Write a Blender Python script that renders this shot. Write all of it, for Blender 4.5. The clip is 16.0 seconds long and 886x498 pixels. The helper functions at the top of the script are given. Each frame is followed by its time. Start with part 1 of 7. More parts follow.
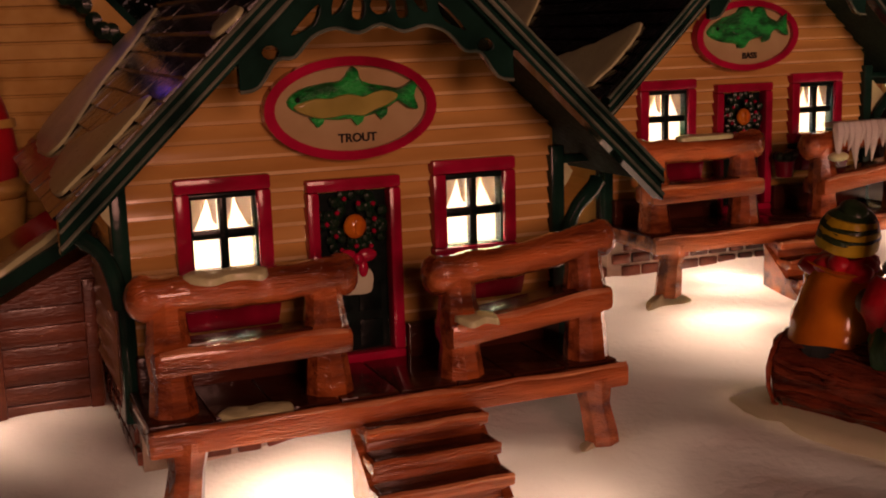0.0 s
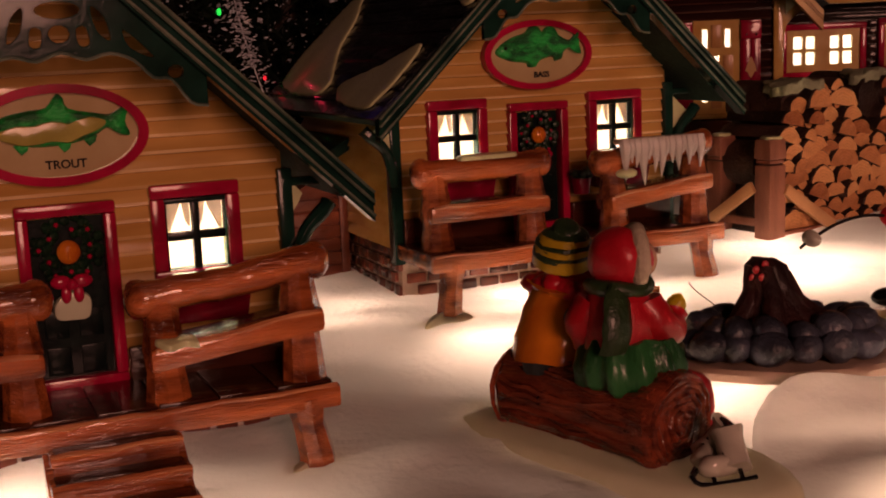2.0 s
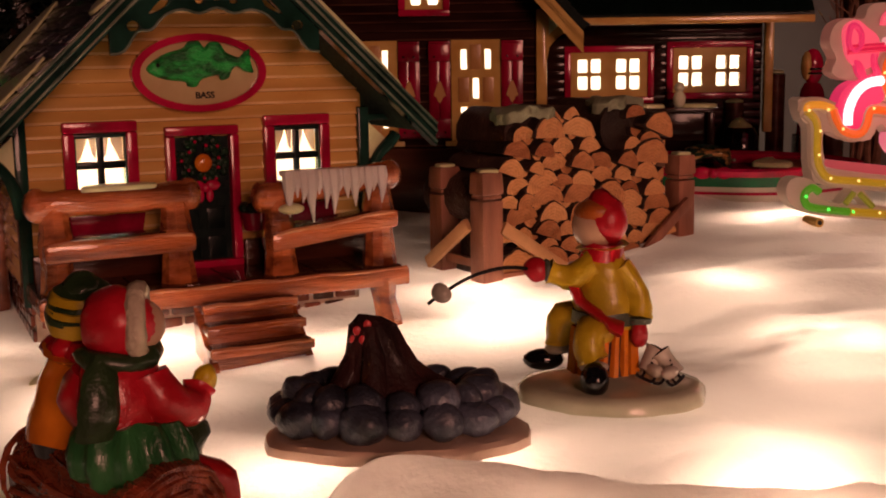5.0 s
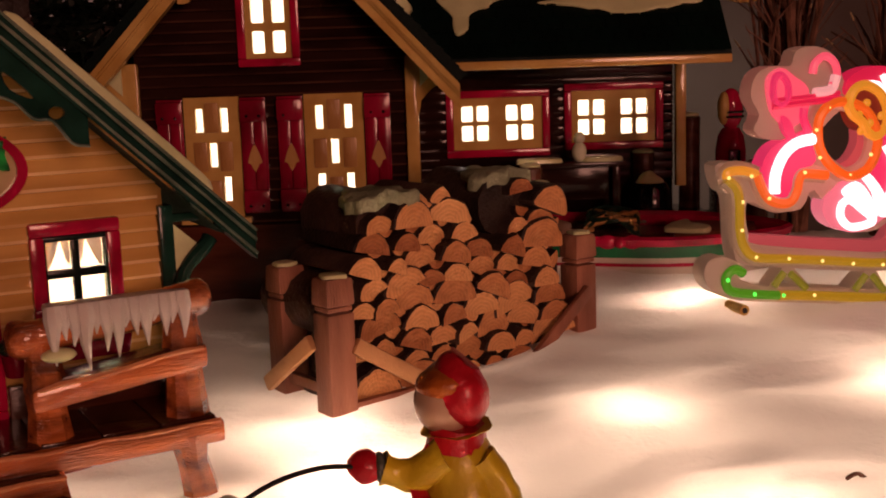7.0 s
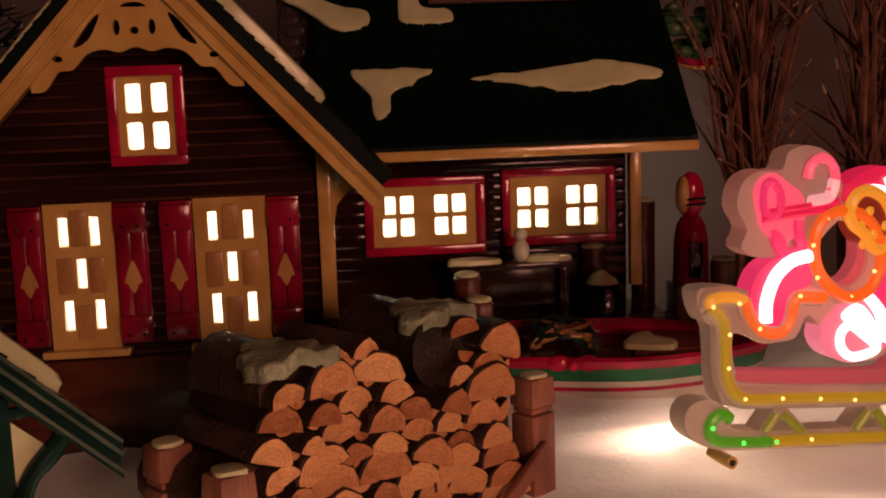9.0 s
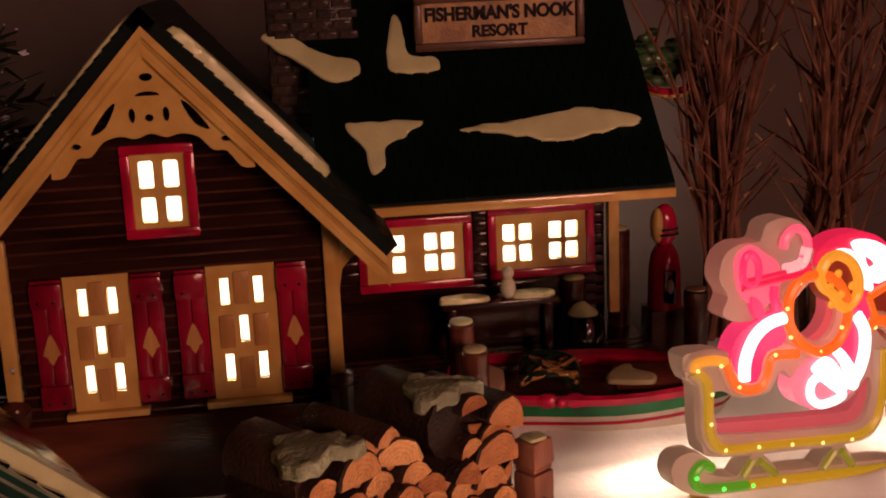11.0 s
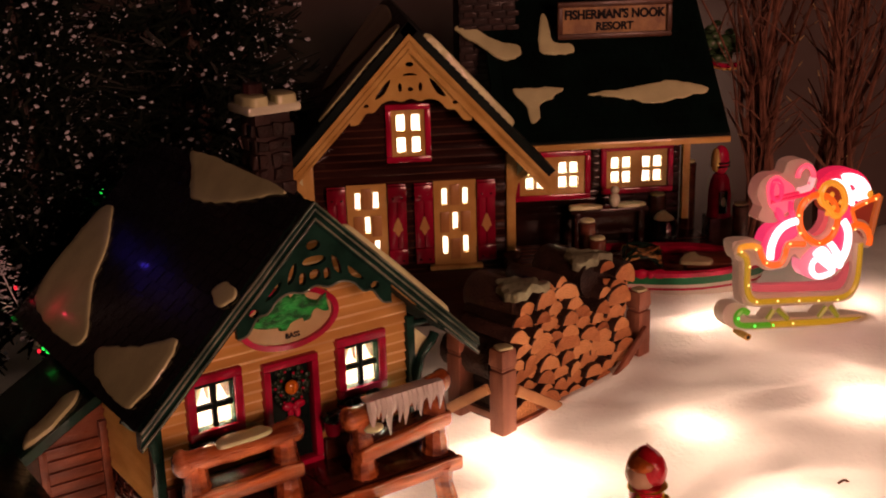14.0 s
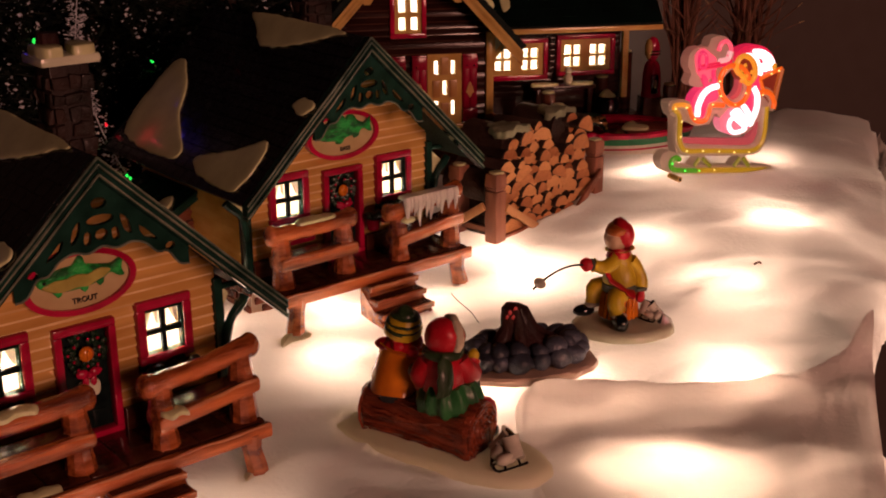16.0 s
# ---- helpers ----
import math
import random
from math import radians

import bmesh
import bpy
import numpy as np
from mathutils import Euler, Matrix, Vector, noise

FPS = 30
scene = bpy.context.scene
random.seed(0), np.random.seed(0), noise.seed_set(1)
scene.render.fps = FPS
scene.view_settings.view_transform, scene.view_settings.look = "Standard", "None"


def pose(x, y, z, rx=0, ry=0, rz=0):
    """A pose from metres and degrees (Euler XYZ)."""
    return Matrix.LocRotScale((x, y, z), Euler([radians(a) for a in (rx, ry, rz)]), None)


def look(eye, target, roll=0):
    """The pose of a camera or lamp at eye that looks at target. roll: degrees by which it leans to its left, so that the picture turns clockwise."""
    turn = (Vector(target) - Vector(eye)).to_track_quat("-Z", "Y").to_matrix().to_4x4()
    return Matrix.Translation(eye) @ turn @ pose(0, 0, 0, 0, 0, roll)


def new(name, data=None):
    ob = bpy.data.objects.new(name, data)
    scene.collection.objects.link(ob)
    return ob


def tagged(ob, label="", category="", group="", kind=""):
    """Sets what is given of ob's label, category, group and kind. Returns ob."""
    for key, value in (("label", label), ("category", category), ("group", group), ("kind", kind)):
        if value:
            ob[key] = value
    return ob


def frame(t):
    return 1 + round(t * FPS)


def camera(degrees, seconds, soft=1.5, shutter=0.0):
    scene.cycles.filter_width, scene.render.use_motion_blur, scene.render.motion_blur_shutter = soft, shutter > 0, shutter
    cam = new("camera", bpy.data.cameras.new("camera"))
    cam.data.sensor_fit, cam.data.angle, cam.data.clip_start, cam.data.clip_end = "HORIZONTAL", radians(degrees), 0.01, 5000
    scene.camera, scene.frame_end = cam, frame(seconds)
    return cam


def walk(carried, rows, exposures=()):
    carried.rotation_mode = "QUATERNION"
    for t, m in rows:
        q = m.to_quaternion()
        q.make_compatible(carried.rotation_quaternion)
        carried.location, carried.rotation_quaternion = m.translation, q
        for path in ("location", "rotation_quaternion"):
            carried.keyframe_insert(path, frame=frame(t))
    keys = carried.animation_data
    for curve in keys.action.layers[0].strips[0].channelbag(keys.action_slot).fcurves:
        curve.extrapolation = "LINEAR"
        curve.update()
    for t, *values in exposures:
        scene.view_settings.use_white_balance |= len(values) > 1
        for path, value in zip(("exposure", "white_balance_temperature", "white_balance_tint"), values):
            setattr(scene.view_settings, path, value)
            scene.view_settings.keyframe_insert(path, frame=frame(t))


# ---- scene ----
cam = camera(40.32, 16.0, soft=1.9)
PATH = [
    (0, (0.06780, 0.01842, 0.09490), (-0.03819, 0.99600, -0.08707), -1.70),
    (0.5, (0.08375, 0.01948, 0.09110), (-0.00610, 0.99916, -0.08822), -1.77),
    (1, (0.09639, 0.01964, 0.09145), (0.00740, 0.99917, -0.08910), -2.01),
    (1.5, (0.11108, 0.02144, 0.09321), (0.02190, 1.00160, -0.08382), -2.33),
    (2, (0.12492, 0.02159, 0.09479), (0.03305, 1.00271, -0.07540), -2.45),
    (2.5, (0.14073, 0.02197, 0.09480), (0.03827, 1.00260, -0.07213), -2.26),
    (3, (0.15556, 0.02708, 0.09646), (0.05741, 1.00868, -0.06734), -1.94),
    (3.5, (0.16805, 0.03340, 0.09486), (0.08054, 1.01605, -0.06865), -1.74),
    (4, (0.18073, 0.04177, 0.09274), (0.10801, 1.02483, -0.07547), -1.30),
    (4.5, (0.19324, 0.05466, 0.09142), (0.12953, 1.03848, -0.07604), -0.79),
    (5, (0.20283, 0.06907, 0.09435), (0.15612, 1.05467, -0.06815), -0.87),
    (5.2, (0.20651, 0.07448, 0.09597), (0.16813, 1.06074, -0.06473), -0.95),
    (7.3, (0.22218, 0.16041, 0.11808), (0.25014, 1.14594, -0.04910), -1.48),
    (7.5, (0.22002, 0.16672, 0.12145), (0.25812, 1.15222, -0.04390), -1.09),
    (8, (0.21747, 0.18277, 0.12226), (0.27045, 1.16800, -0.04059), -1.10),
    (8.5, (0.21994, 0.20253, 0.12970), (0.28717, 1.18639, -0.03619), -1.42),
    (9, (0.21979, 0.21941, 0.13290), (0.31383, 1.20236, -0.02508), -1.93),
    (9.2, (0.22034, 0.22492, 0.13335), (0.31945, 1.20841, -0.01806), -2.06),
    (11.3, (0.19984, 0.19960, 0.18019), (0.34225, 1.15870, -0.06445), -2.56),
    (11.5, (0.19676, 0.18936, 0.18044), (0.33840, 1.14610, -0.07371), -2.74),
    (12, (0.18679, 0.16493, 0.19147), (0.32045, 1.10900, -0.10995), -2.20),
    (12.5, (0.18418, 0.13699, 0.20494), (0.30992, 1.07812, -0.10884), -2.30),
    (13, (0.17408, 0.09162, 0.21008), (0.27836, 1.03762, -0.09686), -2.68),
    (13.5, (0.16361, 0.06111, 0.21563), (0.24138, 1.01086, -0.08756), -2.07),
    (14, (0.13174, 0.02395, 0.22540), (0.23636, 0.97433, -0.06757), -1.57),
    (14.5, (0.12002, -0.01240, 0.22650), (0.27200, 0.93337, -0.06057), -1.00),
    (15, (0.10332, -0.04794, 0.21806), (0.29067, 0.88918, -0.07640), -0.80),
    (15.5, (0.08115, -0.07997, 0.20841), (0.26848, 0.85335, -0.09789), -0.73),
    (16, (0.06405, -0.10141, 0.20672), (0.25099, 0.82766, -0.11245), -0.33),
]
walk(cam, [(t, look(eye, target, roll)) for t, eye, target, roll in PATH],
     exposures=((0, -0.2), (3, -0.18), (5, -0.06), (9, 0.08), (11.5, 0.42), (13, 0.33), (14.5, 0.36), (16, 0.2)))

CM = 0.01

# ---- world and lights ----
world = bpy.data.worlds.new("night")
world.use_nodes = True
world.node_tree.nodes["Background"].inputs["Color"].default_value = (0.9, 0.75, 0.62, 1)
world.node_tree.nodes["Background"].inputs["Strength"].default_value = 0.002
scene.world = world


FOLD = ((30.0, 29.4, 0.1), (32.3, 31.2, 0.5), (33.6, 32.8, 0.7), (35.6, 35.4, 0.6), (38.5, 39.5, 0.1))


def ground_height(x, y):
    """Height of the snow cloth in cm."""
    h = 0.6 + 0.085 * (min(y, 56.0) - 25.0)
    h += 0.75 * math.exp(-(((x - 31) / 6.5) ** 2 + ((y - 40) / 6.5) ** 2))
    h += 0.35 * math.exp(-(((x - 34) / 6.0) ** 2 + ((y - 51) / 4.0) ** 2))
    # a fold that rises to a curled corner at the cloth's edge
    best = (99.0, 0.0, 1.0)
    for (ax, ay, ah), (bx, by, bh) in zip(FOLD, FOLD[1:]):
        k = min(1.0, max(0.0, ((x - ax) * (bx - ax) + (y - ay) * (by - ay)) / ((bx - ax) ** 2 + (by - ay) ** 2)))
        far = math.hypot(x - ax - k * (bx - ax), y - ay - k * (by - ay))
        side = (bx - ax) * (y - ay) - (by - ay) * (x - ax)
        if far < best[0]:
            best = (far, ah + (bh - ah) * k, side)
    wide = 1.3 + 0.75 * math.tanh(best[2] * 0.6)
    h += best[1] * math.exp(-(best[0] / wide) ** 2)
    h -= 0.25 * math.exp(-(((x - 18) / 5.0) ** 2 + ((y - 26.0) / 2.0) ** 2))
    open_snow = 0.55 + 0.45 / (1 + math.exp(-(x - 21.0) * 0.6))
    h += 0.34 * open_snow * noise.noise((x * 0.16 + y * 0.05, y * 0.24, 3.1)) + 0.12 * noise.noise((x * 0.45, y * 0.5, 8.2))
    h += 0.26 * open_snow * (1 - abs(2 * noise.noise((x * 0.13 - y * 0.06, y * 0.28, 5.5)))) ** 3
    h += 0.10 * open_snow * (1 - abs(2 * noise.noise((x * 0.33 + y * 0.2, y * 0.5, 1.5)))) ** 3
    return h


def lamp(name, x, y, z, watts, radius=0.4, colour=(1.0, 0.72, 0.42)):
    data = bpy.data.lights.new(name, "POINT")
    data.energy, data.shadow_soft_size, data.color = watts, radius * CM, colour
    ob = new(name, data)
    ob.location = (x * CM, y * CM, z * CM)
    return ob


WARM = (1.0, 0.68, 0.52)
# miniature bulbs that lie under the snow cloth: x, y, depth, strength
UNDER = [(34.1, 43.3, 1.2, 1.9), (29.0, 36.6, 1.5, 3.1), (26.0, 29.6, 1.2, 2.3), (3.0, 38.5, 1.1, 1.0), (21.6, 23.9, 1.2, 3.4), (10.9, 33.7, 1.0, 1.1),
         (19.9, 43.2, 1.1, 1.6), (20.3, 39.8, 1.4, 2.2), (16.0, 29.9, 1.1, 1.4), (20.4, 30.4, 1.1, 1.3), (31.0, 51.8, 1.1, 1.7), (6.2, 36.6, 1.1, 0.8),
         (11.1, 38.0, 0.9, 1.8), (26.8, 42.8, 1.3, 1.4), (1.5, 23.6, 1.1, 1.8), (-6.5, 27.0, 1.1, 1.0), (38.2, 52.9, 1.2, 1.0), (6.6, 23.0, 1.1, 0.9), (15.2, 38.6, 1.1, 1.1)]
UNDER_WATTS = 0.052
for ux, uy, deep, strong in UNDER:
    lamp("under_snow_bulb", ux, uy, ground_height(ux, uy) - deep - 0.38, UNDER_WATTS * strong, 0.6, WARM)
# a low warm fill lamp, added behind the viewer to brighten the fronts
fill_lamp = bpy.data.lights.new("fill_lamp", "AREA")
fill_lamp.energy, fill_lamp.size, fill_lamp.color = 18.0, 0.6, (1.0, 0.43, 0.31)
fill_light = new("fill_lamp", fill_lamp)
fill_light.matrix_world = look((0.96, -1.62, 0.45), (0.12, 0.40, 0.06))

# ---- materials ----
MATS = {}


def nodes_of(name):
    m = bpy.data.materials.new(name)
    m.use_nodes = True
    return m, m.node_tree.nodes, m.node_tree.links, m.node_tree.nodes["Principled BSDF"]


def glaze(name, a, b=None, rough=0.25, scale=120.0, stretch=(1, 1, 1), bump=0.15, coat=0.35, metal=0.0, spread=(0.35, 0.65), piece=0.0, fine=900.0, round_edge=0.0):
    """A painted and glazed surface: two tones mixed by grain, fine relief, a clear coat."""
    if name in MATS:
        return MATS[name]
    m, n, l, p = nodes_of(name)
    b = b or tuple(0.6 * v for v in a)
    co, mp = n.new("ShaderNodeTexCoord"), n.new("ShaderNodeMapping")
    mp.inputs["Scale"].default_value = stretch
    l.new(co.outputs["Object"], mp.inputs["Vector"])
    t1, t2 = n.new("ShaderNodeTexNoise"), n.new("ShaderNodeTexNoise")
    t1.inputs["Scale"].default_value, t1.inputs["Detail"].default_value = scale, 4
    t2.inputs["Scale"].default_value, t2.inputs["Detail"].default_value = fine, 2
    l.new(mp.outputs[0], t1.inputs["Vector"])
    l.new(mp.outputs[0], t2.inputs["Vector"])
    r = n.new("ShaderNodeMapRange")
    r.inputs["From Min"].default_value, r.inputs["From Max"].default_value = spread
    l.new(t1.outputs["Fac"], r.inputs["Value"])
    mix = n.new("ShaderNodeMix")
    mix.data_type = "RGBA"
    mix.inputs["A"].default_value, mix.inputs["B"].default_value = (*b, 1), (*a, 1)
    l.new(r.outputs["Result"], mix.inputs["Factor"])
    out = mix.outputs["Result"]
    if piece:
        info, hsv = n.new("ShaderNodeObjectInfo"), n.new("ShaderNodeHueSaturation")
        pr = n.new("ShaderNodeMapRange")
        pr.inputs["To Min"].default_value, pr.inputs["To Max"].default_value = 1 - piece, 1 + piece
        l.new(info.outputs["Random"], pr.inputs["Value"])
        l.new(pr.outputs["Result"], hsv.inputs["Value"])
        l.new(out, hsv.inputs["Color"])
        out = hsv.outputs["Color"]
    l.new(out, p.inputs["Base Color"])
    rr = n.new("ShaderNodeMapRange")
    if coat >= 0.5:
        rough *= 0.55
    rr.inputs["To Min"].default_value, rr.inputs["To Max"].default_value = max(0.05, rough * 0.7), min(1.0, rough * 1.35)
    l.new(t2.outputs["Fac"], rr.inputs["Value"])
    l.new(rr.outputs["Result"], p.inputs["Roughness"])
    p.inputs["Metallic"].default_value = metal
    p.inputs["Coat Weight"].default_value, p.inputs["Coat Roughness"].default_value = coat * 0.5, 0.05
    p.inputs["Specular IOR Level"].default_value = 0.3
    add = n.new("ShaderNodeMath")
    add.operation = "ADD"
    l.new(t1.outputs["Fac"], add.inputs[0])
    l.new(t2.outputs["Fac"], add.inputs[1])
    bp = n.new("ShaderNodeBump")
    bp.inputs["Strength"].default_value, bp.inputs["Distance"].default_value = (bump * 0.35 if coat >= 0.5 and bump < 0.4 else bump), 0.0006
    l.new(add.outputs[0], bp.inputs["Height"])
    if round_edge:
        bv = n.new("ShaderNodeBevel")
        bv.samples = 4
        bv.inputs["Radius"].default_value = round_edge * CM
        l.new(bv.outputs["Normal"], bp.inputs["Normal"])
    l.new(bp.outputs["Normal"], p.inputs["Normal"])
    MATS[name] = m
    return m


def glow(name, colour, strength):
    """A part of a lit lamp."""
    if name in MATS:
        return MATS[name]
    m, n, l, p = nodes_of(name)
    p.inputs["Base Color"].default_value = (*(0.35 * v for v in colour), 1)
    p.inputs["Emission Color"].default_value = (*colour, 1)
    p.inputs["Emission Strength"].default_value = strength
    p.inputs["Roughness"].default_value = 0.3
    MATS[name] = m
    return m


def sheer(name, colour, through_colour, share, rough=0.8, bump=0.3, scale=500.0, clumps=0.0):
    """Thin stuff that lets light through: the snow cloth, window film."""
    m, n, l, p = nodes_of(name)
    co, t1, t2 = n.new("ShaderNodeTexCoord"), n.new("ShaderNodeTexNoise"), n.new("ShaderNodeTexNoise")
    t1.inputs["Scale"].default_value, t1.inputs["Detail"].default_value = scale, 5
    t2.inputs["Scale"].default_value, t2.inputs["Detail"].default_value = scale * 0.12, 4
    l.new(co.outputs["Object"], t1.inputs["Vector"])
    l.new(co.outputs["Object"], t2.inputs["Vector"])
    ramp = n.new("ShaderNodeMix")
    ramp.data_type = "RGBA"
    ramp.inputs["A"].default_value = (*(0.86 * v for v in colour), 1)
    ramp.inputs["B"].default_value = (*colour, 1)
    l.new(t2.outputs["Fac"], ramp.inputs["Factor"])
    l.new(ramp.outputs["Result"], p.inputs["Base Color"])
    p.inputs["Roughness"].default_value = rough
    p.inputs["Specular IOR Level"].default_value = 0.2
    bp = n.new("ShaderNodeBump")
    bp.inputs["Strength"].default_value, bp.inputs["Distance"].default_value = bump, 0.0008
    l.new(t1.outputs["Fac"], bp.inputs["Height"])
    l.new(bp.outputs["Normal"], p.inputs["Normal"])
    if clumps:
        t3, rg = n.new("ShaderNodeTexNoise"), n.new("ShaderNodeMapRange")
        t3.inputs["Scale"].default_value, t3.inputs["Detail"].default_value, t3.inputs["Distortion"].default_value = clumps, 5, 0.6
        mp = n.new("ShaderNodeMapping")
        mp.inputs["Scale"].default_value = (0.7, 1.5, 1)
        l.new(co.outputs["Object"], mp.inputs["Vector"])
        l.new(mp.outputs[0], t3.inputs["Vector"])
        rg.inputs["From Min"].default_value, rg.inputs["From Max"].default_value = 0.3, 0.7
        rg.inputs["To Min"].default_value, rg.inputs["To Max"].default_value = share * 0.25, share * 1.6
        l.new(t3.outputs["Fac"], rg.inputs["Value"])
    tr, mx = n.new("ShaderNodeBsdfTranslucent"), n.new("ShaderNodeMixShader")
    tr.inputs["Color"].default_value = (*through_colour, 1)
    mx.inputs["Fac"].default_value = share
    if clumps:
        l.new(rg.outputs["Result"], mx.inputs["Fac"])
    l.new(p.outputs["BSDF"], mx.inputs[1])
    l.new(tr.outputs["BSDF"], mx.inputs[2])
    l.new(mx.outputs["Shader"], n["Material Output"].inputs["Surface"])
    MATS[name] = m
    return m


SNOW = sheer("snow_cloth", (0.80, 0.75, 0.72), (0.9, 0.82, 0.74), 0.42, bump=1.0, scale=430.0, clumps=22.0)
SHEET = sheer("thin_snow_cloth", (0.80, 0.75, 0.72), (0.95, 0.90, 0.86), 0.62, bump=1.0, scale=430.0, clumps=22.0)
PANE = sheer("window_film", (0.8, 0.78, 0.74), (1.0, 0.97, 0.92), 0.7, 0.4, 0.05)
YELLOW = glaze("yellow_siding", (0.62, 0.375, 0.115), (0.47, 0.26, 0.07), 0.28, 60, (0.4, 1, 2.5), 0.12, 0.5)
# paler board lips: worn glaze, with light from below put into the tone
PALEYELLOW = glaze("lit_worn_yellow_lip", (0.82, 0.62, 0.32), (0.62, 0.40, 0.16), 0.28, 120, (0.3, 1, 1), 0.1, 0.5, spread=(0.4, 0.6))
BROWNLIP = glaze("lit_worn_brown_lip", (0.075, 0.03, 0.02), (0.022, 0.008, 0.006), 0.2, 120, (0.3, 1, 1), 0.1, 0.6)
RED = glaze("red_paint", (0.46, 0.008, 0.055), (0.26, 0.004, 0.028), 0.25, 90, bump=0.1, coat=0.6)
SHUTTERRED = glaze("shutter_red", (0.30, 0.006, 0.036), (0.11, 0.002, 0.012), 0.3, 60, (1.2, 1, 0.7), 0.25, 0.5)
GREEN = glaze("dark_green_paint", (0.012, 0.045, 0.032), (0.005, 0.018, 0.013), 0.22, 90, bump=0.15, coat=0.7, round_edge=0.07)
SOFFIT = glaze("dull_green_soffit", (0.018, 0.038, 0.027), (0.008, 0.018, 0.013), 0.7, 70, bump=0.25, coat=0.1)
WORNGREEN = glaze("worn_green_edge", (0.20, 0.23, 0.17), (0.05, 0.08, 0.06), 0.22, 90, (1, 1, 1), 0.1, 0.6)
DOORGREEN = glaze("door_green", (0.006, 0.014, 0.012), (0.003, 0.006, 0.006), 0.3, 200, bump=0.1, coat=0.3)
ROOFBLACK = glaze("black_shingle", (0.008, 0.008, 0.011), (0.004, 0.004, 0.005), 0.16, 150, bump=0.15, coat=0.3)
WOOD = glaze("porch_wood", (0.62, 0.175, 0.046), (0.12, 0.024, 0.006), 0.11, 90, (0.3, 2.4, 2.4), 1.0, 0.6)
WOODEDGE = glaze("worn_wood_edge", (0.62, 0.27, 0.12), (0.36, 0.10, 0.036), 0.11, 110, (0.5, 2.0, 2.0), 0.6, 0.6)
DARKWOOD = glaze("dark_deck_wood", (0.12, 0.036, 0.020), (0.045, 0.012, 0.007), 0.25, 70, (0.35, 2.2, 2.2), 0.4, 0.6)
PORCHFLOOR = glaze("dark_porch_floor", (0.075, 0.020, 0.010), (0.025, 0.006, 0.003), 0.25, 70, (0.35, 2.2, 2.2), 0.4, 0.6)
SHED = glaze("shed_boards", (0.19, 0.056, 0.026), (0.09, 0.025, 0.011), 0.3, 70, (0.5, 1, 2.0), 0.3, 0.4)
BRICK = glaze("brick", (0.20, 0.058, 0.032), (0.08, 0.022, 0.014), 0.3, 150, bump=0.3, coat=0.5, piece=0.75)
MORTAR = glaze("mortar", (0.60, 0.47, 0.36), (0.46, 0.34, 0.26), 0.6, 150, bump=0.4, coat=0.1)
CREAM = glaze("cream_trim", (0.60, 0.41, 0.135), (0.46, 0.28, 0.075), 0.25, 70, bump=0.12, coat=0.5)
BROWNSIDE = glaze("dark_brown_siding", (0.030, 0.011, 0.008), (0.012, 0.004, 0.003), 0.22, 60, (0.4, 1, 2.5), 0.15, 0.7)
DOORTAN = glaze("tan_door", (0.50, 0.29, 0.10), (0.34, 0.17, 0.05), 0.3, 60, (2, 1, 0.5), 0.25, 0.4)
ROOFGREEN = glaze("deep_green_roof", (0.0025, 0.010, 0.008), (0.0015, 0.005, 0.004), 0.5, 60, bump=0.2, coat=0.3)
SNOWPAINT = glaze("painted_snow", (0.70, 0.75, 0.42), (0.54, 0.58, 0.31), 0.3, 60, bump=0.25, coat=0.4)
SNOWBASE = glaze("grey_snow_base", (0.66, 0.70, 0.52), (0.50, 0.54, 0.38), 0.25, 60, bump=0.2, coat=0.5)
MOUND = sheer("thin_ceramic_snow", (0.80, 0.77, 0.58), (0.9, 0.85, 0.62), 0.3, 0.3, 0.1, 60)
ICE = sheer("icicle_resin", (0.82, 0.80, 0.76), (0.9, 0.85, 0.8), 0.35, 0.2, 0.1, 300)
CURTAIN = sheer("grey_curtain", (0.50, 0.47, 0.43), (0.85, 0.8, 0.74), 0.38, 0.5, 0.1, 300)
WHITE = glaze("sign_cream", (0.52, 0.41, 0.22), (0.44, 0.33, 0.16), 0.25, 80, coat=0.5)
FISH = glaze("fish_green", (0.02, 0.44, 0.07), (0.004, 0.10, 0.02), 0.3, 170, (1, 1, 2.2), 0.9, 0.45, spread=(0.38, 0.58))
FISHBELLY = glaze("fish_belly", (0.45, 0.40, 0.10), (0.30, 0.27, 0.06), 0.3, 120, coat=0.5)
INK = glaze("black_ink", (0.010, 0.008, 0.008), (0.006, 0.005, 0.005), 0.8, 80, coat=0.0)
LEAF = glaze("wreath_leaf", (0.010, 0.035, 0.016), (0.004, 0.012, 0.006), 0.3, 200, bump=0.5, coat=0.4)
ORANGE = glaze("orange_lantern", (0.75, 0.27, 0.02), (0.5, 0.12, 0.01), 0.25, 150, coat=0.5)
STONE = glaze("grey_stone", (0.075, 0.088, 0.125), (0.008, 0.009, 0.014), 0.36, 60, bump=0.7, coat=0.35, piece=0.3)
CHIMNEY = glaze("chimney_stone", (0.026, 0.012, 0.009), (0.007, 0.0035, 0.0025), 0.6, 90, bump=0.6, coat=0.1, piece=0.4)
CHAR = glaze("charred_log", (0.042, 0.009, 0.008), (0.014, 0.003, 0.003), 0.7, 110, (1, 1, 0.6), 0.9, 0.1)
EMBER = glow("ember", (0.8, 0.03, 0.03), 0.12)
BARK = glaze("bark", (0.055, 0.03, 0.022), (0.02, 0.011, 0.008), 0.5, 90, bump=0.9, coat=0.1, piece=0.4)
CUT = glaze("cut_wood", (0.62, 0.23, 0.080), (0.36, 0.11, 0.035), 0.6, 170, bump=1.0, coat=0.0, piece=0.35, fine=600)
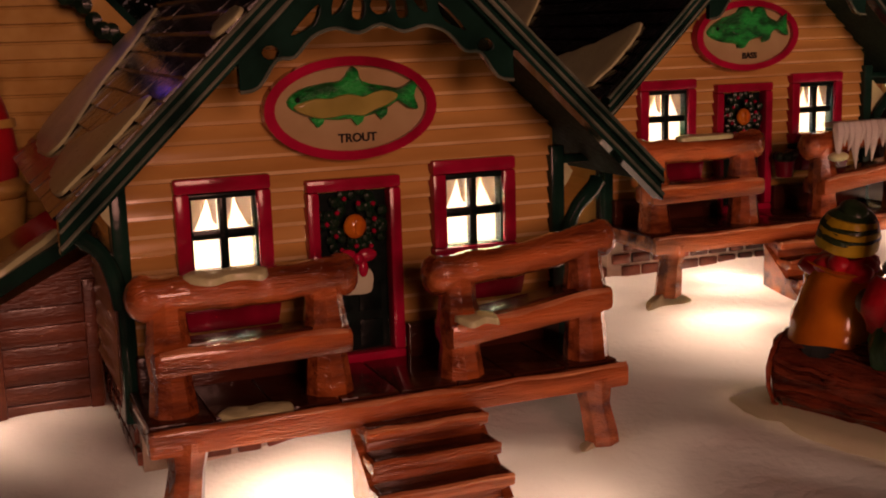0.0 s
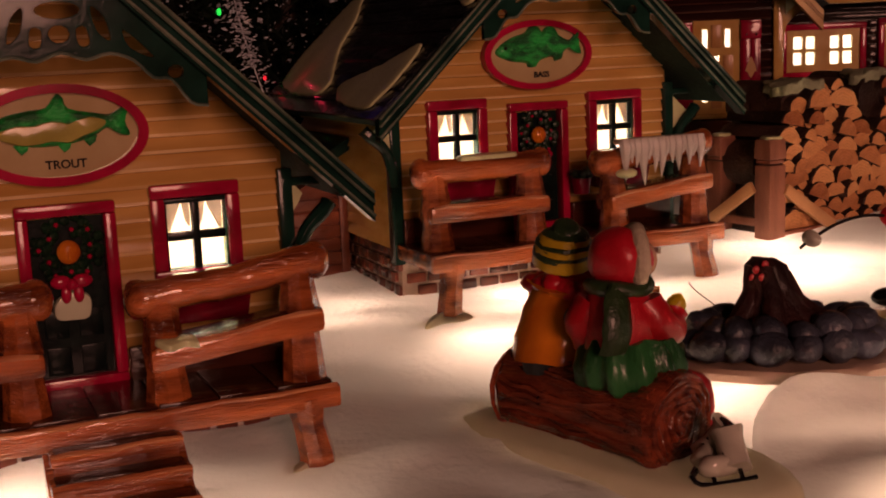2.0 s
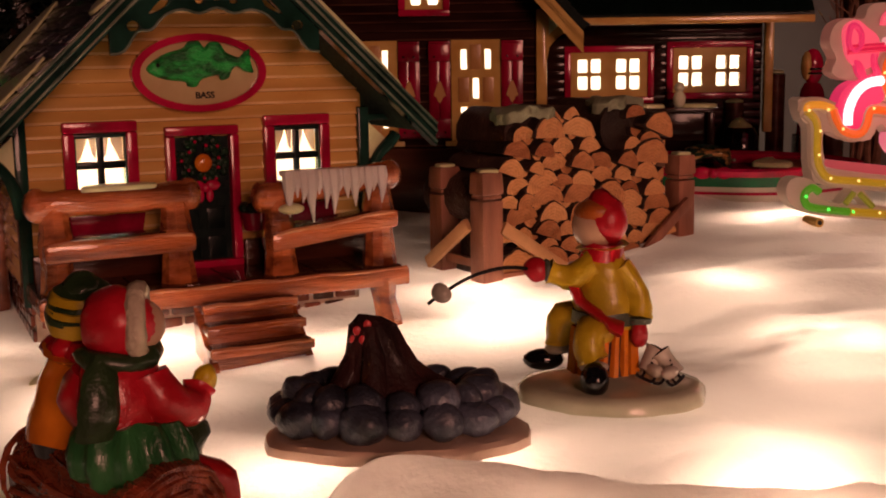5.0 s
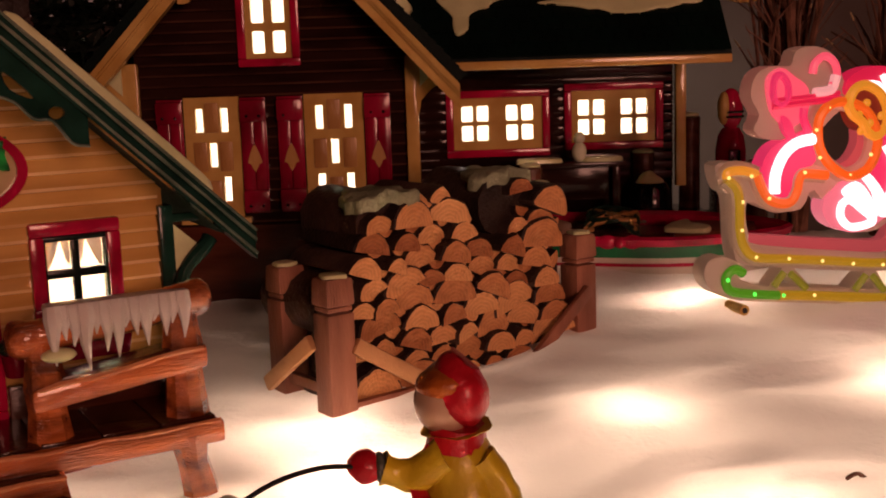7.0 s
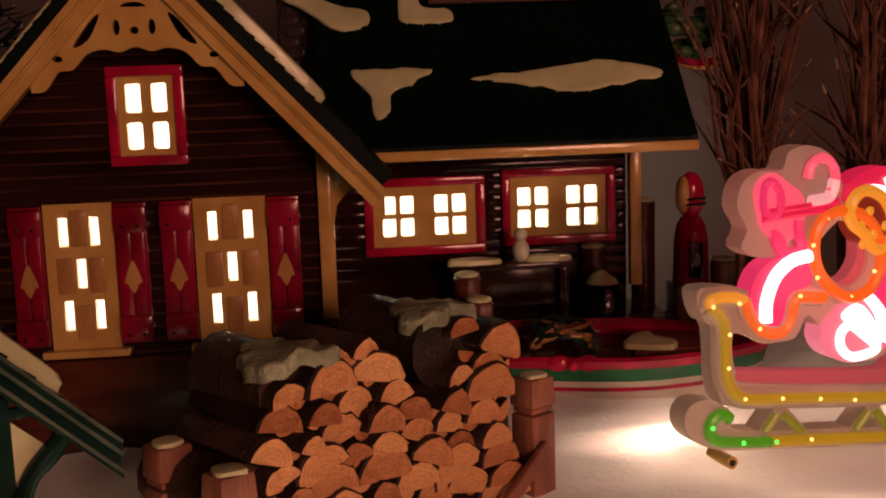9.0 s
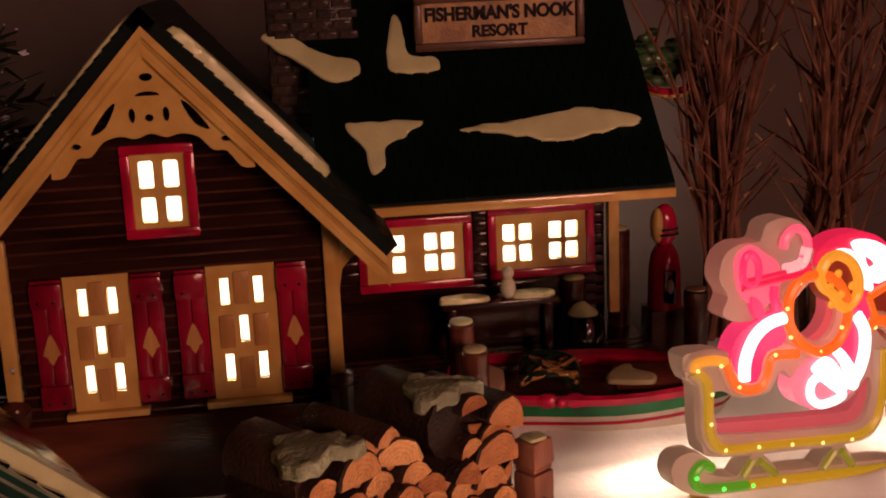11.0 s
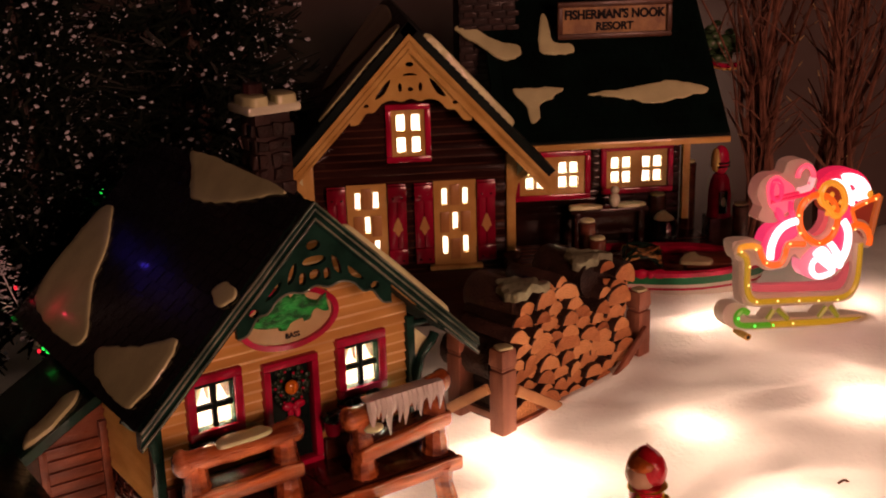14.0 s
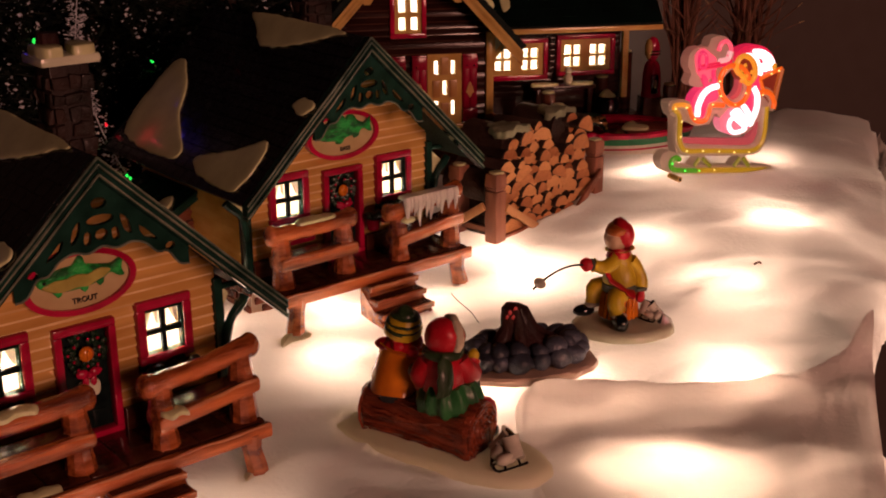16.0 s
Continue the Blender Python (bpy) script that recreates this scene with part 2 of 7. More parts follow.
RINGS = CUT.node_tree.nodes.new("ShaderNodeTexWave")
RINGS.wave_type, RINGS.rings_direction = "RINGS", "Y"
RINGS.inputs["Scale"].default_value, RINGS.inputs["Distortion"].default_value, RINGS.inputs["Detail"].default_value = 300.0, 7.0, 4.0
RING_MIX = CUT.node_tree.nodes.new("ShaderNodeMix")
RING_MIX.data_type, RING_MIX.blend_type = "RGBA", "MULTIPLY"
RING_MIX.inputs["Factor"].default_value = 0.16
CUT_IN = CUT.node_tree.nodes["Principled BSDF"].inputs["Base Color"]
CUT.node_tree.links.new(CUT_IN.links[0].from_socket, RING_MIX.inputs["A"])
CUT.node_tree.links.new(RINGS.outputs["Color"], RING_MIX.inputs["B"])
CUT.node_tree.links.new(RING_MIX.outputs["Result"], CUT_IN)
CUT_CO = CUT.node_tree.nodes.new("ShaderNodeTexCoord")
CUT.node_tree.links.new(CUT_CO.outputs["Object"], RINGS.inputs["Vector"])
for paint, level, clear in ((BROWNSIDE, 0.16, 0.12), (ROOFGREEN, 0.08, 0.05), (SOFFIT, 0.12, 0.0), (DOORGREEN, 0.1, 0.1), (GREEN, 0.13, 0.2), (BROWNLIP, 0.3, 0.4), (WOOD, 0.5, 0.8)):
    paint.node_tree.nodes["Principled BSDF"].inputs["Specular IOR Level"].default_value = level
    paint.node_tree.nodes["Principled BSDF"].inputs["Coat Weight"].default_value = clear
# each cut face has its own tone, from orange to pale straw
CUT_INFO, CUT_TONE = CUT.node_tree.nodes.new("ShaderNodeObjectInfo"), CUT.node_tree.nodes.new("ShaderNodeMix")
CUT_TONE.data_type, CUT_TONE.blend_type = "RGBA", "MIX"
CUT_TONE.inputs["B"].default_value = (0.68, 0.40, 0.17, 1)
CUT_SPREAD = CUT.node_tree.nodes.new("ShaderNodeMath")
CUT_SPREAD.operation = "MULTIPLY"
CUT_SPREAD.inputs[1].default_value = 0.75
CUT.node_tree.links.new(CUT_INFO.outputs["Random"], CUT_SPREAD.inputs[0])
CUT.node_tree.links.new(CUT_SPREAD.outputs[0], CUT_TONE.inputs["Factor"])
CUT.node_tree.links.new(RING_MIX.inputs["A"].links[0].from_socket, CUT_TONE.inputs["A"])
CUT.node_tree.links.new(CUT_TONE.outputs["Result"], RING_MIX.inputs["A"])
POSTWOOD = glaze("post_wood", (0.34, 0.14, 0.085), (0.18, 0.07, 0.042), 0.5, 60, (2, 2, 0.4), 0.45, 0.1, piece=0.2)
SLAT = glaze("light_slat", (0.58, 0.33, 0.15), (0.42, 0.21, 0.09), 0.45, 60, (1, 1, 1), 0.3, 0.15)
LOGWOOD = glaze("glazed_log", (0.30, 0.06, 0.024), (0.10, 0.020, 0.009), 0.2, 150, (0.6, 2.2, 2.2), 1.0, 0.7)
TWIG = glaze("dry_twig", (0.20, 0.095, 0.06), (0.08, 0.034, 0.02), 0.6, 120, bump=0.4, coat=0.05)
SKIN = glaze("pale_glaze", (0.55, 0.36, 0.24), (0.48, 0.30, 0.19), 0.25, 80, coat=0.5)
SUITYELLOW = glaze("yellow_suit", (0.64, 0.47, 0.02), (0.38, 0.26, 0.012), 0.32, 55, bump=0.3, coat=0.4)
SUITORANGE = glaze("orange_coat", (0.74, 0.24, 0.018), (0.50, 0.13, 0.008), 0.25, 70, coat=0.6)
SUITRED = glaze("red_coat", (0.55, 0.012, 0.03), (0.28, 0.006, 0.008), 0.32, 55, bump=0.3, coat=0.4)
SKIRT = glaze("green_skirt", (0.035, 0.17, 0.05), (0.008, 0.04, 0.014), 0.32, 55, (1, 1, 0.5), 0.5, 0.4)
SCARFGREEN = glaze("green_scarf", (0.03, 0.06, 0.022), (0.010, 0.024, 0.008), 0.35, 80, bump=0.4, coat=0.35)
BOOT = glaze("black_boot", (0.008, 0.008, 0.010), (0.004, 0.004, 0.005), 0.15, 60, coat=0.8)
HAIR = glaze("orange_hair", (0.5, 0.13, 0.02), (0.28, 0.06, 0.01), 0.3, 150, bump=0.4, coat=0.4)
GREYWOOL = glaze("grey_wool", (0.10, 0.115, 0.085), (0.05, 0.06, 0.04), 0.4, 200, bump=0.5, coat=0.3)
FUR = glaze("pale_fur", (0.60, 0.54, 0.40), (0.46, 0.40, 0.29), 0.5, 160, bump=0.9, coat=0.15)
SKATE = glaze("skate_grey_white", (0.62, 0.60, 0.50), (0.34, 0.33, 0.27), 0.25, 60, coat=0.6)
SIGNGOLD = glaze("sign_gold", (0.62, 0.40, 0.10), (0.44, 0.24, 0.05), 0.35, 90, coat=0.3)
NAMEGOLD = glaze("worn_name_gold", (0.36, 0.21, 0.055), (0.20, 0.10, 0.028), 0.35, 140, bump=0.3, coat=0.3)
SIGNFRAME = glaze("sign_frame", (0.10, 0.045, 0.02), (0.05, 0.022, 0.01), 0.4, 90, coat=0.2)
FIREBASE = glaze("pale_base", (0.60, 0.46, 0.36), (0.44, 0.31, 0.23), 0.35, 50, bump=0.2, coat=0.3)
TABLEWOOD = glaze("black_table", (0.012, 0.008, 0.006), (0.006, 0.004, 0.003), 0.6, 60, coat=0.0)
PILESNOW = glaze("rough_pile_snow", (0.33, 0.37, 0.24), (0.19, 0.22, 0.14), 0.6, 130, bump=1.0, coat=0.0)
BOATGREEN = glaze("boat_green", (0.012, 0.16, 0.055), (0.006, 0.09, 0.03), 0.2, 60, coat=0.7)
BOATWHITE = glaze("boat_white", (0.66, 0.58, 0.5), (0.55, 0.47, 0.4), 0.25, 60, coat=0.6)
PINE = glaze("pine_needle", (0.007, 0.014, 0.008), (0.003, 0.006, 0.003), 0.6, 200, coat=0.0)
FLOCK = glaze("flock", (0.66, 0.72, 0.80), (0.46, 0.50, 0.56), 0.8, 200, coat=0.0)
PLASTIC = sheer("milky_plastic", (0.60, 0.52, 0.45), (0.8, 0.6, 0.5), 0.35, 0.35, 0.05, 200)
PLASTIC_LIT = PLASTIC.node_tree.nodes["Principled BSDF"].inputs
PLASTIC_LIT["Emission Color"].default_value, PLASTIC_LIT["Emission Strength"].default_value = (1.0, 0.62, 0.42, 1), 0.07
NEONPINK = glow("lit_pink", (1.0, 0.04, 0.15), 0.62)
NEONSOFT = glow("lit_soft_pink", (1.0, 0.22, 0.30), 0.6)
NEONPALE = glow("lit_pale_pink", (1.0, 0.42, 0.42), 0.7)
NEONROSE = glow("lit_rose", (1.0, 0.10, 0.16), 0.8)
NEONRED = glow("lit_red", (1.0, 0.02, 0.09), 0.5)
NEONWHITE = glow("lit_white", (1.0, 0.82, 0.82), 1.7)
NEONORANGE = glow("lit_orange", (1.0, 0.14, 0.012), 0.6)
NEONAMBER = glow("lit_amber", (1.0, 0.36, 0.03), 0.55)
NEONBROWN = glow("lit_brown", (0.7, 0.16, 0.03), 0.25)
NEONGOLD = glow("lit_gold", (0.72, 0.40, 0.02), 0.34)
NEONOLIVE = glow("lit_olive", (0.42, 0.36, 0.03), 0.28)
NEONGREEN = glow("lit_green", (0.14, 0.5, 0.02), 0.3)
DOT = glow("lit_dot", (1.0, 0.7, 0.2), 1.4)
DOTGREEN = glow("lit_green_dot", (0.1, 1.0, 0.1), 1.6)
ROSE = glow("lit_dim_rose", (0.9, 0.15, 0.17), 0.26)
ROSEDARK = glow("lit_dark_rose", (0.5, 0.06, 0.03), 0.16)
WALLPAINT = glaze("room_wall", (0.085, 0.066, 0.058), (0.07, 0.053, 0.046), 0.8, 3, bump=0.1, coat=0.0, fine=60)
CLOTHDARK = glaze("dark_room", (0.014, 0.010, 0.009), (0.008, 0.006, 0.005), 0.8, 3, bump=0.1, coat=0.0, fine=60)


# ---- building helpers (all lengths in cm) ----
def thing(name, x, y, z, turn, label, category, group="", kind=""):
    ob = new(name)
    ob.empty_display_size = 0.01
    ob.matrix_basis = pose(x * CM, y * CM, z * CM, 0, 0, turn)
    return tagged(ob, label, category, group, kind)


def mesh_of(name, bm, mats, smooth=35):
    bmesh.ops.scale(bm, vec=(CM, CM, CM), verts=bm.verts)
    bmesh.ops.recalc_face_normals(bm, faces=bm.faces)
    me = bpy.data.meshes.new(name)
    bm.to_mesh(me)
    bm.free()
    for m in mats if isinstance(mats, (list, tuple)) else [mats]:
        me.materials.append(m)
    if smooth:
        me.polygons.foreach_set("use_smooth", [True] * len(me.polygons))
        me.set_sharp_from_angle(angle=radians(smooth))
    return me


def part(name, bm, material, parent=None, label="", smooth=35):
    ob = new(name, mesh_of(name, bm, material, smooth))
    if parent:
        ob.parent = parent
    if label:
        ob["label"] = label
    return ob


def bmnew():
    return bmesh.new()


def done(bm, made, m=None, mi=0):
    if m is not None:
        bmesh.ops.transform(bm, matrix=m, verts=made)
    if mi:
        for f in {f for v in made for f in v.link_faces}:
            f.material_index = mi


def box(bm, c, s, bevel=0.0, m=None, mi=0, taper=None):
    """A block of size s round c; taper scales its top."""
    made = bmesh.ops.create_cube(bm, size=1)["verts"]
    for v in made:
        k = (taper if taper and v.co.z > 0 else 1)
        v.co = Vector((v.co.x * s[0] * k, v.co.y * s[1] * k, v.co.z * s[2]))
    if bevel:
        es = list({e for v in made for e in v.link_edges})
        r = bmesh.ops.bevel(bm, geom=es, offset=bevel, segments=2, affect="EDGES", profile=0.6)
        made = list({v for f in r["faces"] for v in f.verts} | {v for v in made if v.is_valid})
    mm = Matrix.Translation(c)
    done(bm, made, (m @ mm) if m is not None else mm, mi)
    return made


def ball(bm, c, r, s=(1, 1, 1), seg=14, m=None, mi=0):
    made = bmesh.ops.create_uvsphere(bm, u_segments=seg, v_segments=max(6, seg * 2 // 3), radius=r)["verts"]
    mm = Matrix.Translation(c) @ (m if m is not None else Matrix()) @ Matrix.Diagonal((*s, 1))
    done(bm, made, mm, mi)
    return made


def tube(bm, pts, radii, seg=8, mi=0, flat=1.0):
    """A round bar along points; radii one number or one a point."""
    pts = [Vector(p) for p in pts]
    radii = [radii] * len(pts) if isinstance(radii, (int, float)) else radii
    rings = []
    side = None
    for k, p in enumerate(pts):
        d = (pts[min(k + 1, len(pts) - 1)] - pts[max(k - 1, 0)]).normalized()
        if side is None:
            side = d.orthogonal().normalized()
        side = (side - d * side.dot(d)).normalized()
        up = d.cross(side)
        rings.append([bm.verts.new(p + radii[k] * (math.cos(a) * side + flat * math.sin(a) * up)) for a in (2 * math.pi * q / seg for q in range(seg))])
    fs = []
    for a, b in zip(rings, rings[1:]):
        fs += [bm.faces.new((a[q], a[(q + 1) % seg], b[(q + 1) % seg], b[q])) for q in range(seg)]
    fs += [bm.faces.new(rings[0][::-1]), bm.faces.new(rings[-1])]
    for f in fs:
        f.material_index = mi
    return [v for r in rings for v in r]


def prism(bm, loops, place, w0, w1, mi=0):
    """A plate with holes: loops of (u, v), the first the outline; place(u, v, w) lays it in space."""
    sides = []
    for w in (w0, w1):
        rings = [[bm.verts.new(place(u, v, w)) for u, v in loop] for loop in loops]
        edges = [bm.edges.new((ring[k], ring[(k + 1) % len(ring)])) for ring in rings for k in range(len(ring))]
        got = bmesh.ops.triangle_fill(bm, use_beauty=True, use_dissolve=False, edges=edges)["geom"]
        for f in got:
            if isinstance(f, bmesh.types.BMFace):
                f.material_index = mi
        sides.append(rings)
    for a, b in zip(*sides):
        for k in range(len(a)):
            bm.faces.new((a[k], a[(k + 1) % len(a)], b[(k + 1) % len(b)], b[k])).material_index = mi


def upright(u, v, w):
    return (u, w, v)


def rect(x0, z0, x1, z1):
    return [(x0, z0), (x1, z0), (x1, z1), (x0, z1)]


def ring(cx, cz, rx, rz, n=28, a0=0.0, a1=2 * math.pi):
    closed = abs(a1 - a0 - 2 * math.pi) < 1e-6
    return [(cx + rx * math.cos(a0 + (a1 - a0) * k / (n if closed else n - 1)), cz + rz * math.sin(a0 + (a1 - a0) * k / (n if closed else n - 1))) for k in range(n)]


def curved(pts, per=5, closed=True):
    """A smooth line through points (Catmull-Rom)."""
    out, n = [], len(pts)
    for k in range(n if closed else n - 1):
        p = [pts[(k + q) % n] if closed else pts[min(max(k + q, 0), n - 1)] for q in (-1, 0, 1, 2)]
        for s in range(per):
            t = s / per
            out.append(tuple(0.5 * (2 * b + (c - a) * t + (2 * a - 5 * b + 4 * c - d) * t * t + (3 * b - a - 3 * c + d) * t ** 3) for a, b, c, d in zip(*p)))
    if not closed:
        out.append(tuple(pts[-1]))
    return out


def pillow(bm, pts, place, h, mi=0):
    """A soft-edged mound with an uneven outline, such as painted snow: pts (u, v), place(u, v, height)."""
    pts = [(u + 0.09 * noise.noise((u * 2.4, v * 2.4, 3.3)), v + 0.09 * noise.noise((u * 2.4, v * 2.4, 8.8))) for u, v in curved(pts, 6)]
    cu, cv = sum(p[0] for p in pts) / len(pts), sum(p[1] for p in pts) / len(pts)
    rings = []
    for k, hh in ((1.0, -0.03), (0.985, h * 0.55), (0.93, h * 0.9), (0.8, h)):
        rings.append([bm.verts.new(place(cu + (u - cu) * k, cv + (v - cv) * k, hh)) for u, v in pts])
    n = len(pts)
    for a, b in zip(rings, rings[1:]):
        for k in range(n):
            bm.faces.new((a[k], a[(k + 1) % n], b[(k + 1) % n], b[k])).material_index = mi
    top = rings[-1]
    es = [bm.edges.get((top[k], top[(k + 1) % n])) for k in range(n)]
    for f in bmesh.ops.triangle_fill(bm, use_beauty=True, use_dissolve=False, edges=es)["geom"]:
        if isinstance(f, bmesh.types.BMFace):
            f.material_index = mi


def lettering(text, size, place_matrix, material, parent, name="lettering", squeeze=1.0, bold=0.022):
    """Raised letters in the built-in font, centred."""
    cu = bpy.data.curves.new(name, "FONT")
    cu.body, cu.size, cu.align_x, cu.align_y, cu.extrude = text, size * CM, "CENTER", "CENTER", 0.0003
    cu.offset = bold * size * CM
    tmp = bpy.data.objects.new(name, cu)
    scene.collection.objects.link(tmp)
    bpy.context.view_layer.update()
    me = bpy.data.meshes.new_from_object(tmp.evaluated_get(bpy.context.evaluated_depsgraph_get()))
    bpy.data.objects.remove(tmp)
    me.transform(place_matrix @ Matrix.Diagonal((squeeze, 1, 1, 1)))
    me.materials.clear()
    me.materials.append(material)
    ob = new(name, me)
    ob.parent = parent
    return ob


def facing(x, y, z):
    """Lays letters on a front that looks along -y."""
    return pose(x * CM, y * CM, z * CM, 90, 0, 0)


# ---- room, table, snow ----
def slab(name, x0, y0, z0, x1, y1, z1, mat, label, category, kind="structure"):
    bm = bmnew()
    box(bm, ((x0 + x1) / 2, (y0 + y1) / 2, (z0 + z1) / 2), (x1 - x0, y1 - y0, z1 - z0))
    return tagged(part(name, bm, mat, None, "", 0), label, category, "", kind)


slab("floor", -200, -260, -80, 220, 100, -76, CLOTHDARK, "dark floor of the unlit room", "floor")
slab("wall_north", -200, 88, -76, 220, 98, 170, WALLPAINT, "plain dim brown wall behind the village", "wall")
slab("wall_south", -200, -258, -76, 220, -250, 170, CLOTHDARK, "plain wall of the dark room", "wall")
slab("wall_east", 210, -250, -76, 220, 88, 170, CLOTHDARK, "plain wall of the dark room", "wall")
slab("wall_west", -200, -250, -76, -190, 88, 170, CLOTHDARK, "plain wall of the dark room", "wall")
slab("ceiling", -200, -258, 170, 220, 98, 176, CLOTHDARK, "plain ceiling of the dark room", "ceiling")

EDGE_A, EDGE_B = Vector((27.5, 21.0)), Vector((47.0, 60.0))


def build_snow():
    bm = bmnew()
    nx, ny = 260, 200
    x0, x1, y0, y1 = -52.0, 52.0, 2.0, 86.0
    along = (EDGE_B - EDGE_A).normalized()
    out = Vector((along.y, -along.x))
    grid, past = [], {}
    for j in range(ny + 1):
        row = []
        for i in range(nx + 1):
            x, y = x0 + (x1 - x0) * i / nx, y0 + (y1 - y0) * j / ny
            z = ground_height(x, y)
            over = (Vector((x, y)) - EDGE_A).dot(out) + 0.5 * noise.noise((x * 0.2, y * 0.2, 1.7))
            if over > -2.0:
                # the cloth turns down over the table's edge
                k = over + 2.0
                z -= 0.05 * k * k if k < 4 else 0.8 + (k - 4) * 5.0
            if y > 63.5:
                z -= min(1.0, y - 63.5) * 1.2 + max(0.0, y - 64.5) * 5.0
            z = max(z, -30)
            rim = 0.1 + 2.7 / (1 + math.exp(-(y - 32.5) * 1.2))
            if over > rim:
                # hem: pull the rest of the row onto the edge and curl it under
                x, y = x - out.x * (over - rim), y - out.y * (over - rim)
                z = ground_height(x, y) - 0.05 * (rim + 2) ** 2 - 0.5
                over = 9.0
            row.append(bm.verts.new((x, y, z)))
            past[row[-1]] = over
        grid.append(row)
    for j in range(ny):
        for i in range(nx):
            if min(past[grid[j + b][i + a]] for a in (0, 1) for b in (0, 1)) < 8.0:
                bm.faces.new((grid[j][i], grid[j][i + 1], grid[j + 1][i + 1], grid[j + 1][i]))
    return tagged(part("ground", bm, SNOW, None, "", 80), "white fibre snow cloth in soft folds, lit from beneath by bulbs", "snow blanket", "", "structure")


build_snow()
SHEET_FAR = ((16.8, 29.5), (19.1, 29.4), (22.2, 28.9), (24.5, 28.6), (27.5, 28.5), (30.0, 29.3), (32.4, 30.9))


def build_sheet():
    """A second piece of the cloth that lies over the first, its far edge lifted and one corner curled up."""
    bm = bmnew()
    cols, rows = 90, [0.0, 0.0, 0.05, 0.15, 0.35, 0.6, 0.95, 1.4, 2.0, 2.7, 3.5, 4.5, 5.6, 7.0, 8.5, 10.5, 13.0, 16.0, 20.0]
    grid = []
    for j, d in enumerate(rows):
        line = []
        for i in range(cols + 1):
            f = i / cols
            xf = 16.8 + 15.6 * f
            yf = float(np.interp(xf, [p[0] for p in SHEET_FAR], [p[1] for p in SHEET_FAR])) + 0.12 * noise.noise((xf * 0.8, 0.0, 4.0))
            y = yf - d
            # the near edge of the cloth cuts the sheet short; its other side runs straight towards the viewer
            left = 16.8 - 0.12 * min(d, 3.0) + 0.7 * math.exp(-d / 0.5) + 0.25 * noise.noise((d * 0.6, 2.0, 1.0))
            x = left + (32.4 - 0.5 * d - left) * f
            lip = 0.28 * math.exp(-(d / 1.1) ** 2)
            curl = 0.6 * math.exp(-((x - 32.1) / 0.9) ** 2 - (d / 1.0) ** 2)
            side = min(1.0, (x - left) / 0.35)
            z = ground_height(x, y) + 0.03 + (0.13 + lip) * (0.25 + 0.75 * side) + curl + 0.06 * noise.noise((x * 0.7, y * 0.7, 6.0))
            over = (Vector((x, y)) - EDGE_A).dot(Vector((0.894, -0.447)))
            if over > -1.6:
                z -= 0.09 * (over + 1.6) ** 2 * (1 - math.exp(-(d / 1.2) ** 2))
            if j == 0 or (i == 0 and side < 0.1):
                z = ground_height(x, y) - 0.05 + curl * 0.8
            line.append(bm.verts.new((x, y, z)))
        grid.append(line)
    for j in range(len(rows) - 1):
        for i in range(cols):
            bm.faces.new((grid[j][i], grid[j][i + 1], grid[j + 1][i + 1], grid[j + 1][i]))
    return tagged(part("snow_sheet", bm, SHEET, None, "", 70), "overlapping white fibre snow cloth with a curled corner", "snow blanket", "", "structure")


build_sheet()
table = thing("table", 0, 40, -3.2, 0, "dark table that carries the snow village", "table")
bm = bmnew()
prism(bm, [[(-60, -45), (14, -45), (26, -20), (45, 19), (40, 46), (-60, 46)]], lambda u, v, w: (u, v, w), -2.5, 0)
part("tabletop", bm, TABLEWOOD, table)
for lx, ly in ((-50, -38), (5, -38), (-50, 40), (32, 40)):
    bm = bmnew()
    box(bm, (lx, ly, -39.5), (5, 5, 74), 0.4)
    part("leg", bm, TABLEWOOD, table)

# ---- the fishing cabins ----
CAB_W, CAB_PEAK, CAB_SLOPE = 6.1, 11.75, 0.965   # roof half width, peak height, fall
CAB_FRONT, CAB_BACK = -2.15, 10.4                 # roof's front and rear, y into the house


def roof_point(side, s, y, h, peak, slope):
    """A point s cm down the slope from the ridge, h above it."""
    a = math.atan(slope)
    return (side * (s * math.cos(a) + h * math.sin(a)), y, peak - s * math.sin(a) + h * math.cos(a))


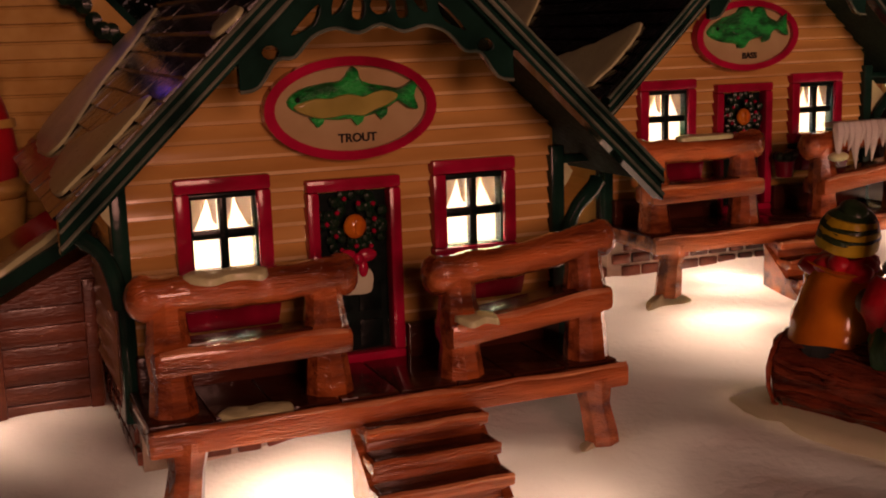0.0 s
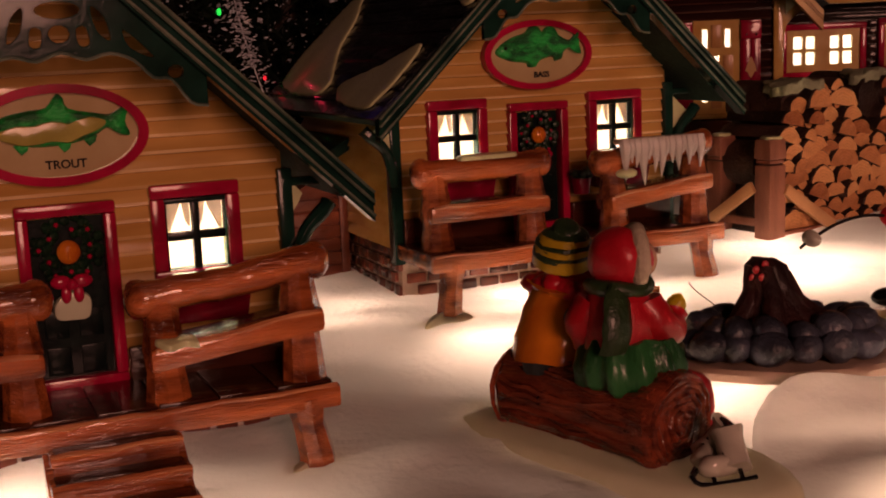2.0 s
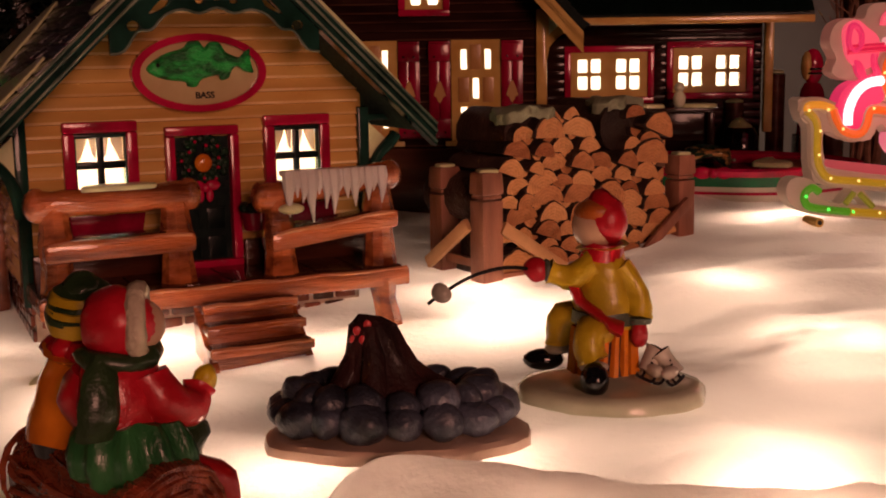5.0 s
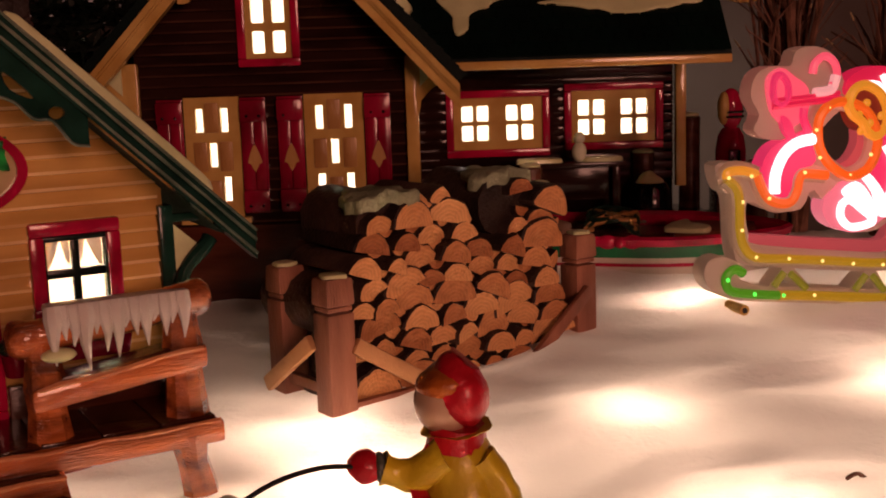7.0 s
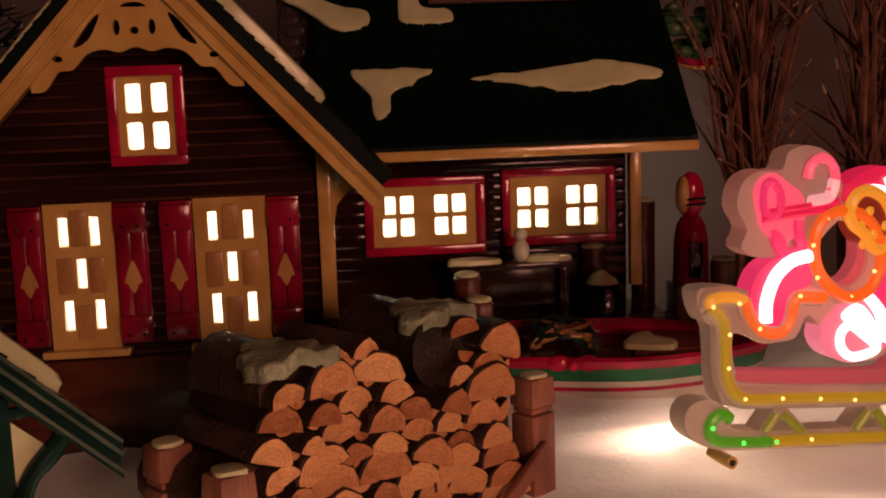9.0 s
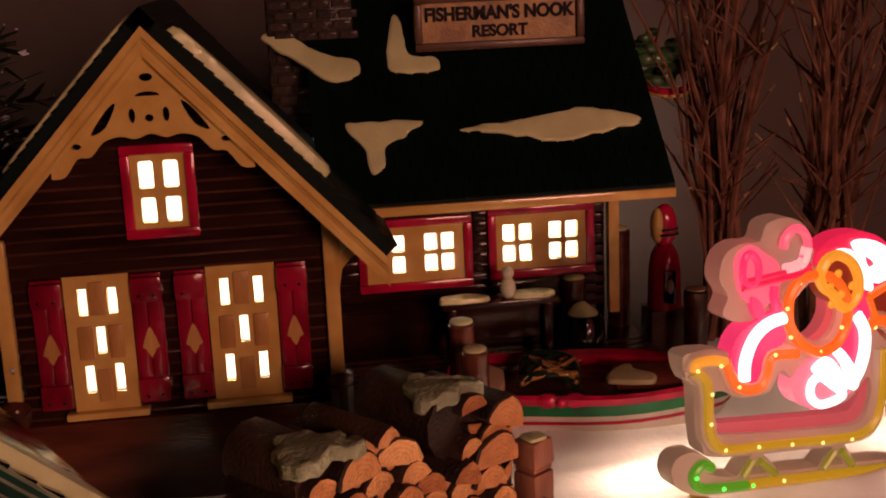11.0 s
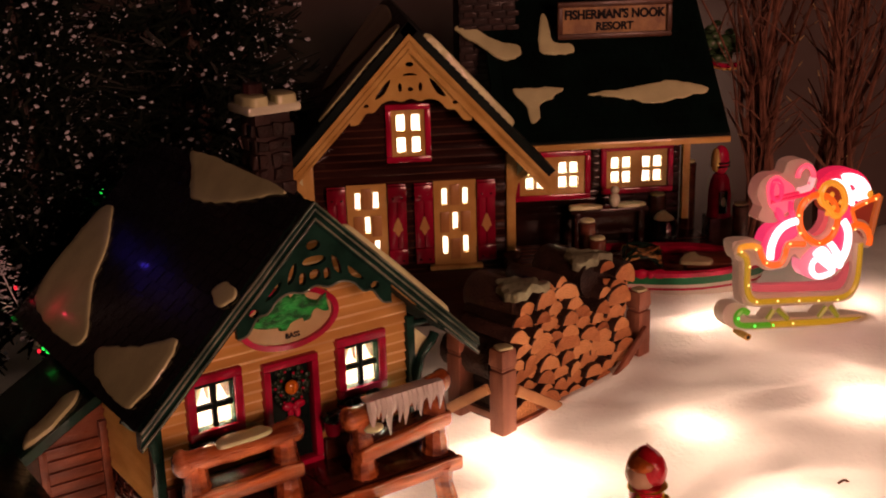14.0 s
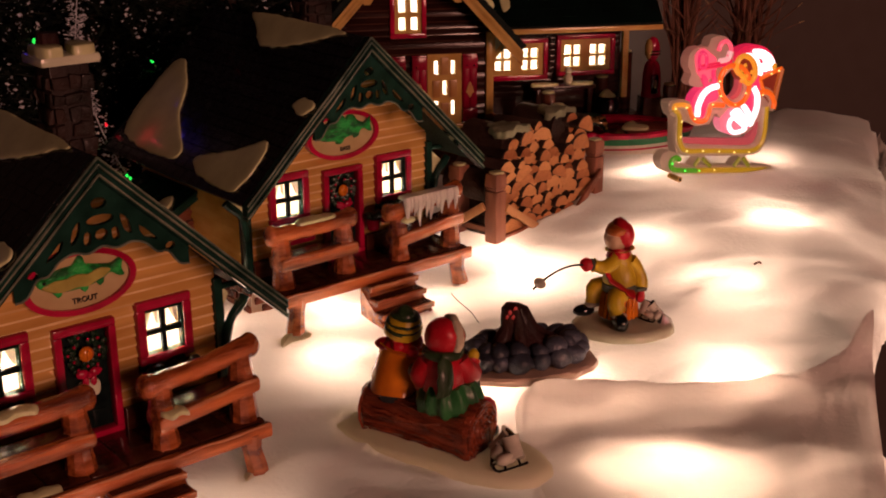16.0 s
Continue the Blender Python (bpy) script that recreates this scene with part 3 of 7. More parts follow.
def gable_roof(parent, half, peak, slope, y0, y1, thick, mat, rows, per_row, shingle_mat):
    length = half / math.cos(math.atan(slope))
    for side in (-1, 1):
        bm = bmnew()
        a = [roof_point(side, s, y, h, peak, slope) for y in (y0, y1) for s, h in ((0, 0), (length, 0), (length, -thick), (0, -thick))]
        a[0] = (0, y0, peak)
        a[4] = (0, y1, peak)
        vs = [bm.verts.new(p) for p in a]
        for q in ((0, 1, 2, 3), (7, 6, 5, 4), (0, 4, 5, 1), (1, 5, 6, 2), (2, 6, 7, 3), (3, 7, 4, 0)):
            bm.faces.new([vs[k] for k in q])
        roof = part("roof_slope", bm, mat, parent)
        if rows:
            bm = bmnew()
            rnd = random.Random(side + rows)
            for r in range(rows):
                s0, s1 = length * r / rows, length * (r + 1) / rows + 0.05
                wide = (y1 - y0 - 0.3) / per_row
                off = wide / 2 if r % 2 else 0
                for k in range(per_row + (r % 2)):
                    ya, yb = max(y0 + 0.15, y0 + 0.15 + k * wide - off), min(y1 - 0.15, y0 + 0.15 + (k + 1) * wide - off - 0.05)
                    lift = 0.05 + 0.02 * rnd.random()
                    p = [roof_point(side, s0, ya, 0.005, peak, slope), roof_point(side, s0, yb, 0.005, peak, slope),
                         roof_point(side, s1, yb, lift, peak, slope), roof_point(side, s1, ya, lift, peak, slope),
                         roof_point(side, s1, yb, -0.01, peak, slope), roof_point(side, s1, ya, -0.01, peak, slope)]
                    v = [bm.verts.new(c) for c in p]
                    bm.faces.new((v[0], v[1], v[2], v[3]))
                    bm.faces.new((v[3], v[2], v[4], v[5]))
                    bm.faces.new((v[0], v[3], v[5]))
                    bm.faces.new((v[1], v[4], v[2]))
            tagged(part("shingles", bm, shingle_mat, roof, "", 20), kind="stuff")
    return length


def clapboards(parent, mat, z0, z1, pitch, outline, openings, y_front, proud=0.17, lap=0.02):
    """Rows of boards on a front: outline(z) gives the half width, openings are (x0, z0, x1, z1)."""
    z = z0
    while z < z1 - 0.05:
        zt = min(z + pitch, z1)
        mid = (z + zt) / 2
        spans = [(-outline(z), outline(z))]
        for ox0, oz0, ox1, oz1 in openings:
            if oz0 < mid < oz1:
                cut = []
                for a, b in spans:
                    if ox0 > a:
                        cut.append((a, min(b, ox0)))
                    if ox1 < b:
                        cut.append((max(a, ox1), b))
                spans = [(a, b) for a, b in cut if b - a > 0.05]
        for a, b in spans:
            bm = bmnew()
            wob = 0.03 * math.sin(7.1 * z)
            ta, tb = max(a, -outline(zt)), min(b, outline(zt))
            if tb - ta < 0.02:
                ta, tb = (a + b) / 2 - 0.01, (a + b) / 2 + 0.01
            n = max(2, int((b - a) / 1.2))
            lo, mi_, hi = [], [], []
            for k in range(n + 1):
                t = k / n
                jig = 0.025 * noise.noise((a + (b - a) * t, z * 3, 2.2))
                lo.append((bm.verts.new((a + (b - a) * t, y_front, z)), bm.verts.new((a + (b - a) * t, y_front - proud - jig + wob, z + 0.03))))
                mi_.append(bm.verts.new((a + (b - a) * t, y_front - proud * 0.85 - jig, z + 0.10)))
                hi.append(bm.verts.new((ta + (tb - ta) * t, y_front - 0.01, zt + lap)))
            for k in range(n):
                bm.faces.new((lo[k][0], lo[k + 1][0], lo[k + 1][1], lo[k][1]))
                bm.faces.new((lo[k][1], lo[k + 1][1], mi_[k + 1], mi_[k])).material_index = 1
                bm.faces.new((mi_[k], mi_[k + 1], hi[k + 1], hi[k]))
            bm.faces.new((lo[0][0], lo[0][1], mi_[0], hi[0]))
            bm.faces.new((lo[n][0], hi[n], mi_[n], lo[n][1]))
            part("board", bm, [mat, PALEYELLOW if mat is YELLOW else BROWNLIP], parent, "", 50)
        z = zt


def frame_of(bm, x0, z0, x1, z1, w, y0, y1, mi=0, soft=0.07):
    for a, b, c, d in ((x0, z1 - w, x1, z1), (x0, z0, x1, z0 + w), (x0, z0 + w, x0 + w, z1 - w), (x1 - w, z0 + w, x1, z1 - w)):
        box(bm, ((a + c) / 2, (y0 + y1) / 2, (b + d) / 2), (c - a + 0.01, y1 - y0, d - b + 0.01), soft, None, mi)


def cabin_window(parent, cx):
    """A red window with a dark cross, curtains above and lit panes."""
    x0, x1, z0, z1 = cx - 0.98, cx + 0.98, 3.95, 6.15
    win = part("window", window_frame_mesh(x0, z0, x1, z1), RED, parent, "red-framed window with dark muntins, lit from inside")
    gx0, gx1, gz0, gz1 = cx - 0.66, cx + 0.66, 4.22, 5.76
    bm = bmnew()
    frame_of(bm, gx0 - 0.08, gz0 - 0.06, gx1 + 0.08, gz1 + 0.06, 0.10, -0.02, 0.30, 0, 0.03)
    box(bm, (cx, 0.12, (gz0 + gz1) / 2), (0.18, 0.2, gz1 - gz0), 0.05)
    box(bm, (cx, 0.13, 4.98), (gx1 - gx0, 0.19, 0.2), 0.06)
    part("muntin", bm, DOORGREEN, win)
    for sx in (-1, 1):
        for lo, hi in ((gz0 + 0.03, 4.9), (5.06, gz1)):
            a, b = sorted((cx + sx * 0.09, cx + sx * 0.62))
            bm = bmnew()
            box(bm, ((a + b) / 2, 0.33, (lo + hi) / 2), (b - a + 0.14, 0.05, hi - lo + 0.14))
            part("pane", bm, PANE, win)
        bm = bmnew()
        inner, outer = cx + sx * 0.09, cx + sx * 0.62
        top, low = gz1, 5.05
        prism(bm, [[(outer, low), (outer, top), (cx + sx * 0.29, top), (cx + sx * 0.31, top - 0.14), (cx + sx * 0.42, top - 0.4), (cx + sx * 0.54, low + 0.05)]], upright, 0.24, 0.29)
        prism(bm, [[(inner, low + 0.14), (inner, top), (cx + sx * 0.29, top), (cx + sx * 0.25, top - 0.14), (cx + sx * 0.18, low + 0.22), (cx + sx * 0.12, low + 0.12)]], upright, 0.24, 0.29)
        part("curtain", bm, CURTAIN, win, "grey glazed curtain")
    # window box with dark greens
    bm = bmnew()
    box(bm, (cx, -0.18, 3.45), (1.85, 0.6, 0.66), 0.1, None, 0, 1.12)
    # shutter red, darker than the frame: shade under the rails put into the colour
    fb = part("flower_box", bm, SHUTTERRED, parent, "red window box")
    bm = bmnew()
    rnd = random.Random(int(cx * 10))
    for k in range(16):
        ball(bm, (cx + rnd.uniform(-0.85, 0.85), -0.2 + rnd.uniform(-0.22, 0.22), 3.82 + rnd.uniform(-0.05, 0.1)), 0.17, (1.2, 1, 0.8), 8)
    part("foliage", bm, LEAF, fb)
    return win


def window_frame_mesh(x0, z0, x1, z1):
    bm = bmnew()
    frame_of(bm, x0, z0, x1, z1, 0.30, -0.12, 0.32)
    return bm


def fish_outline(kind):
    """Half a sign wide: a deep-bodied bass with two back fins, or a slimmer trout."""
    if kind == "bass":
        return curved([(-1.45, 0.02), (-1.2, 0.26), (-0.85, 0.44), (-0.45, 0.55), (-0.28, 0.72), (0.0, 0.74), (0.14, 0.56), (0.3, 0.7), (0.58, 0.68), (0.72, 0.46), (0.98, 0.32), (1.15, 0.3), (1.36, 0.52),
                       (1.5, 0.56), (1.44, 0.2), (1.52, -0.14), (1.34, -0.1), (1.12, 0.06), (0.9, -0.06), (0.8, -0.28), (0.58, -0.34), (0.5, -0.2), (0.05, -0.3), (-0.12, -0.5), (-0.36, -0.48), (-0.42, -0.36), (-0.9, -0.3), (-1.3, -0.16)], 3)
    return curved([(-1.36, 0.06), (-1.1, 0.3), (-0.55, 0.42), (-0.2, 0.46), (0.02, 0.72), (0.16, 0.66), (0.26, 0.42), (0.8, 0.3), (1.08, 0.26), (1.4, 0.42), (1.48, 0.36), (1.4, 0.08), (1.48, -0.18), (1.36, -0.2), (1.08, 0.0),
                   (0.7, -0.2), (0.2, -0.32), (-0.5, -0.34), (-1.15, -0.16)], 3)


def porch_bench(parent, x0, x1, y, za, zb):
    """Rustic railing bench: stout end posts, a top log from za to zb, a thick seat plank."""
    bm = bmnew()
    dz = zb - za
    tube(bm, curved([(x0 - 0.2, y + 0.1, za - 0.04), (x0 + 0.5, y + 0.02, za + dz * 0.2), ((x0 + x1) / 2, y, za + dz * 0.5 - 0.05), (x1 - 0.5, y + 0.02, za + dz * 0.85), (x1 + 0.15, y + 0.1, zb)], 4, False),
         [0.36, 0.4, 0.37, 0.33, 0.36, 0.35, 0.33, 0.36, 0.33, 0.35, 0.37, 0.34, 0.36, 0.38, 0.36, 0.4, 0.36], 12)
    rail = part("top_rail", bm, WOOD, parent, "thick glazed log rail")
    bm = bmnew()
    box(bm, (0, 0, 0), (x1 - x0 + 0.25, 1.05, 0.52), 0.16)
    for v in bm.verts:
        v.co.z += 0.05 * noise.noise((v.co.x * 0.9, v.co.y * 2, 5)) + v.co.x * dz / (x1 - x0)
        v.co += Vector(((x0 + x1) / 2, y - 0.02, (za + zb) / 2 - 1.2))
    seat = part("seat_plank", bm, WOOD, rail)
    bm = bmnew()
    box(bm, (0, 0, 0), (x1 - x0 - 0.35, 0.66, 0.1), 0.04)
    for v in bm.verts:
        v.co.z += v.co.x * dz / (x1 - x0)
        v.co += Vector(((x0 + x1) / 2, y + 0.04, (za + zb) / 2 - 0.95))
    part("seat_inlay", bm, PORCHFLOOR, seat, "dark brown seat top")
    bm = bmnew()
    tube(bm, [(x0 + k * (x1 - x0) / 8, y - 0.5 + 0.03 * math.sin(k * 2.1), (za + zb) / 2 - 0.99 + (k / 8 - 0.5) * dz + 0.03 * math.sin(k * 1.3)) for k in range(9)], [0.05, 0.07, 0.06, 0.08, 0.06, 0.07, 0.05, 0.07, 0.05], 6)
    part("worn_edge", bm, WOODEDGE, seat)
    for x, zt in ((x0 - 0.14, za), (x1 + 0.1, zb)):
        bm = bmnew()
        ball(bm, (x, y + 0.1, zt - 0.02), 0.43, (0.8, 1, 1), 12)
        for v in bm.verts:
            v.co += 0.06 * noise.noise_vector(v.co * 2.0)
        part("knob", bm, WOOD, rail)
    for x, zt in ((x0 + 0.25, za), (x1 - 0.3, zb)):
        bm = bmnew()
        tube(bm, [(x, y + 0.1, zt), (x, y + 0.05, zt - 0.5), (x, y, zt - 1.0), (x, y, zt - 1.5), (x + 0.02, y, 1.85)], [0.38, 0.38, 0.46, 0.40, 0.50], 10)
        part("bench_post", bm, WOOD, rail)
    return rail


def bargeboard(parent, half, peak, slope, y, width, depth, mats):
    """The stepped mouldings along a gable's edge, both sides, mitred at the peak."""
    fall = slope
    for side in (-1, 1):
        board = None
        for lo, hi, ya, yb in ((-0.02, width * 0.8, y - 0.1, y + depth), (-0.04, width * 0.3, y - 0.2, y - 0.09), (width * 0.36, width * 0.46, y - 0.19, y - 0.09), (width * 0.78, width, y - 0.17, y + depth)):
            bm = bmnew()
            prism(bm, [[(0, peak - lo), (side * half, peak - lo - fall * half), (side * half, peak - hi - fall * half), (0, peak - hi)]], upright, ya, yb)
            made = part("moulding" if board else "bargeboard", bm, mats[0], board or parent)
            board = board or made
        if mats[1] is not mats[0]:
            for q in (0.0, width * 0.33, width * 0.8):
                bm = bmnew()
                tube(bm, [(side * half * k / 6, y - 0.2 + 0.02 * math.sin(k * 2.3), peak - q - fall * half * k / 6) for k in range(7)], [0.04, 0.03, 0.045, 0.03, 0.04, 0.03, 0.04], 5)
                part("worn_edge", bm, mats[1], board)


def cabin(x, y, z, turn, word, fish, label):
    top = thing("fishing_cabin", x, y, z, turn, label, "miniature house", "fishing cabins")
    wall_line = lambda zz: min(4.68, max(0.0, (CAB_PEAK - 0.45 - zz) / CAB_SLOPE))
    win_x = 2.75
    holes = [(-win_x - 0.72, 4.16, -win_x + 0.72, 5.82), (win_x - 0.72, 4.16, win_x + 0.72, 5.82), (-0.78, 1.9, 0.78, 5.62)]
    # front wall with its openings, and the boards on it
    bm = bmnew()
    prism(bm, [[(-4.8, 1.7), (4.8, 1.7), (4.8, 6.66), (0, CAB_PEAK - 0.45), (-4.8, 6.66)]] + [rect(*h) for h in holes], upright, 0.2, 0.5)
    front = part("front_wall", bm, YELLOW, top, "yellow clapboard gable wall")
    clapboards(front, YELLOW, 1.75, CAB_PEAK - 0.5, 0.36, wall_line, [(-win_x - 0.9, 4.0, -win_x + 0.9, 6.05), (win_x - 0.9, 4.0, win_x + 0.9, 6.05), (-0.92, 1.7, 0.92, 5.85)], 0.2, 0.125)
    for side in (-1, 1):
        bm = bmnew()
        box(bm, (side * 4.65, 4.65, 4.19), (0.3, 8.3, 4.98))
        wall = part("side_wall", bm, YELLOW, top)
        for r in range(12):
            zz = 1.75 + 0.36 * r
            bm = bmnew()
            vs = [bm.verts.new(p) for q in (0.4, 9.1) for p in ((side * 4.8, q, zz), (side * 4.95, q, zz + 0.04), (side * 4.93, q, zz + 0.14), (side * 4.81, q, zz + 0.38))]
            for q in ((0, 1, 5, 4), (1, 2, 6, 5), (2, 3, 7, 6), (0, 3, 2, 1), (4, 5, 6, 7)):
                bm.faces.new([vs[k] for k in q])
            part("board", bm, YELLOW, wall)
        bm = bmnew()
        box(bm, (side * 4.8, 0.2, 3.8), (0.34, 0.52, 5.0), 0.06)
        box(bm, (side * 5.2, 0.05, 5.98), (0.9, 0.2, 0.2), 0.05)
        part("corner_board", bm, GREEN, top)
        bm = bmnew()
        tube(bm, curved([(side * 4.92, -0.1, 3.7), (side * 4.98, -0.12, 4.3), (side * 5.2, -0.12, 4.85), (side * 5.62, -0.1, 5.25), (side * 5.8, -0.05, 5.45)], 4, False), [0.14, 0.15, 0.16, 0.17, 0.18, 0.18, 0.17, 0.16, 0.16, 0.17, 0.18, 0.19, 0.19, 0.18, 0.18, 0.19, 0.2], 9)
        part("eave_brace", bm, GREEN, top)
        bm = bmnew()
        wedge = [(4.95, 4.75), (5.2, 5.0), (5.55, 5.3), (4.95, 5.86)] if fish == "bass" else [(4.95, 5.3), (5.1, 5.5), (5.2, 5.7), (4.95, 6.0)]
        prism(bm, [[(side * u, v) for u, v in wedge]], upright, 0.0, 0.06)
        part("snow_wedge", bm, SNOWPAINT, top)
    bm = bmnew()
    prism(bm, [[(-4.8, 0.3), (4.8, 0.3), (4.8, 6.66), (0, CAB_PEAK - 0.45), (-4.8, 6.66)]], upright, 8.8, 9.1)
    part("back_wall", bm, YELLOW, top)
    gable_roof(top, CAB_W, CAB_PEAK, CAB_SLOPE, CAB_FRONT, CAB_BACK, 0.32, SOFFIT, 15, 17, ROOFBLACK)
    bargeboard(top, CAB_W, CAB_PEAK, CAB_SLOPE, CAB_FRONT, 0.63, 0.25, [GREEN, WORNGREEN])
    # fretwork under the peak
    zz = CAB_PEAK - 0.55
    edge = [(-2.75, zz - CAB_SLOPE * 2.75)] + curved([(-2.75, zz - 3.3), (-2.4, zz - 3.22), (-2.05, zz - 2.75), (-1.7, zz - 2.7), (-1.35, zz - 2.35), (-0.9, zz - 2.2), (-0.45, zz - 2.3), (0, zz - 2.15), (0.45, zz - 2.3), (0.9, zz - 2.2), (1.35, zz - 2.35), (1.7, zz - 2.7), (2.05, zz - 2.75), (2.4, zz - 3.22), (2.75, zz - 3.3)], 3, False) + [(2.75, zz - CAB_SLOPE * 2.75), (0, zz)]
    cuts = [ring(0, zz - 0.85, 0.24, 0.17, 12), ring(0, zz - 1.35, 0.42, 0.16, 14), ring(0, zz - 1.8, 0.2, 0.17, 10)]
    for s in (-1, 1):
        cuts += [[(s * u, v) for u, v in curved([(0.62, zz - 1.3), (0.85, zz - 1.5), (0.95, zz - 1.95), (0.7, zz - 1.75)], 3)], [(s * u, v) for u, v in curved([(1.2, zz - 1.75), (1.75, zz - 2.3), (1.3, zz - 2.1)], 3)],
                 [(s * u, v) for u, v in curved([(0.32, zz - 1.72), (0.5, zz - 1.68), (0.55, zz - 2.0), (0.36, zz - 2.02)], 3)], ring(s * 2.15, zz - 2.6, 0.16, 0.13, 10)]
    bm = bmnew()
    prism(bm, [edge] + cuts, upright, CAB_FRONT + 0.02, CAB_FRONT + 0.2)
    trim = part("gable_fretwork", bm, GREEN, top, "pierced dark green gable trim")
    bm = bmnew()
    tube(bm, [(u, CAB_FRONT + 0.01, v) for u, v in edge[1:-2]], 0.035, 5)
    part("worn_edge", bm, WORNGREEN, trim)
    # windows, door
    for wx in (-win_x, win_x):
        cabin_window(top, wx)
    bm = bmnew()
    frame_of(bm, -1.03, 1.9, 1.03, 5.93, 0.26, -0.12, 0.32)
    door = part("door", bm, RED, top, "dark green door in a red frame, hung with a wreath")
    bm = bmnew()
    box(bm, (0, 0.3, 3.78), (1.6, 0.1, 3.75))
    for px in (-0.36, 0.36):
        for pz in (2.5, 3.3):
            box(bm, (px, 0.24, pz), (0.5, 0.06, 0.6), 0.02)
    part("leaf", bm, DOORGREEN, door)
    rnd = random.Random(5)
    bm = bmnew()
    for k in range(70):
        a, r = rnd.uniform(0, 6.283), 0.5 + rnd.uniform(-0.17, 0.2)
        ball(bm, (r * math.cos(a), 0.13 + rnd.uniform(-0.09, 0.06), 4.93 + r * 1.08 * math.sin(a)), 0.11, (1, 0.7, 1), 6)
    wr = part("wreath", bm, LEAF, door, "dark green wreath with red berries")
    for k in range(11):
        bm = bmnew()
        a, r = k * 0.571 + 0.2, 0.46 + 0.14 * (k % 2)
        ball(bm, (r * math.cos(a), -0.0, 4.93 + r * math.sin(a)), 0.055, seg=8)
        part("berry", bm, RED, wr)
    bm = bmnew()
    ball(bm, (0, -0.02, 4.9), 0.25, (1, 0.6, 1.05))
    box(bm, (0, -0.17, 4.9), (0.07, 0.06, 0.3), 0.02)
    part("lantern", bm, ORANGE, wr, "orange round lamp")
    bm = bmnew()
    for s in (-1, 1):
        ball(bm, (s * 0.22, -0.08, 4.28), 0.2, (1.1, 0.5, 0.75))
        ball(bm, (s * 0.13, -0.08, 4.0), 0.16, (0.7, 0.5, 1.2))
    ball(bm, (0, -0.12, 4.22), 0.13)
    part("bow", bm, RED, wr, "red bow")
    # oval sign with a fish
    bm = bmnew()
    prism(bm, [ring(0, 7.38, 1.86, 1.06, 40), ring(0, 7.38, 1.64, 0.87, 40)], upright, -0.22, 0.12)
    sign = part("oval_sign", bm, RED, top, "red-rimmed oval sign with a raised green fish")
    bm = bmnew()
    prism(bm, [ring(0, 7.38, 1.66, 0.89, 40)], upright, -0.08, 0.1)
    part("panel", bm, WHITE, sign)
    bm = bmnew()
    line = fish_outline(fish)
    rings = []
    for q, yy in ((1.0, -0.08), (0.97, -0.18), (0.8, -0.25)):
        rings.append([bm.verts.new((u * (q + 1) / 2, yy, 7.5 + (v - 0.05) * q + 0.05 * q)) for u, v in line])
    nn = len(line)
    for a, b in zip(rings, rings[1:]):
        for w in range(nn):
            bm.faces.new((a[w], a[(w + 1) % nn], b[(w + 1) % nn], b[w]))
    es = [bm.edges.get((rings[-1][w], rings[-1][(w + 1) % nn])) for w in range(nn)]
    bmesh.ops.triangle_fill(bm, use_beauty=True, use_dissolve=False, edges=es)
    part("fish", bm, FISH, sign, "glossy green fish")
    if fish == "trout":
        bm = bmnew()
        pillow(bm, [(-1.2, 0.0), (-0.7, 0.12), (0.2, 0.16), (1.0, 0.14), (0.7, -0.14), (0.2, -0.26), (-0.5, -0.28), (-1.05, -0.14)], lambda u, v, h: (u, -0.23 - h, 7.5 + v), 0.07)
        part("belly", bm, FISHBELLY, sign, "pale yellow belly")
        for fx, fz in ((-0.75, 7.12), (0.1, 7.12), (0.62, 7.22)):
            bm = bmnew()
            prism(bm, [[(fx - 0.16, fz + 0.1), (fx + 0.16, fz + 0.12), (fx + 0.12, fz - 0.02), (fx, fz - 0.1)]], upright, -0.2, -0.08)
            part("fin", bm, FISH, sign)
    else:
        bm = bmnew()
        prism(bm, [curved([(-0.62, 0.02), (-0.35, 0.12), (-0.2, 0.0), (-0.38, -0.1)], 3)], lambda u, v, w: (u, w, 7.5 + v), -0.31, -0.2)
        part("fin", bm, FISH, sign)
    bm = bmnew()
    ball(bm, (-1.16, -0.24, 7.6), 0.06, seg=8)
    part("eye", bm, INK, sign)
    lettering(word, 0.25, facing(0.12, -0.09, 6.76), INK, sign)
    # brick foundation
    bm = bmnew()
    box(bm, (0, 4.6, 0.95), (9.3, 8.6, 1.6))
    base = part("foundation", bm, MORTAR, top, "brick foundation in pale mortar")
    me = {}
    for long_ in (0.62, 0.5):
        b2 = bmnew()
        box(b2, (0, 0, 0), (long_, 0.16, 0.31), 0.05)
        me[long_] = mesh_of("brick", b2, BRICK)

    def brick(bx, by, bz, rot, size):
        ob = new("brick", me[size])
        ob.parent = base
        ob.matrix_local = pose(bx * CM, by * CM, bz * CM, 0, 0, rot)

    for r in range(4):
        zz = 0.42 + 0.385 * r
        off = 0.35 if r % 2 else 0.0
        for k in range(-7, 7):
            bx = k * 0.7 + 0.35 + off
            if abs(bx) < 4.4:
                brick(bx, 0.28, zz, 0, 0.62 if (k * 5 + r) % 4 else 0.5)
        for k in range(12):
            by = 0.6 + k * 0.7 + off
            if by < 8.6:
                for s in (-1, 1):
                    brick(s * 4.68, by, zz, 90, 0.62 if (k * 3 + r) % 4 else 0.5)
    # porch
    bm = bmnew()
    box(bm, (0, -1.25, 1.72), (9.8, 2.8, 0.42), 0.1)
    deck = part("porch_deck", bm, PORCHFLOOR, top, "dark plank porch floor")
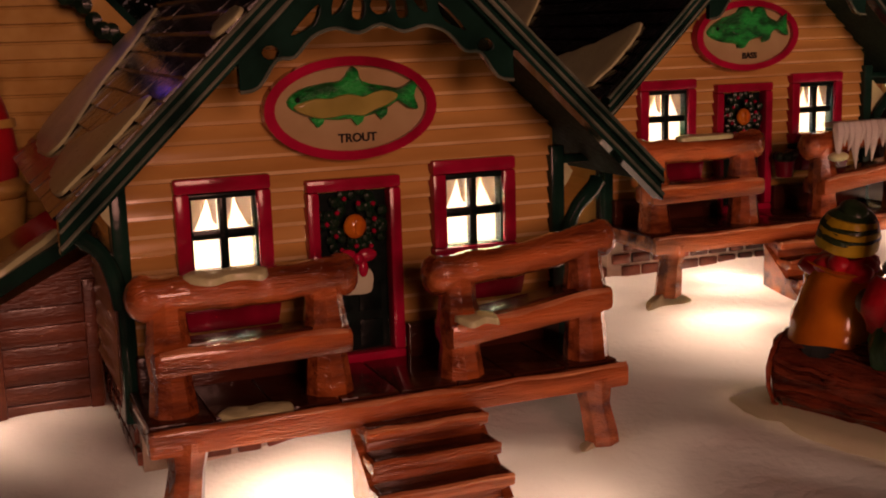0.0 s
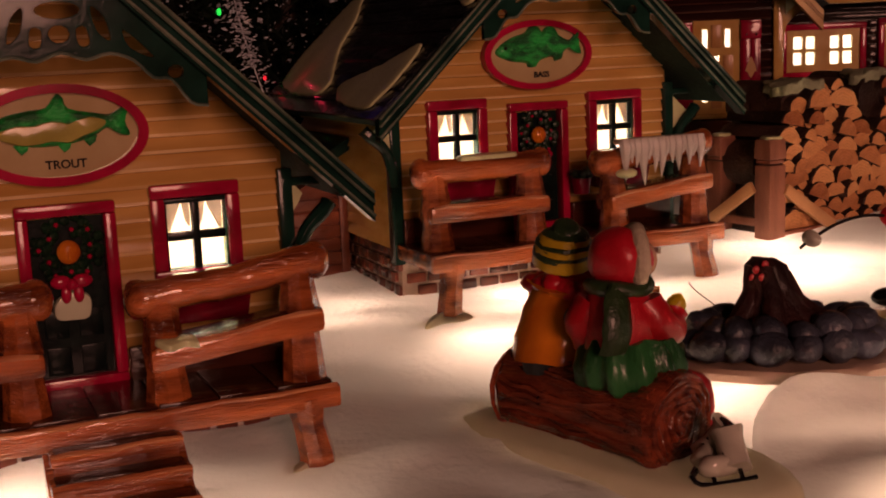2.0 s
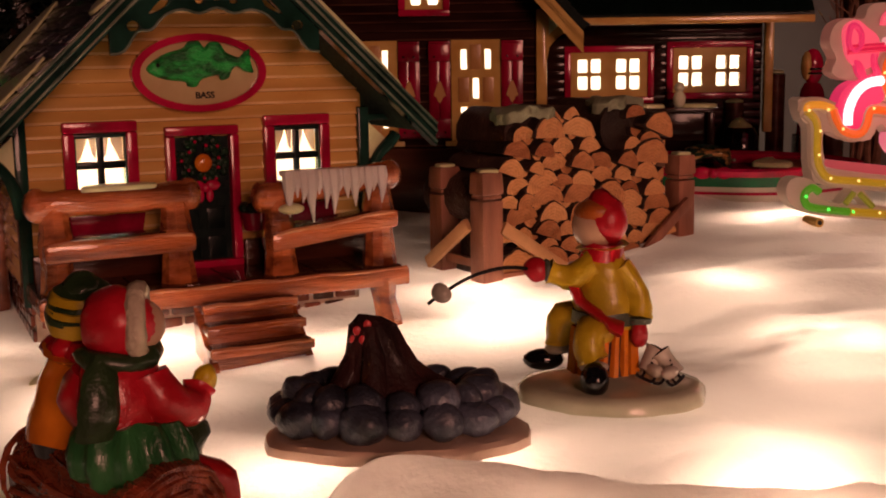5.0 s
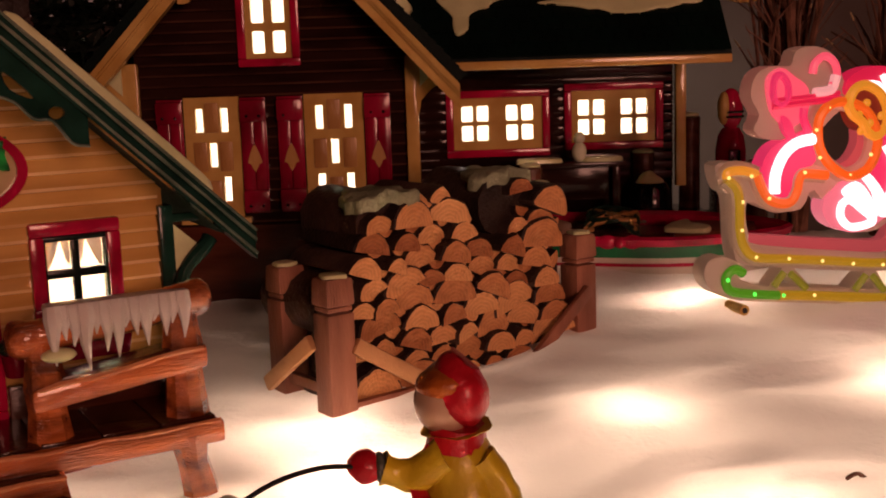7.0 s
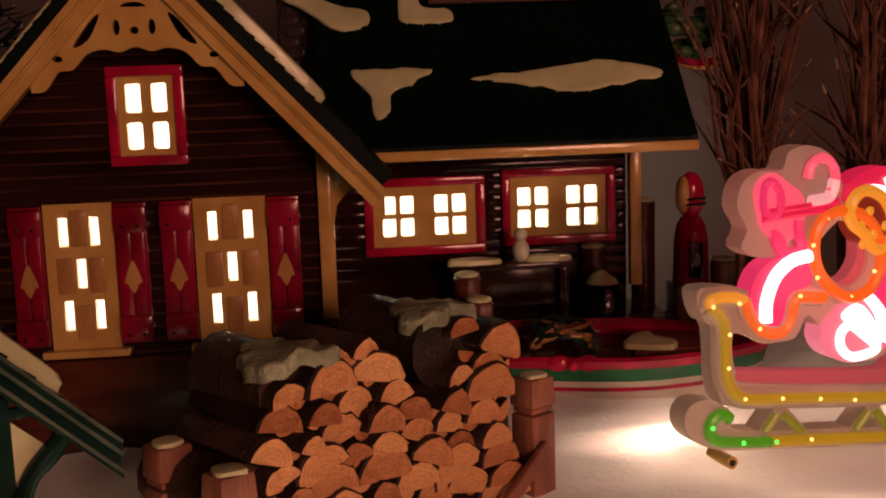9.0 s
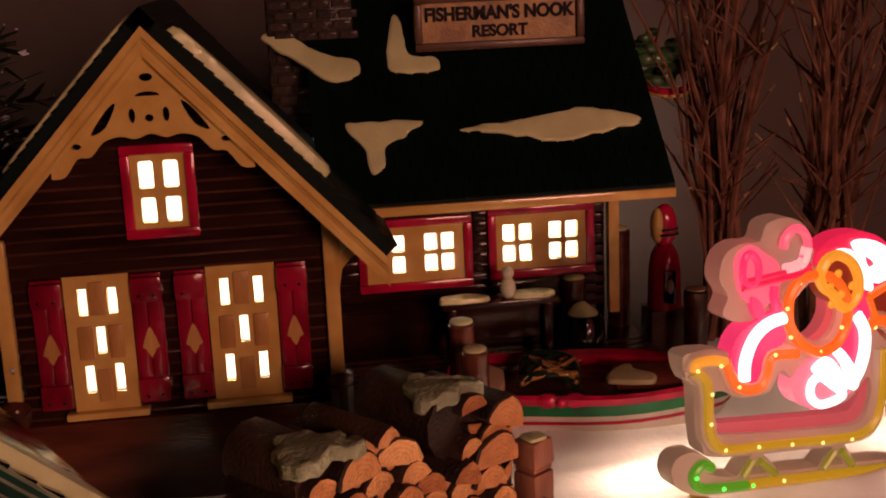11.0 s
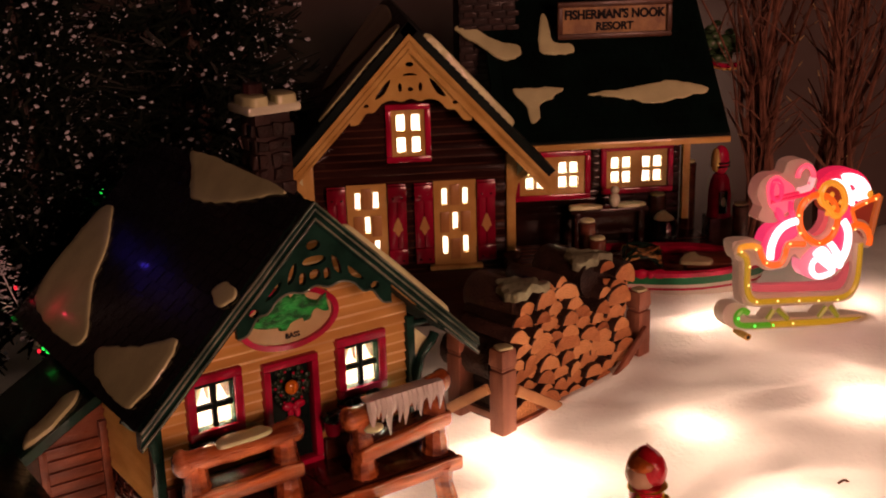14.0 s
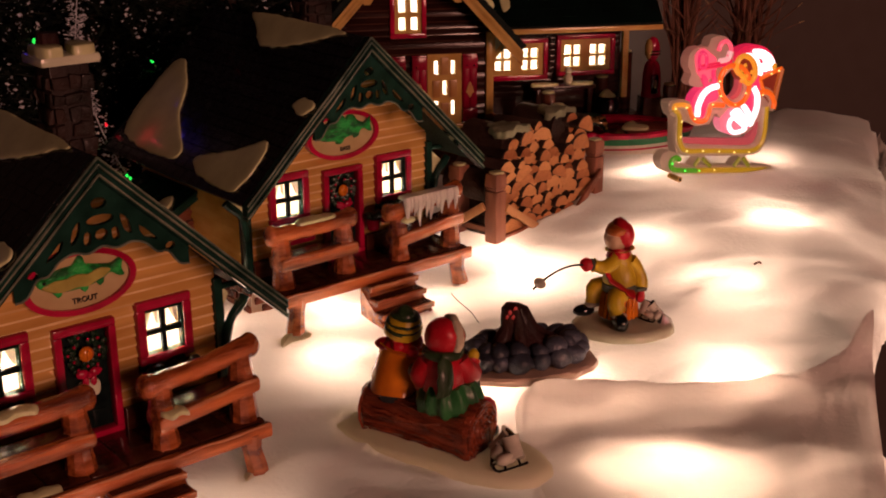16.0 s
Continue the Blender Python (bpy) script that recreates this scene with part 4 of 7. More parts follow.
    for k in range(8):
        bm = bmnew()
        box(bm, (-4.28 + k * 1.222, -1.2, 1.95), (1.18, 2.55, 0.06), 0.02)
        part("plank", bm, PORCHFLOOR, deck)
    # added dark strips: the gap under the bench rails reads as dark floor
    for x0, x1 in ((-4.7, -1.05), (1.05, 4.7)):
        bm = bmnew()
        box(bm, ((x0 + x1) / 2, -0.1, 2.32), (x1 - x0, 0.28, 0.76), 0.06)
        part("skirting", bm, PORCHFLOOR, top, "added dark strip in the floor's colour over the wall's foot")
    bm = bmnew()
    box(bm, (0, -2.72, 1.72), (9.9, 0.3, 0.5), 0.1)
    beam = part("porch_beam", bm, WOOD, top, "glazed log along the porch edge")
    bm = bmnew()
    tube(bm, [(-4.85 + 9.7 * q / 16, -2.85 + 0.03 * math.sin(q * 2.3), 1.95 + 0.025 * math.sin(q * 1.7)) for q in range(17)], [0.05 + 0.02 * math.sin(q * 2.9) for q in range(17)], 6)
    part("worn_edge", bm, WOODEDGE, beam)
    for px in (-4.75, 4.75):
        bm = bmnew()
        box(bm, (px, -1.25, 1.72), (0.3, 3.0, 0.46), 0.1)
        part("porch_beam", bm, WOOD, top)
    for px, py, out in ((-4.2, -2.5, -0.15), (4.25, -2.5, 0.15)):
        bm = bmnew()
        tube(bm, [(px, py, 1.7), (px + out * 0.3, py - 0.02, 1.1), (px + out, py - 0.08, 0.5), (px + out * 1.6, py - 0.1, -0.5)], [0.44, 0.34, 0.38, 0.42], 8)
        part("porch_leg", bm, WOOD, top)
        bm = bmnew()
        mound = [(-1.25, -0.62), (-0.55, -0.5), (0.2, -0.72), (0.85, -0.35), (0.72, 0.35), (0.2, 0.6), (-0.45, 0.42), (-0.95, 0.05)]
        for scale, lift in ((1.0, -0.5), (0.97, 0.06), (0.82, 0.18), (0.42, 0.34), (0.2, 0.4)):
            for u, v in curved(mound, 3):
                bm.verts.new((px + out + u * scale * 0.8, py - 0.1 + v * scale * 0.8, lift + 0.06 * noise.noise((u * 2 + px, v * 2, lift))))
        bm.verts.ensure_lookup_table()
        n = 3 * len(mound)
        for r in range(4):
            for k in range(n):
                bm.faces.new([bm.verts[r * n + k], bm.verts[r * n + (k + 1) % n], bm.verts[(r + 1) * n + (k + 1) % n], bm.verts[(r + 1) * n + k]])
        bm.faces.new([bm.verts[4 * n + k] for k in range(n)])
        part("snow_mound", bm, MOUND, top)
    for k in range(3):
        bm = bmnew()
        box(bm, (0.25, -2.95 - 0.48 * k, 1.42 - 0.47 * k), (2.55 + 0.1 * k, 0.7, 0.24), 0.08)
        box(bm, (0.25, -2.86 - 0.48 * k, 1.15 - 0.47 * k), (2.4 + 0.1 * k, 0.4, 0.42), 0.03)
        step = part("step", bm, WOOD, top)
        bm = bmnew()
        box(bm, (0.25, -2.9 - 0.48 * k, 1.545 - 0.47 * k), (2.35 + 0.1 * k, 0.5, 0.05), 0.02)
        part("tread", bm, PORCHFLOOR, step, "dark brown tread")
        bm = bmnew()
        tube(bm, [(-1.0 - 0.05 * k + q * (2.5 + 0.1 * k) / 6, -3.27 - 0.48 * k + 0.02 * math.sin(q * 2.0 + k), 1.52 - 0.47 * k + 0.02 * math.sin(q * 1.7)) for q in range(7)], [0.05, 0.06, 0.05, 0.065, 0.05, 0.06, 0.05], 6)
        part("nosing", bm, WOODEDGE, step)
    bm = bmnew()
    for s in (-1.0, 1.5):
        prism(bm, [[(-2.6, 1.4), (-4.2, 0.1), (-4.2, -0.5), (-2.6, -0.5)]], lambda u, v, w: (w, u, v), s - 0.1, s + 0.1)
    part("step_stringer", bm, WOOD, top)
    porch_bench(top, -4.55, -0.95, -1.75, 4.22, 4.28)
    porch_bench(top, 1.25, 4.7, -1.95, 4.08, 4.5)
    return top


def cabin_snow(top, patches):
    for side, pts in patches:
        bm = bmnew()
        pillow(bm, pts, lambda s, yy, h, sd=side: roof_point(sd, s, yy, h * (4.0 if sd > 0 else 1.0) + 0.075, CAB_PEAK, CAB_SLOPE), 0.06)
        part("roof_snow", bm, SNOWPAINT, top)


def chimney(top, cx, cy, z0, z1):
    bm = bmnew()
    box(bm, (cx, cy, (z0 + z1) / 2), (1.4, 1.2, z1 - z0), 0.05)
    ch = part("chimney", bm, CHIMNEY, top, "brown stone chimney with a snowy cap")
    rnd = random.Random(11)
    for r in range(int((z1 - z0) / 0.55)):
        for side in range(2):
            for k in range(3):
                bm = bmnew()
                w, hgt = rnd.uniform(0.34, 0.62), rnd.uniform(0.34, 0.52)
                if side == 0:
                    box(bm, (cx - 0.48 + k * 0.48 + rnd.uniform(-0.1, 0.1), cy - 0.62 - rnd.uniform(0, 0.1), z0 + 0.3 + r * 0.55), (w, 0.2, hgt), 0.08)
                else:
                    box(bm, (cx - 0.72 - rnd.uniform(0, 0.1), cy - 0.4 + k * 0.4 + rnd.uniform(-0.06, 0.06), z0 + 0.3 + r * 0.55), (0.2, w * 0.8, hgt), 0.08)
                for v in bm.verts:
                    v.co += 0.12 * noise.noise_vector(v.co * 2.6)
                part("stone", bm, CHIMNEY, ch)
    bm = bmnew()
    box(bm, (cx, cy, z1 + 0.12), (2.15, 1.75, 0.36), 0.15)
    part("cap", bm, SNOWBASE, ch)
    bm = bmnew()
    pillow(bm, [(cx - 0.95, cy - 0.7), (cx - 0.5, cy - 0.85), (cx - 0.15, cy - 0.6), (cx - 0.3, cy + 0.2), (cx - 0.9, cy + 0.5)], lambda u, v, h: (u, v, z1 + 0.33 + h * 2), 0.14)
    pillow(bm, [(cx + 0.1, cy - 0.75), (cx + 0.6, cy - 0.85), (cx + 0.98, cy - 0.6), (cx + 0.9, cy + 0.4), (cx + 0.3, cy + 0.35)], lambda u, v, h: (u, v, z1 + 0.33 + h * 2), 0.14)
    part("cap_snow", bm, SNOWPAINT, ch)
    bm = bmnew()
    tube(bm, [(cx - 0.3, cy + 0.3, z1 + 0.3), (cx - 0.3, cy + 0.3, z1 + 0.95)], [0.42, 0.36], 10)
    part("flue", bm, CHAR, ch)


def lean_to(top, y0, y1):
    """The low board shed against the cabin's side."""
    bm = bmnew()
    prism(bm, [[(-7.3, 0.1), (-4.85, 0.1), (-4.85, 4.1), (-7.3, 2.9)]], upright, y0, y1)
    shed = part("lean_to", bm, SHED, top, "low brown board shed with a dark green roof")
    for k in range(6):
        bm = bmnew()
        box(bm, (-6.1, y0 - 0.06, 0.5 + k * 0.45), (2.3, 0.14, 0.38), 0.05)
        part("board", bm, SHED, shed)
    bm = bmnew()
    box(bm, (-7.2, y0 - 0.08, 1.5), (0.3, 0.24, 2.9), 0.05)
    box(bm, (-5.05, y0 - 0.08, 1.7), (0.3, 0.24, 3.6), 0.05)
    part("corner_post", bm, SHED, shed)
    bm = bmnew()
    prism(bm, [[(-8.1, 2.75), (-4.9, 4.55), (-4.9, 4.95), (-8.1, 3.15)]], upright, y0 - 0.7, y1 + 0.3)
    part("shed_roof", bm, GREEN, shed)
    bm = bmnew()
    pillow(bm, [(-7.8, y0 - 0.4), (-7.0, y0 - 0.5), (-6.2, y0 - 0.3), (-5.6, y0 + 0.2), (-6.0, y0 + 0.6), (-6.9, y0 + 0.3), (-7.5, y0 + 0.3)], lambda u, v, h: (u, v, 3.15 + (u + 8.1) * 0.5625 + h), 0.16)
    part("shed_snow", bm, SNOWPAINT, shed)


CT = 28.35
bass = cabin(12.09, 39.98, 1.55, CT, "BASS", "bass", "yellow ceramic cabin with bass sign and icicles on the rail")
trout = cabin(2.245, 26.54, 0.50, CT, "TROUT", "trout", "yellow ceramic cabin with trout sign and snow-capped porch rail")
for cab in (bass, trout):
    cabin_snow(cab, [(-1, [(-0.1, 6.6), (-0.15, 3.4), (0.0, -0.5), (0.3, 0.0), (0.6, 0.6), (1.1, 2.0), (1.5, 4.0), (1.2, 4.9), (0.6, 5.6)]),
                     (-1, [(3.1, 9.2), (3.4, 9.9), (4.6, 10.1), (6.3, 10.1), (7.5, 9.4), (7.9, 6.9), (7.8, 4.6), (7.2, 4.4), (5.8, 6.4), (4.4, 7.4)]),
                     (-1, [(7.9, 2.4), (7.4, 3.0), (7.0, 2.2), (6.5, 0.8), (5.7, -0.6), (5.9, -1.0), (6.8, -1.3), (7.9, -1.1), (8.2, -0.7), (8.2, 0.9)]),
                     (-1, [(3.9, -0.7), (3.4, -1.1), (3.5, -1.9), (3.85, -2.05), (4.2, -1.6)]),
                     (1, [(0.2, 5.0), (2.6, 4.2), (3.2, 6.4), (1.4, 7.6)])])
    if cab is bass:
        cabin_snow(cab, [(1, [(1.8, -1.5), (3.0, -0.6), (5.0, -0.3), (6.7, -0.6), (7.35, -1.15), (7.2, -1.6), (5.0, -1.75), (3.0, -1.7)])])
    chimney(cab, 2.5, 5.6, 8.4, 13.2)
    lean_to(cab, 4.6, 8.4)

# what sets the two apart
bm = bmnew()
rnd = random.Random(3)
box(bm, (3.05, -2.1, 4.68), (2.95, 0.55, 0.16), 0.06)
ice = part("rail_ice", bm, ICE, bass, "pale ice along the porch rail")
for ix, wide, long_ in ((1.68, 0.17, 0.95), (1.9, 0.12, 0.45), (2.1, 0.15, 0.6), (2.32, 0.18, 1.15), (2.55, 0.11, 0.4), (2.72, 0.15, 0.8), (2.95, 0.17, 0.95), (3.15, 0.1, 0.35), (3.32, 0.14, 0.55), (3.55, 0.16, 0.8), (3.75, 0.1, 0.3), (3.95, 0.15, 0.65), (4.15, 0.11, 0.4), (4.35, 0.15, 0.75)):
    bm = bmnew()
    tube(bm, [(ix, -2.33, 4.75), (ix, -2.4, 4.5), (ix + rnd.uniform(-0.03, 0.03), -2.4, 4.5 - long_ * 0.5), (ix + rnd.uniform(-0.05, 0.05), -2.38, 4.5 - long_)], [wide, wide * 1.15, wide * 0.6, 0.015], 7)
    part("icicle", bm, ICE, ice)
bm = bmnew()
ball(bm, (1.75, -2.3, 3.75), 0.3, (1.2, 0.8, 0.5))
part("rail_snow", bm, SNOWPAINT, bass)
bm = bmnew()
pillow(bm, [(-3.6, -2.05), (-2.6, -2.15), (-1.7, -1.95), (-1.9, -1.5), (-2.9, -1.45), (-3.5, -1.6)], lambda u, v, h: (u, v, 4.54 + h), 0.1)
part("rail_snow", bm, SNOWPAINT, bass)
bm = bmnew()
tube(bm, [(1.22, -0.5, 3.0), (1.22, -0.5, 3.5)], [0.25, 0.33], 12)
pot = part("flower_pot", bm, SHUTTERRED, bass, "red pot of dark greens")
bm = bmnew()
for k in range(9):
    ball(bm, (1.22 + 0.24 * math.cos(k * 2.4), -0.5 + 0.24 * math.sin(k * 2.4), 3.58 + 0.06 * (k % 3)), 0.16, seg=8)
part("foliage", bm, LEAF, pot)
for tx, tz, ty, wide in ((-3.2, 4.56, -1.8, 1.0), (1.7, 3.25, -2.3, 0.55), (-2.9, 1.98, -2.3, 0.9)):
    bm = bmnew()
    pillow(bm, [(tx + du * wide, ty + dv) for du, dv in ((-0.8, -0.12), (-0.3, -0.34), (0.2, -0.26), (0.7, -0.36), (0.82, 0), (0.4, 0.2), (-0.1, 0.12), (-0.5, 0.26))], lambda u, v, h: (u, v, tz - 0.04 + h - 0.35 * max(0.0, ty - 0.1 - v)), 0.1)
    part("rail_snow", bm, SNOWPAINT, trout)
bm = bmnew()
pillow(bm, [(-0.42, 3.52), (-0.1, 3.42), (0.3, 3.46), (0.42, 3.72), (0.3, 3.98), (-0.2, 4.0), (-0.42, 3.8)], lambda u, v, h: (u, 0.1 - h, v), 0.14)
part("door_plate", bm, SNOWBASE, trout, "small grey-white plate under the wreath")
lamp("bass_bulb", 12.09 - 4.0 * 0.475, 39.98 + 4.0 * 0.88, 1.55 + 4.2, 1.25, 0.5, (1.0, 0.95, 0.9))
lamp("trout_bulb", 2.245 - 4.0 * 0.475, 26.54 + 4.0 * 0.88, 0.5 + 4.2, 1.25, 0.5, (1.0, 0.95, 0.9))

# ---- the lodge ----
LX, LY, LZ = 17.5, 53.9, 2.8
lodge = thing("lodge", LX, LY, LZ, 0, "dark brown ceramic lodge with cream trim and red shutters", "miniature house")
L_HALF, L_PEAK, L_SLOPE = 5.95, 13.95, 1.085
L_FRONT = -1.35
l_line = lambda zz: min(4.35, max(0.0, (L_PEAK - 0.5 - zz) / L_SLOPE))
bm = bmnew()
l_holes = [(-0.72, 8.2, 0.72, 10.2), (-2.7, 3.3, -1.3, 6.8), (1.1, 3.3, 2.7, 6.8)]
prism(bm, [[(-4.35, 0), (4.35, 0), (4.35, 8.73), (0, L_PEAK - 0.5), (-4.35, 8.73)]] + [rect(*h) for h in l_holes], upright, 0.15, 0.5)
l_front = part("front_wall", bm, BROWNSIDE, lodge, "dark brown clapboard gable wall")
clapboards(l_front, BROWNSIDE, 2.9, L_PEAK - 0.6, 0.34, l_line, [(-0.9, 8.0, 0.9, 10.4), (-2.85, 3.2, -1.15, 6.95), (0.95, 3.2, 2.85, 6.95)], 0.15, 0.12)
for side in (-1, 1):
    bm = bmnew()
    box(bm, (side * 4.2, 5.0, 4.3), (0.3, 9.0, 8.6))
    part("side_wall", bm, BROWNSIDE, lodge)
    bm = bmnew()
    box(bm, (side * 4.45, 0.1, 5.7), (0.42, 0.5, 4.9), 0.08)
    prism(bm, [curved([(side * 4.6, 5.9), (side * 4.75, 6.7), (side * 5.3, 7.2), (side * 5.75, 7.3), (side * 5.75, 7.62), (side * 4.95, 7.7), (side * 4.6, 8.3)], 2)], upright, -0.15, 0.2)
    post = part("corner_post", bm, CREAM, lodge, "cream post with a curved bracket")
    bm = bmnew()
    prism(bm, [[(side * 4.72, 7.15), (side * 5.2, 7.62), (side * 4.72, 8.05)]], upright, -0.22, -0.14)
    part("snow_wedge", bm, SNOWPAINT, post)
    bm = bmnew()
    ball(bm, (side * 4.5, 0.0, 3.4), 0.45, (1, 1, 0.6))
    tube(bm, [(side * 4.5, 0.0, 0.0), (side * 4.5, 0.0, 3.3)], [0.42, 0.4], 10)
    part("post_base", bm, [DARKWOOD], lodge)
gable_roof(lodge, L_HALF + 0.2, L_PEAK + 0.22, L_SLOPE, L_FRONT - 0.02, 10.5, 0.55, ROOFGREEN, 26, 20, ROOFGREEN)
bargeboard(lodge, L_HALF, L_PEAK - 0.3, L_SLOPE, L_FRONT, 0.75, 0.3, [CREAM, CREAM])
zz = L_PEAK - 0.95
edge = [(-3.0, zz - 1.19 * 3.0)] + curved([(-3.0, zz - 3.85), (-2.6, zz - 3.8), (-2.2, zz - 3.25), (-1.8, zz - 3.2), (-1.4, zz - 2.75), (-0.9, zz - 2.6), (-0.45, zz - 2.7), (0, zz - 2.55), (0.45, zz - 2.7), (0.9, zz - 2.6), (1.4, zz - 2.75), (1.8, zz - 3.2), (2.2, zz - 3.25), (2.6, zz - 3.8), (3.0, zz - 3.85)], 3, False) + [(3.0, zz - 1.19 * 3.0), (0, zz)]
cuts = [ring(0, zz - 0.75, 0.2, 0.13, 10), ring(0, zz - 1.35, 0.36, 0.15, 12, 0.05, math.pi - 0.05), ring(0, zz - 2.05, 0.13, 0.12, 10)]
for s in (-1, 1):
    cuts += [[(s * u, v) for u, v in curved([(0.95, zz - 1.55), (1.25, zz - 1.75), (1.75, zz - 2.5), (1.3, zz - 2.3)], 3)], ring(s * 0.5, zz - 1.95, 0.1, 0.24, 10), ring(s * 2.2, zz - 2.85, 0.15, 0.1, 8)]
bm = bmnew()
edge, *cuts = [[(u * 0.86, zz + (v - zz) * 0.8) for u, v in q] for q in (edge, *cuts)]
prism(bm, [edge] + cuts, upright, L_FRONT + 0.02, L_FRONT + 0.24)
part("gable_fretwork", bm, CREAM, lodge, "pierced cream gable trim")


def grid_window(parent, x0, z0, x1, z1, y, red, rim, sashes):
    """A red-framed window with cream sashes of small lit panes."""
    bm = bmnew()
    frame_of(bm, x0, z0, x1, z1, rim, y - 0.25, y + 0.3)
    w = part("window", bm, red, parent, "red-framed window with cream sashes, lit from inside")
    ix0, ix1, iz0, iz1 = x0 + rim, x1 - rim, z0 + rim, z1 - rim
    loops, panes = [rect(ix0, iz0, ix1, iz1)], []
    for px0, pz0, px1, pz1 in sashes:
        c = 0.05
        loops.append([(px0 + c, pz0), (px1 - c, pz0), (px1, pz0 + c), (px1, pz1 - c), (px1 - c, pz1), (px0 + c, pz1), (px0, pz1 - c), (px0, pz0 + c)])
    bm = bmnew()
    prism(bm, loops, upright, y - 0.12, y + 0.15)
    part("sash", bm, CREAM, w)
    for px0, pz0, px1, pz1 in sashes:
        bm = bmnew()
        box(bm, ((px0 + px1) / 2, y + 0.2, (pz0 + pz1) / 2), (px1 - px0 + 0.06, 0.04, pz1 - pz0 + 0.06))
        part("pane", bm, PANE, w)
    return w


grid_window(lodge, -1.02, 7.93, 0.95, 10.5, 0.15, RED, 0.26,
            [(-0.56, 9.3, -0.16, 10.05), (0.1, 9.3, 0.5, 10.05), (-0.56, 8.35, -0.16, 9.05), (0.1, 8.35, 0.5, 9.05)])


def shutter_door(parent, x0, x1):
    cx = (x0 + x1) / 2
    lit = [(x0 + 0.36, 5.9, x0 + 0.6, 6.66), (x1 - 0.6, 5.9, x1 - 0.36, 6.66), (cx - 0.12, 4.78, cx + 0.12, 5.56), (x0 + 0.36, 3.66, x0 + 0.6, 4.46), (x1 - 0.6, 3.66, x1 - 0.36, 4.46)]
    bm = bmnew()
    prism(bm, [rect(x0, 3.15, x1, 7.02)] + [rect(*q) for q in lit], upright, -0.05, 0.2)
    d = part("french_window", bm, CREAM, parent, "cream panelled window with five small lit panes and red shutters")
    bm = bmnew()
    for r in range(3):
        for c in range(3):
            px, pz = x0 + 0.47 + c * (x1 - x0 - 0.94) / 2, 3.87 + r * 1.25
            if not any(a < px < c2 and b < pz < d2 for a, b, c2, d2 in lit):
                box(bm, (px, -0.07, pz), (0.42, 0.1, 0.95), 0.04)
    part("wood_panel", bm, DOORTAN, d)
    for a, b, c2, d2 in lit:
        bm = bmnew()
        box(bm, ((a + c2) / 2, 0.22, (b + d2) / 2), (c2 - a + 0.06, 0.04, d2 - b + 0.06))
        part("pane", bm, PANE, d)
    bm = bmnew()
    box(bm, (cx, -0.12, 3.06), (x1 - x0 + 0.5, 0.4, 0.2), 0.05)
    part("sill", bm, CREAM, d)
    for s in (-1, 1):
        a, b = (x0 - 0.88, x0 - 0.02) if s < 0 else (x1 + 0.02, x1 + 0.88)
        bm = bmnew()
        box(bm, ((a + b) / 2, -0.02, 5.12), (b - a - 0.04, 0.14, 3.72), 0.02)
        sh = part("shutter", bm, SHUTTERRED, d, "glossy red board shutter with a tree cut-out")
        for k in range(2):
            bm = bmnew()
            box(bm, (a + (b - a) * (0.29 + 0.42 * k), -0.09, 5.12), ((b - a) * 0.41, 0.16, 3.3), 0.07)
            part("shutter_board", bm, SHUTTERRED, sh)
        m = (a + b) / 2
        for hz in (3.66, 6.55):
            bm = bmnew()
            box(bm, (m, -0.14, hz), (b - a, 0.26, 0.72), 0.1)
            for v in bm.verts:
                v.co.y += 0.05 * noise.noise(v.co * 3.0)
            part("batten", bm, SHUTTERRED, sh)
            for q in (-0.2, 0.2):
                bm = bmnew()
                ball(bm, (m + q, -0.27, hz - 0.16), 0.05, (1, 0.5, 1), 8)
                part("rivet", bm, BOOT, sh)
        bm = bmnew()
        prism(bm, [[(m - 0.23, 4.9), (m - 0.12, 4.84), (m - 0.1, 4.76), (m, 4.6), (m + 0.1, 4.76), (m + 0.12, 4.84), (m + 0.23, 4.9), (m + 0.16, 5.14), (m + 0.05, 5.42), (m, 5.48), (m - 0.05, 5.42), (m - 0.16, 5.14)]], upright, -0.2, -0.12)
        part("tree_cutout", bm, DOORTAN, sh)


bm = bmnew()
prism(bm, [[(-4.35, 0), (4.35, 0), (4.35, 8.73), (0, L_PEAK - 0.5), (-4.35, 8.73)]], upright, 9.4, 9.7)
part("back_wall", bm, BROWNSIDE, lodge)
shutter_door(lodge, -2.86, -1.1)
shutter_door(lodge, 0.98, 2.87)
bm = bmnew()
box(bm, (0, 4.4, 1.45), (9.4, 9.4, 2.9), 0.1)
part("foundation", bm, DARKWOOD, lodge, "dark stone-like base")

# the wing with its deep eave
W_X0, W_X1, W_Y = 4.6, 14.1, 6.1
w_openings = [(6.1, 4.6, 9.3, 6.5), (10.3, 4.8, 13.45, 6.7)]
bm = bmnew()
prism(bm, [rect(W_X0, 0.0, W_X1, 8.2)] + [rect(*h) for h in w_openings], upright, W_Y, W_Y + 0.3)
w_wall = part("wing_wall", bm, BROWNSIDE, lodge, "dark brown clapboard wing wall")
for r in range(13):
    bz = 3.2 + r * 0.36
    for a, b in ((W_X0, 5.72), (9.55, 10.05), (13.6, W_X1)) if 4.4 < bz < 6.8 else ((W_X0, W_X1),):
        bm = bmnew()
        box(bm, ((a + b) / 2, W_Y - 0.03, bz + 0.17), (b - a, 0.14, 0.3), 0.05)
        part("board", bm, BROWNSIDE, w_wall)
bm = bmnew()
box(bm, (W_X1 - 0.15, W_Y + 4, 4.1), (0.3, 8, 8.2))
part("side_wall", bm, BROWNSIDE, lodge)
bm = bmnew()
